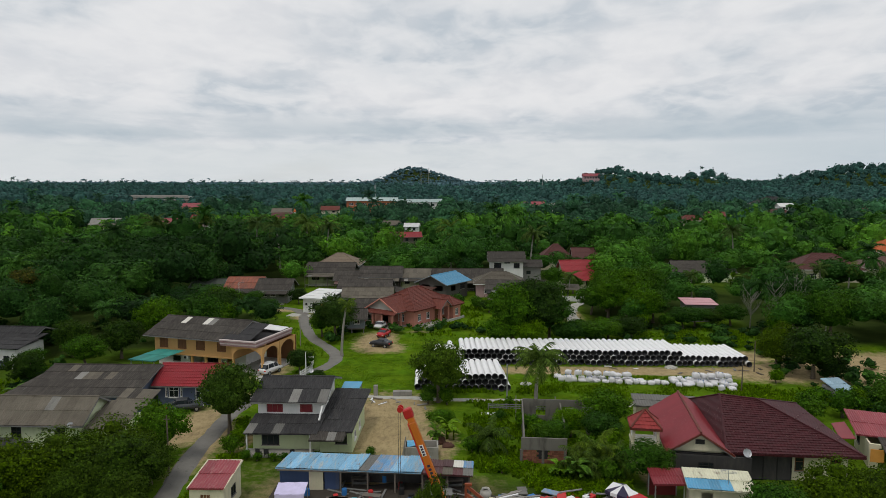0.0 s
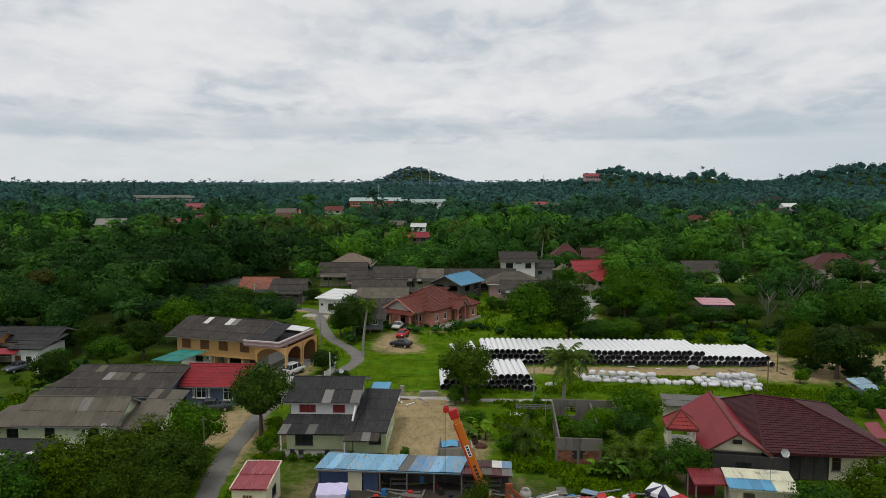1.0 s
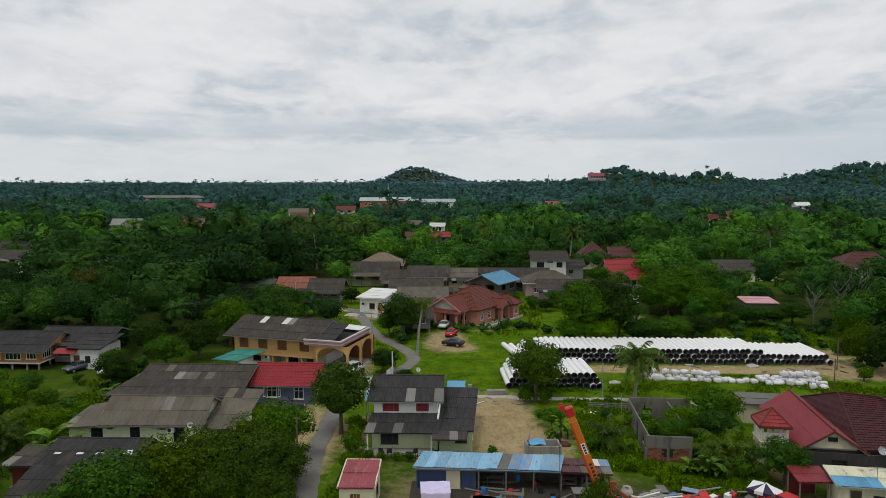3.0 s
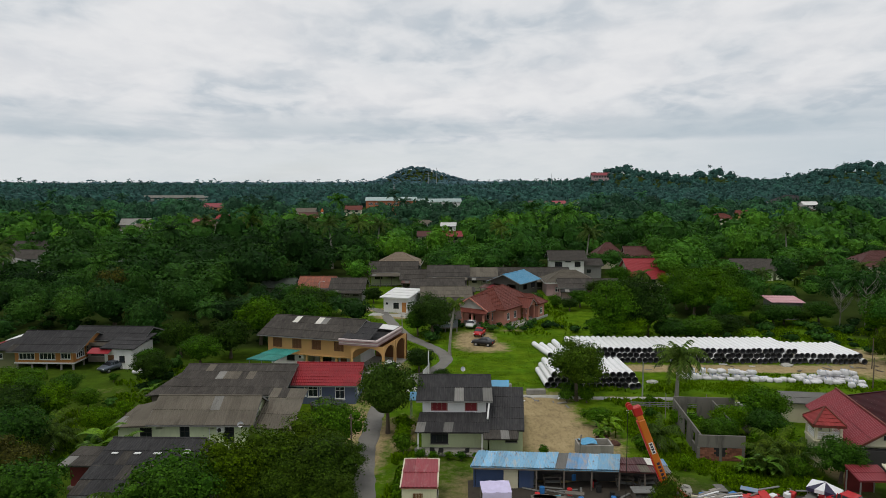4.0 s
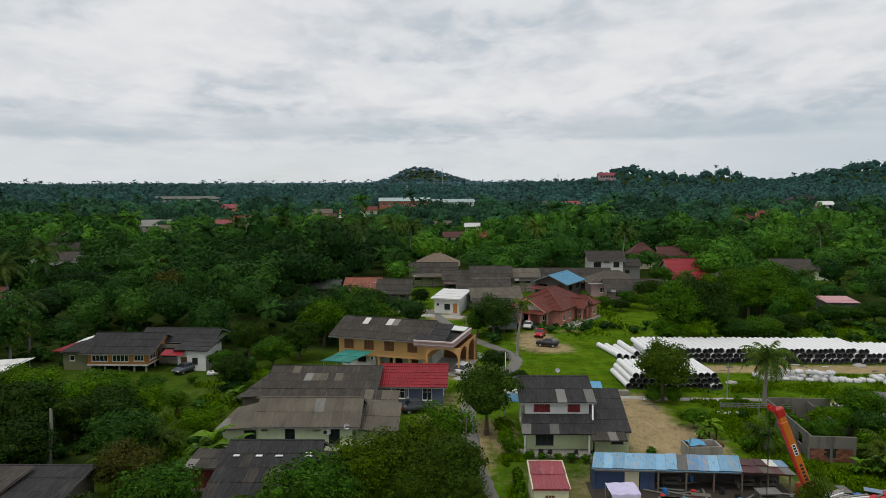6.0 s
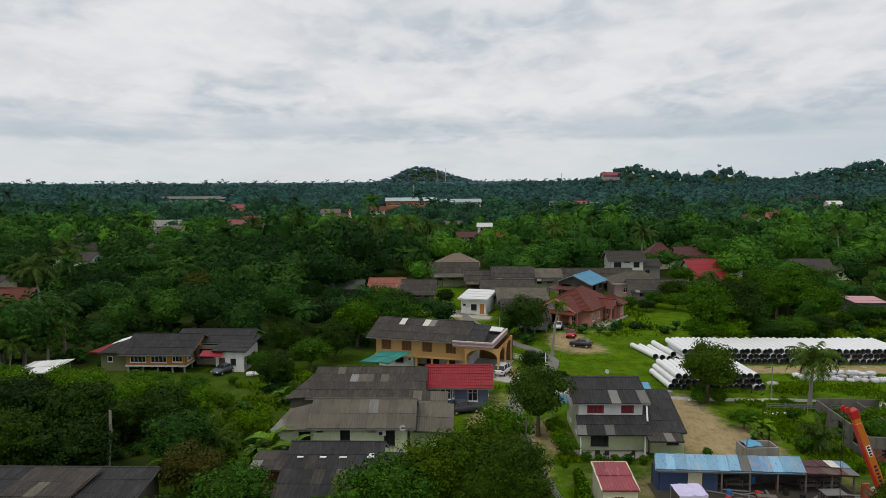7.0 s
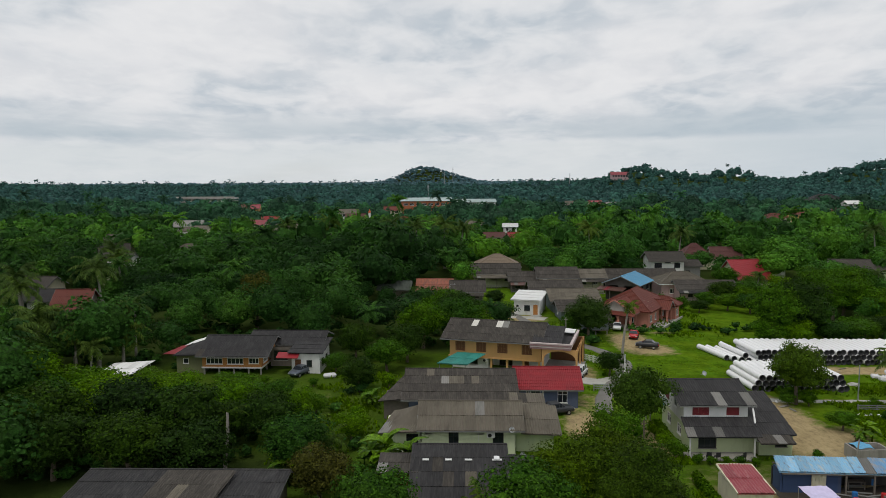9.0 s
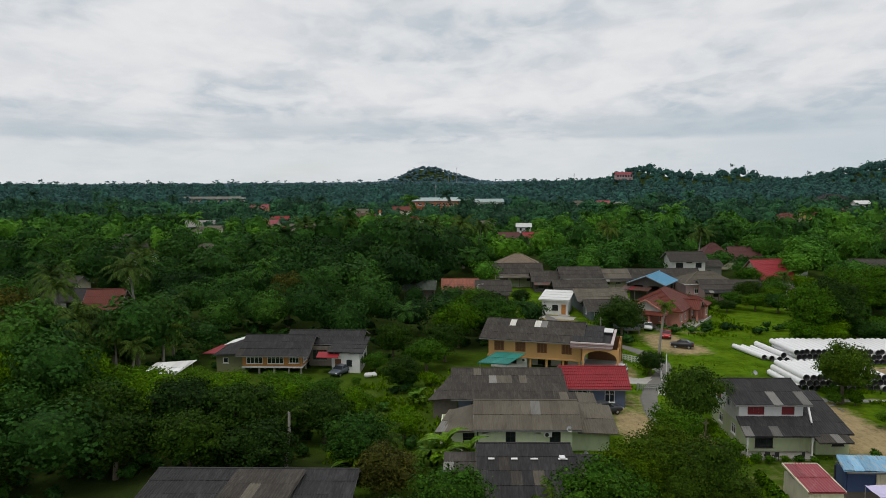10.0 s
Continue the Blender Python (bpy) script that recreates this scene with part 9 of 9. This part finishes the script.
def tank():
    h = thing("concrete_tank", -4.2, 66.4, 0, 3, "low open block-walled tank with a blue cloth", "tank")
    for a, b in (((-1.7, -1), (1.7, -1)), ((1.7, -0.84), (1.7, 1)), ((1.7, 1), (-1.7, 1)), ((-1.7, 0.84), (-1.7, -0.84))):
        wall_run(h, a, b, 0, 1.25, CONCRETE)
    bm = bmesh.new()
    bmesh.ops.create_grid(bm, x_segments=6, y_segments=6, size=0.8, matrix=pose(-0.6, 0, 1.35))
    for v in bm.verts:
        v.co.z += 0.12 * math.sin(v.co.x * 4) * math.cos(v.co.y * 5)
    r = bmesh.ops.extrude_face_region(bm, geom=bm.faces[:])
    bmesh.ops.translate(bm, vec=(0, 0, 0.03), verts=[v for v in r["geom"] if isinstance(v, bmesh.types.BMVert)])
    part("cloth", bm, ROOF_BLUE_NEW, h, "pale blue cloth over the tank")
    bm = bmesh.new()
    beam(bm, (-1.9, -1.2, 0), (-1.5, -1.0, 2.4), 0.1)
    part("prop", bm, BARK_PALE, h)


tank()


def tarp_table():
    h = thing("tarpaulin_stall", -14.5, 55.6, 0, 4, "table covered by a sagging lilac tarpaulin in front of the workshop", "stall")
    bm = bmesh.new()
    n = 9
    g = [[bm.verts.new(((i / n - 0.5) * 2.5, (j / n - 0.5) * 2.0, 1.45 - 0.18 * math.sin(math.pi * i / n) * math.sin(math.pi * j / n) + 0.025 * math.sin(i * 1.7 + j) + 0.12 * (j / n))) for j in range(n + 1)] for i in range(n + 1)]
    for i in range(n):
        for j in range(n):
            bm.faces.new((g[i][j], g[i + 1][j], g[i + 1][j + 1], g[i][j + 1]))
    r = bmesh.ops.extrude_face_region(bm, geom=bm.faces[:])
    bmesh.ops.translate(bm, vec=(0, 0, 0.03), verts=[v for v in r["geom"] if isinstance(v, bmesh.types.BMVert)])
    part("tarpaulin", bm, TARP_LILAC, h)
    posts(h, [(-1.2, -0.95), (1.2, -0.95), (-1.2, 0.95), (1.2, 0.95)], 1.45, 0.06, BARK_PALE)
    part("hanging_cloth", boxed(-1.2, -1.05, 0.55, 1.2, -1.0, 1.46, 0.01), TARP_LILAC, h)


tarp_table()


def marquee():
    h = thing("party_tent", 13.4, 56.8, 0, 20, "small white and navy canopy tent among scrap", "tent")
    bm = bmesh.new()
    apex = bm.verts.new((0.2, 0.1, 1.55))
    ring = [bm.verts.new((1.5 * math.cos(i * math.pi / 4) * (1 if i % 2 else 0.75), 1.3 * math.sin(i * math.pi / 4), 0.95 + 0.2 * (i % 3))) for i in range(8)]
    for i in range(8):
        f = bm.faces.new((ring[i], ring[(i + 1) % 8], apex))
        f.material_index = i % 2
    low = [bm.verts.new((v.co.x, v.co.y, v.co.z - 0.3)) for v in ring]
    for i in range(8):
        f = bm.faces.new((low[i], low[(i + 1) % 8], ring[(i + 1) % 8], ring[i]))
        f.material_index = i % 2
    part("canopy", bm, (SIGN_WHITE, SIGN_DARK), h)
    posts(h, [(-0.9, -0.9), (0.9, -0.9), (-0.9, 0.9), (0.9, 0.9)], 0.95, 0.06, STEEL)


marquee()

def slatted_table(x, y, yaw):
    h = thing("slatted_table", x, y, 0.08, yaw, "rough grey slatted timber table before the workshop", "table")
    for i in range(8):
        part("slat", boxed(-0.95, -0.62 + i * 0.16, 0.72, 0.95, -0.49 + i * 0.16, 0.76), TIMBER_GREY, h)
    for sy in (-0.5, 0.5):
        part("bearer", boxed(-0.9, sy - 0.04, 0.62, 0.9, sy + 0.04, 0.72), TIMBER, h)
        for sx in (-0.82, 0.82):
            part("leg", boxed(sx - 0.05, sy - 0.05, 0, sx + 0.05, sy + 0.05, 0.62), TIMBER, h)


slatted_table(-1.9, 56.8, 3)


def rusty_frame(x, y, yaw):
    h = thing("steel_frame", x, y, 0.05, yaw, "rust-red steel frame of beams leaning on the yard", "steel frame")
    for nm, a, b in (("upright", (0, 0, 0), (0, 0, 1.7)), ("brace", (0, 0, 1.65), (1.9, 0.1, 0.1)), ("foot", (-0.3, 0, 0.08), (2.0, 0.1, 0.08)), ("strut", (0, 0, 0.9), (1.0, 0.05, 0.15)), ("arm", (-0.1, 0, 1.7), (0.5, 0, 1.75))):
        bm = bmesh.new()
        beam(bm, a, b, 0.2, 0.24)
        part(nm, bm, RUST_FRAME, h)


RUST_FRAME = m_metal_roof("rusty_red_steel", (0.30, 0.075, 0.03), (0.14, 0.06, 0.035), 0.6)
rusty_frame(0.2, 56.2, -6)


def lying_drum(x, y, yaw, material, label):
    bm = bmesh.new()
    prof = ((-0.75, 0.0), (-0.75, 0.22), (-0.68, 0.29), (-0.3, 0.29), (-0.27, 0.31), (-0.2, 0.29), (0.2, 0.29), (0.27, 0.31), (0.3, 0.29), (0.68, 0.29), (0.75, 0.22), (0.75, 0.0))
    n = 16
    rings = [[bm.verts.new((px, math.cos(2 * math.pi * i / n) * pr_, 0.3 + math.sin(2 * math.pi * i / n) * pr_)) for i in range(n)] for px, pr_ in prof[1:-1]]
    for a, b in zip(rings, rings[1:]):
        for i in range(n):
            bm.faces.new((a[i], a[(i + 1) % n], b[(i + 1) % n], b[i])).smooth = True
    bm.faces.new(rings[0][::-1])
    bm.faces.new(rings[-1])
    ob = part("water_drum", bm, material)
    ob.matrix_basis = pose(x, y, 0.08, 0, 0, yaw)
    return tagged(ob, label, "drum")


DRUM_TEAL = m_plain("teal_plastic", (0.05, 0.30, 0.42), 0.45)
lying_drum(-9.7, 55.8, 4, DRUM_TEAL, "teal plastic drum lying before the workshop")
lying_drum(6.6, 55.6, -15, PLASTIC_BLUE, "blue plastic drum lying in the scrap yard")


def jar_pot(x, y, k):
    bm = bmesh.new()
    n = 18
    rings = [[bm.verts.new((r_ * k * math.cos(2 * math.pi * i / n), r_ * k * math.sin(2 * math.pi * i / n), z_ * k)) for i in range(n)] for r_, z_ in ((0.3, 0), (0.55, 0.3), (0.62, 0.6), (0.5, 0.9), (0.36, 1.0), (0.42, 1.08), (0.34, 1.06), (0.3, 0.9))]
    for a, b in zip(rings, rings[1:]):
        for i in range(n):
            bm.faces.new((a[i], a[(i + 1) % n], b[(i + 1) % n], b[i])).smooth = True
    bm.faces.new(rings[0][::-1])
    ob = part("glazed_jar", bm, CONCRETE_PALE)
    ob.matrix_basis = pose(x, y, 0.06)
    return tagged(ob, "large pale round jar at the edge of the scrap yard", "jar")


jar_pot(1.9, 57.2, 0.85)
for x_, y_, yaw_ in ((3.2, 55.2, 8), (4.2, 54.6, -12), (3.6, 56.4, 20), (5.0, 55.9, 5), (7.9, 54.4, -30)):
    for k_ in range(4):
        slab_thing("pale_plank", "pale sawn plank stacked in the scrap yard", "plank", x_ + 0.1 * k_, y_ + 0.24 * k_, yaw_ + 3 * k_, 2.6, 0.18, 0.06, BARK_PALE if k_ % 2 else SIGN_WHITE, 0.30 + 0.07 * k_, 0.0)
slab_thing("red_tarpaulin", "folded dark red tarpaulin on the scrap", "tarpaulin", 9.4, 55.2, -30, 1.9, 1.0, 0.7, m_plain("dark_red_cloth", (0.26, 0.02, 0.03), 0.8, 0, 0.3, 3, 0.4), 0.1, 0.2)

# scrap and stores round the workshop
sr = random.Random(12)


def bench(x, y, yaw):
    h = thing("wooden_bench", x, y, 0.02, yaw, "low wooden workbench in the workshop", "bench")
    part("top", boxed(-0.8, -0.3, 0.69, 0.8, 0.3, 0.75, 0.01), TIMBER, h)
    part("shelf", boxed(-0.7, -0.24, 0.22, 0.7, 0.24, 0.25), TIMBER_GREY, h)
    for sx in (-0.72, 0.72):
        for sy in (-0.25, 0.25):
            part("leg", boxed(sx - 0.04, sy - 0.04, 0, sx + 0.04, sy + 0.04, 0.69), TIMBER, h)


for i in range(110):
    x, y = sr.uniform(1.0, 13.5), sr.uniform(51.5, 58.0)
    kind = sr.random()
    if kind < 0.55:
        slab_thing("timber_plank", "loose weathered plank in the scrap yard", "plank", x, y, sr.uniform(-30, 40), sr.uniform(1.6, 3.2), 0.2, 0.07, sr.choice([TIMBER, TIMBER_GREY, BARK, CREAM, BARK_PALE]), 0.06 + 0.08 * sr.randint(0, 4) + 0.0006 * i, 0.0)
    elif kind < 0.75:
        slab_thing("scrap_sheet", "crumpled scrap sheet in the yard", "scrap", x, y, sr.uniform(0, 180), 1.4, 0.8, 0.08, sr.choice([ROOF_BLUE, ROOF_RUST, PLASTIC_RED, ROOF_LIGHT]), 0.09 + 0.1 * sr.randint(0, 3) + 0.0007 * i, 0.01)
    else:
        slab_thing("plastic_crate", "plastic crate in the yard", "crate", x, y, sr.uniform(0, 90), 0.7, 0.5, 0.4, sr.choice([PLASTIC_BLUE, PLASTIC_RED, SIGN_WHITE]), 0.05, 0.04)
for i in range(44):
    x, y = sr.uniform(-16, 0), sr.uniform(54.8, 60.6)
    if -15.6 < x < -12.2 and y < 57:
        continue
    k = sr.random()
    if k < 0.25:
        bm = bmesh.new()
        bmesh.ops.create_cone(bm, cap_ends=True, segments=14, radius1=0.24, radius2=0.23, depth=0.6, matrix=Matrix.Translation((0, 0, 0.3)))
        ob = part("barrel", bm, sr.choice([PLASTIC_BLUE, PLASTIC_RED, IRON]))
        ob.matrix_basis = pose(x, y, 0.03)
        tagged(ob, "plastic barrel in the workshop yard", "barrel")
    elif k < 0.5:
        bench(x, y, sr.uniform(-10, 10))
    else:
        slab_thing("timber_plank", "loose weathered plank in the yard", "plank", x, y, sr.uniform(0, 180), 2.2, 0.18, 0.06, TIMBER_GREY, 0.08 + 0.002 * i, 0.0)
for i, (x, y) in enumerate(((-20.2, 65.3), (-19.4, 65.2), (-16.9, 65.2))):
    h = thing("plastic_chair", x, y, 0.22, 170 + 20 * i, "dark plastic garden chair on the terrace", "chair")
    part("seat", boxed(-0.24, -0.24, 0.4, 0.24, 0.24, 0.45, 0.02), RUBBER, h)
    part("backrest", boxed(-0.24, 0.2, 0.45, 0.24, 0.25, 0.9, 0.02), RUBBER, h)
    for sx in (-0.2, 0.2):
        for sy in (-0.2, 0.2):
            part("leg", boxed(sx - 0.02, sy - 0.02, 0, sx + 0.02, sy + 0.02, 0.4), RUBBER, h)
slab_thing("concrete_trough", "concrete trough beside the track", "trough", -7.8, 85.9, 5, 2.4, 0.7, 0.6, CONCRETE)
slab_thing("gate_pillar", "dark weathered gate pillar", "pillar", -11.2, 85.6, 0, 0.5, 0.5, 1.4, CONCRETE)
slab_thing("white_board", "white board lying in the grass", "board", 3.4, 79.0, -4, 2.6, 0.7, 0.12, SIGN_WHITE)
slab_thing("blue_boat_cover", "blue cover lying beside the carport", "cover", -86.0, 86.6, 30, 2.6, 1.2, 0.9, PLASTIC_BLUE, 0.02, 0.25)
slab_thing("junk_heap", "pale junk heap beside the stilt house", "junk", -63.4, 94.6, 20, 1.8, 1.0, 0.6, BAG_WHITE, 0.02, 0.2)
for x, y, sx, sy, hh in ((-22.9, 60.0, 0.9, 7.0, 1.1),):
    rs = np.random.RandomState(5)
    lob = [((0, -4.2 + i * 0.6, 0.55), (0.45, 0.45, 0.5)) for i in range(9)]
    q = np.concatenate([leaf_quads(rs, lob, 1500, 0.14, -0.6), core_quads(lob, 0.85)])
    hd = new("hedge", quads_mesh("hedge", q, LEAF_BRIGHT))
    hd.matrix_basis = pose(x, y, 0)
    tagged(hd, "clipped bright green hedge beside the cabin", "hedge")

# heaps and litter on the sandy yard and along the track
def heap(name, label, cat, x, y, r, h, material, seed):
    rs = random.Random(seed)
    bm = bmesh.new()
    bmesh.ops.create_icosphere(bm, subdivisions=3, radius=1.0)
    for v in bm.verts:
        k = 1 + 0.18 * math.sin(v.co.x * 5 + seed) * math.cos(v.co.y * 4.3) + rs.uniform(-0.08, 0.08)
        v.co = Vector((v.co.x * r * k, v.co.y * r * 0.8 * k, max(-0.05, v.co.z * h * k)))
    ob = part(name, bm, material)
    ob.matrix_basis = pose(x, y, 0.02)
    return tagged(ob, label, cat)


HEAP_BROWN = m_plain("reddish_brown_earth", (0.085, 0.04, 0.028), 0.95, 0, 0.4, 5, 0.6)
heap("soil_heap", "dark reddish-brown heap of soil in the sandy yard", "soil heap", -2.6, 70.0, 0.75, 0.8, HEAP_BROWN, 1)
heap("soil_heap", "low dark soil heap beside the block tank", "soil heap", -1.6, 69.0, 0.6, 0.4, HEAP_BROWN, 2)
heap("rubble_heap", "low pale rubble heap at the field track", "rubble", 30.5, 100.0, 0.9, 0.35, CONCRETE_PALE, 3)
heap("rubble_heap", "low pale rubble heap in the field", "rubble", 8.4, 91.2, 0.8, 0.3, CONCRETE_PALE, 4)
lr = random.Random(21)
for i in range(26):
    x, y = (lr.uniform(-12.5, -4.5), lr.uniform(80.5, 84.5)) if i < 14 else (lr.uniform(6, 44), lr.uniform(97, 100.5))
    slab_thing("broken_board", "broken board lying on the bare ground", "board", x, y, lr.uniform(0, 180), lr.uniform(0.5, 1.6), lr.uniform(0.12, 0.4), 0.05, lr.choice([BARK_PALE, TIMBER, TIMBER_GREY, SIGN_WHITE, BARK]), 0.03 + 0.0015 * i, 0.0)

# ---- brick and block work of the unfinished house ----
bm_ = boxed(0, 0, 0, 0.40, 0.13, 0.19)
brick_me = bpy.data.meshes.new("brick")
bm_.to_mesh(brick_me)
bm_.free()
brick_me.materials.append(BRICK)
k_ = Mat("red_brick_pieces", 0.9, 0, 0.2)
k_.bump(k_.noise(30, 4), 0.3, 0.01)
brick_me.materials[0] = k_.done(k_.hsv(k_.mix(k_.noise(5, 4), (0.15, 0.06, 0.04), (0.26, 0.115, 0.07)), 0.5, 1.0, k_.rng(k_.objrand(), 0, 1, 0.65, 1.25)))
for j in range(6):
    for i in range(11):
        x = 0.02 + i * 0.42 + (0.2 if j % 2 else 0)
        if x > 4.1 or (1.5 < x + 0.2 < 2.6 and j > 1):
            continue
        ob = new("brick", brick_me)
        ob.parent = RUIN
        ob.matrix_basis = pose(x, 0.0 + 0.012 * ((i * 5 + j * 3) % 3), 0.05 + j * 0.215, 0, 0, 0)
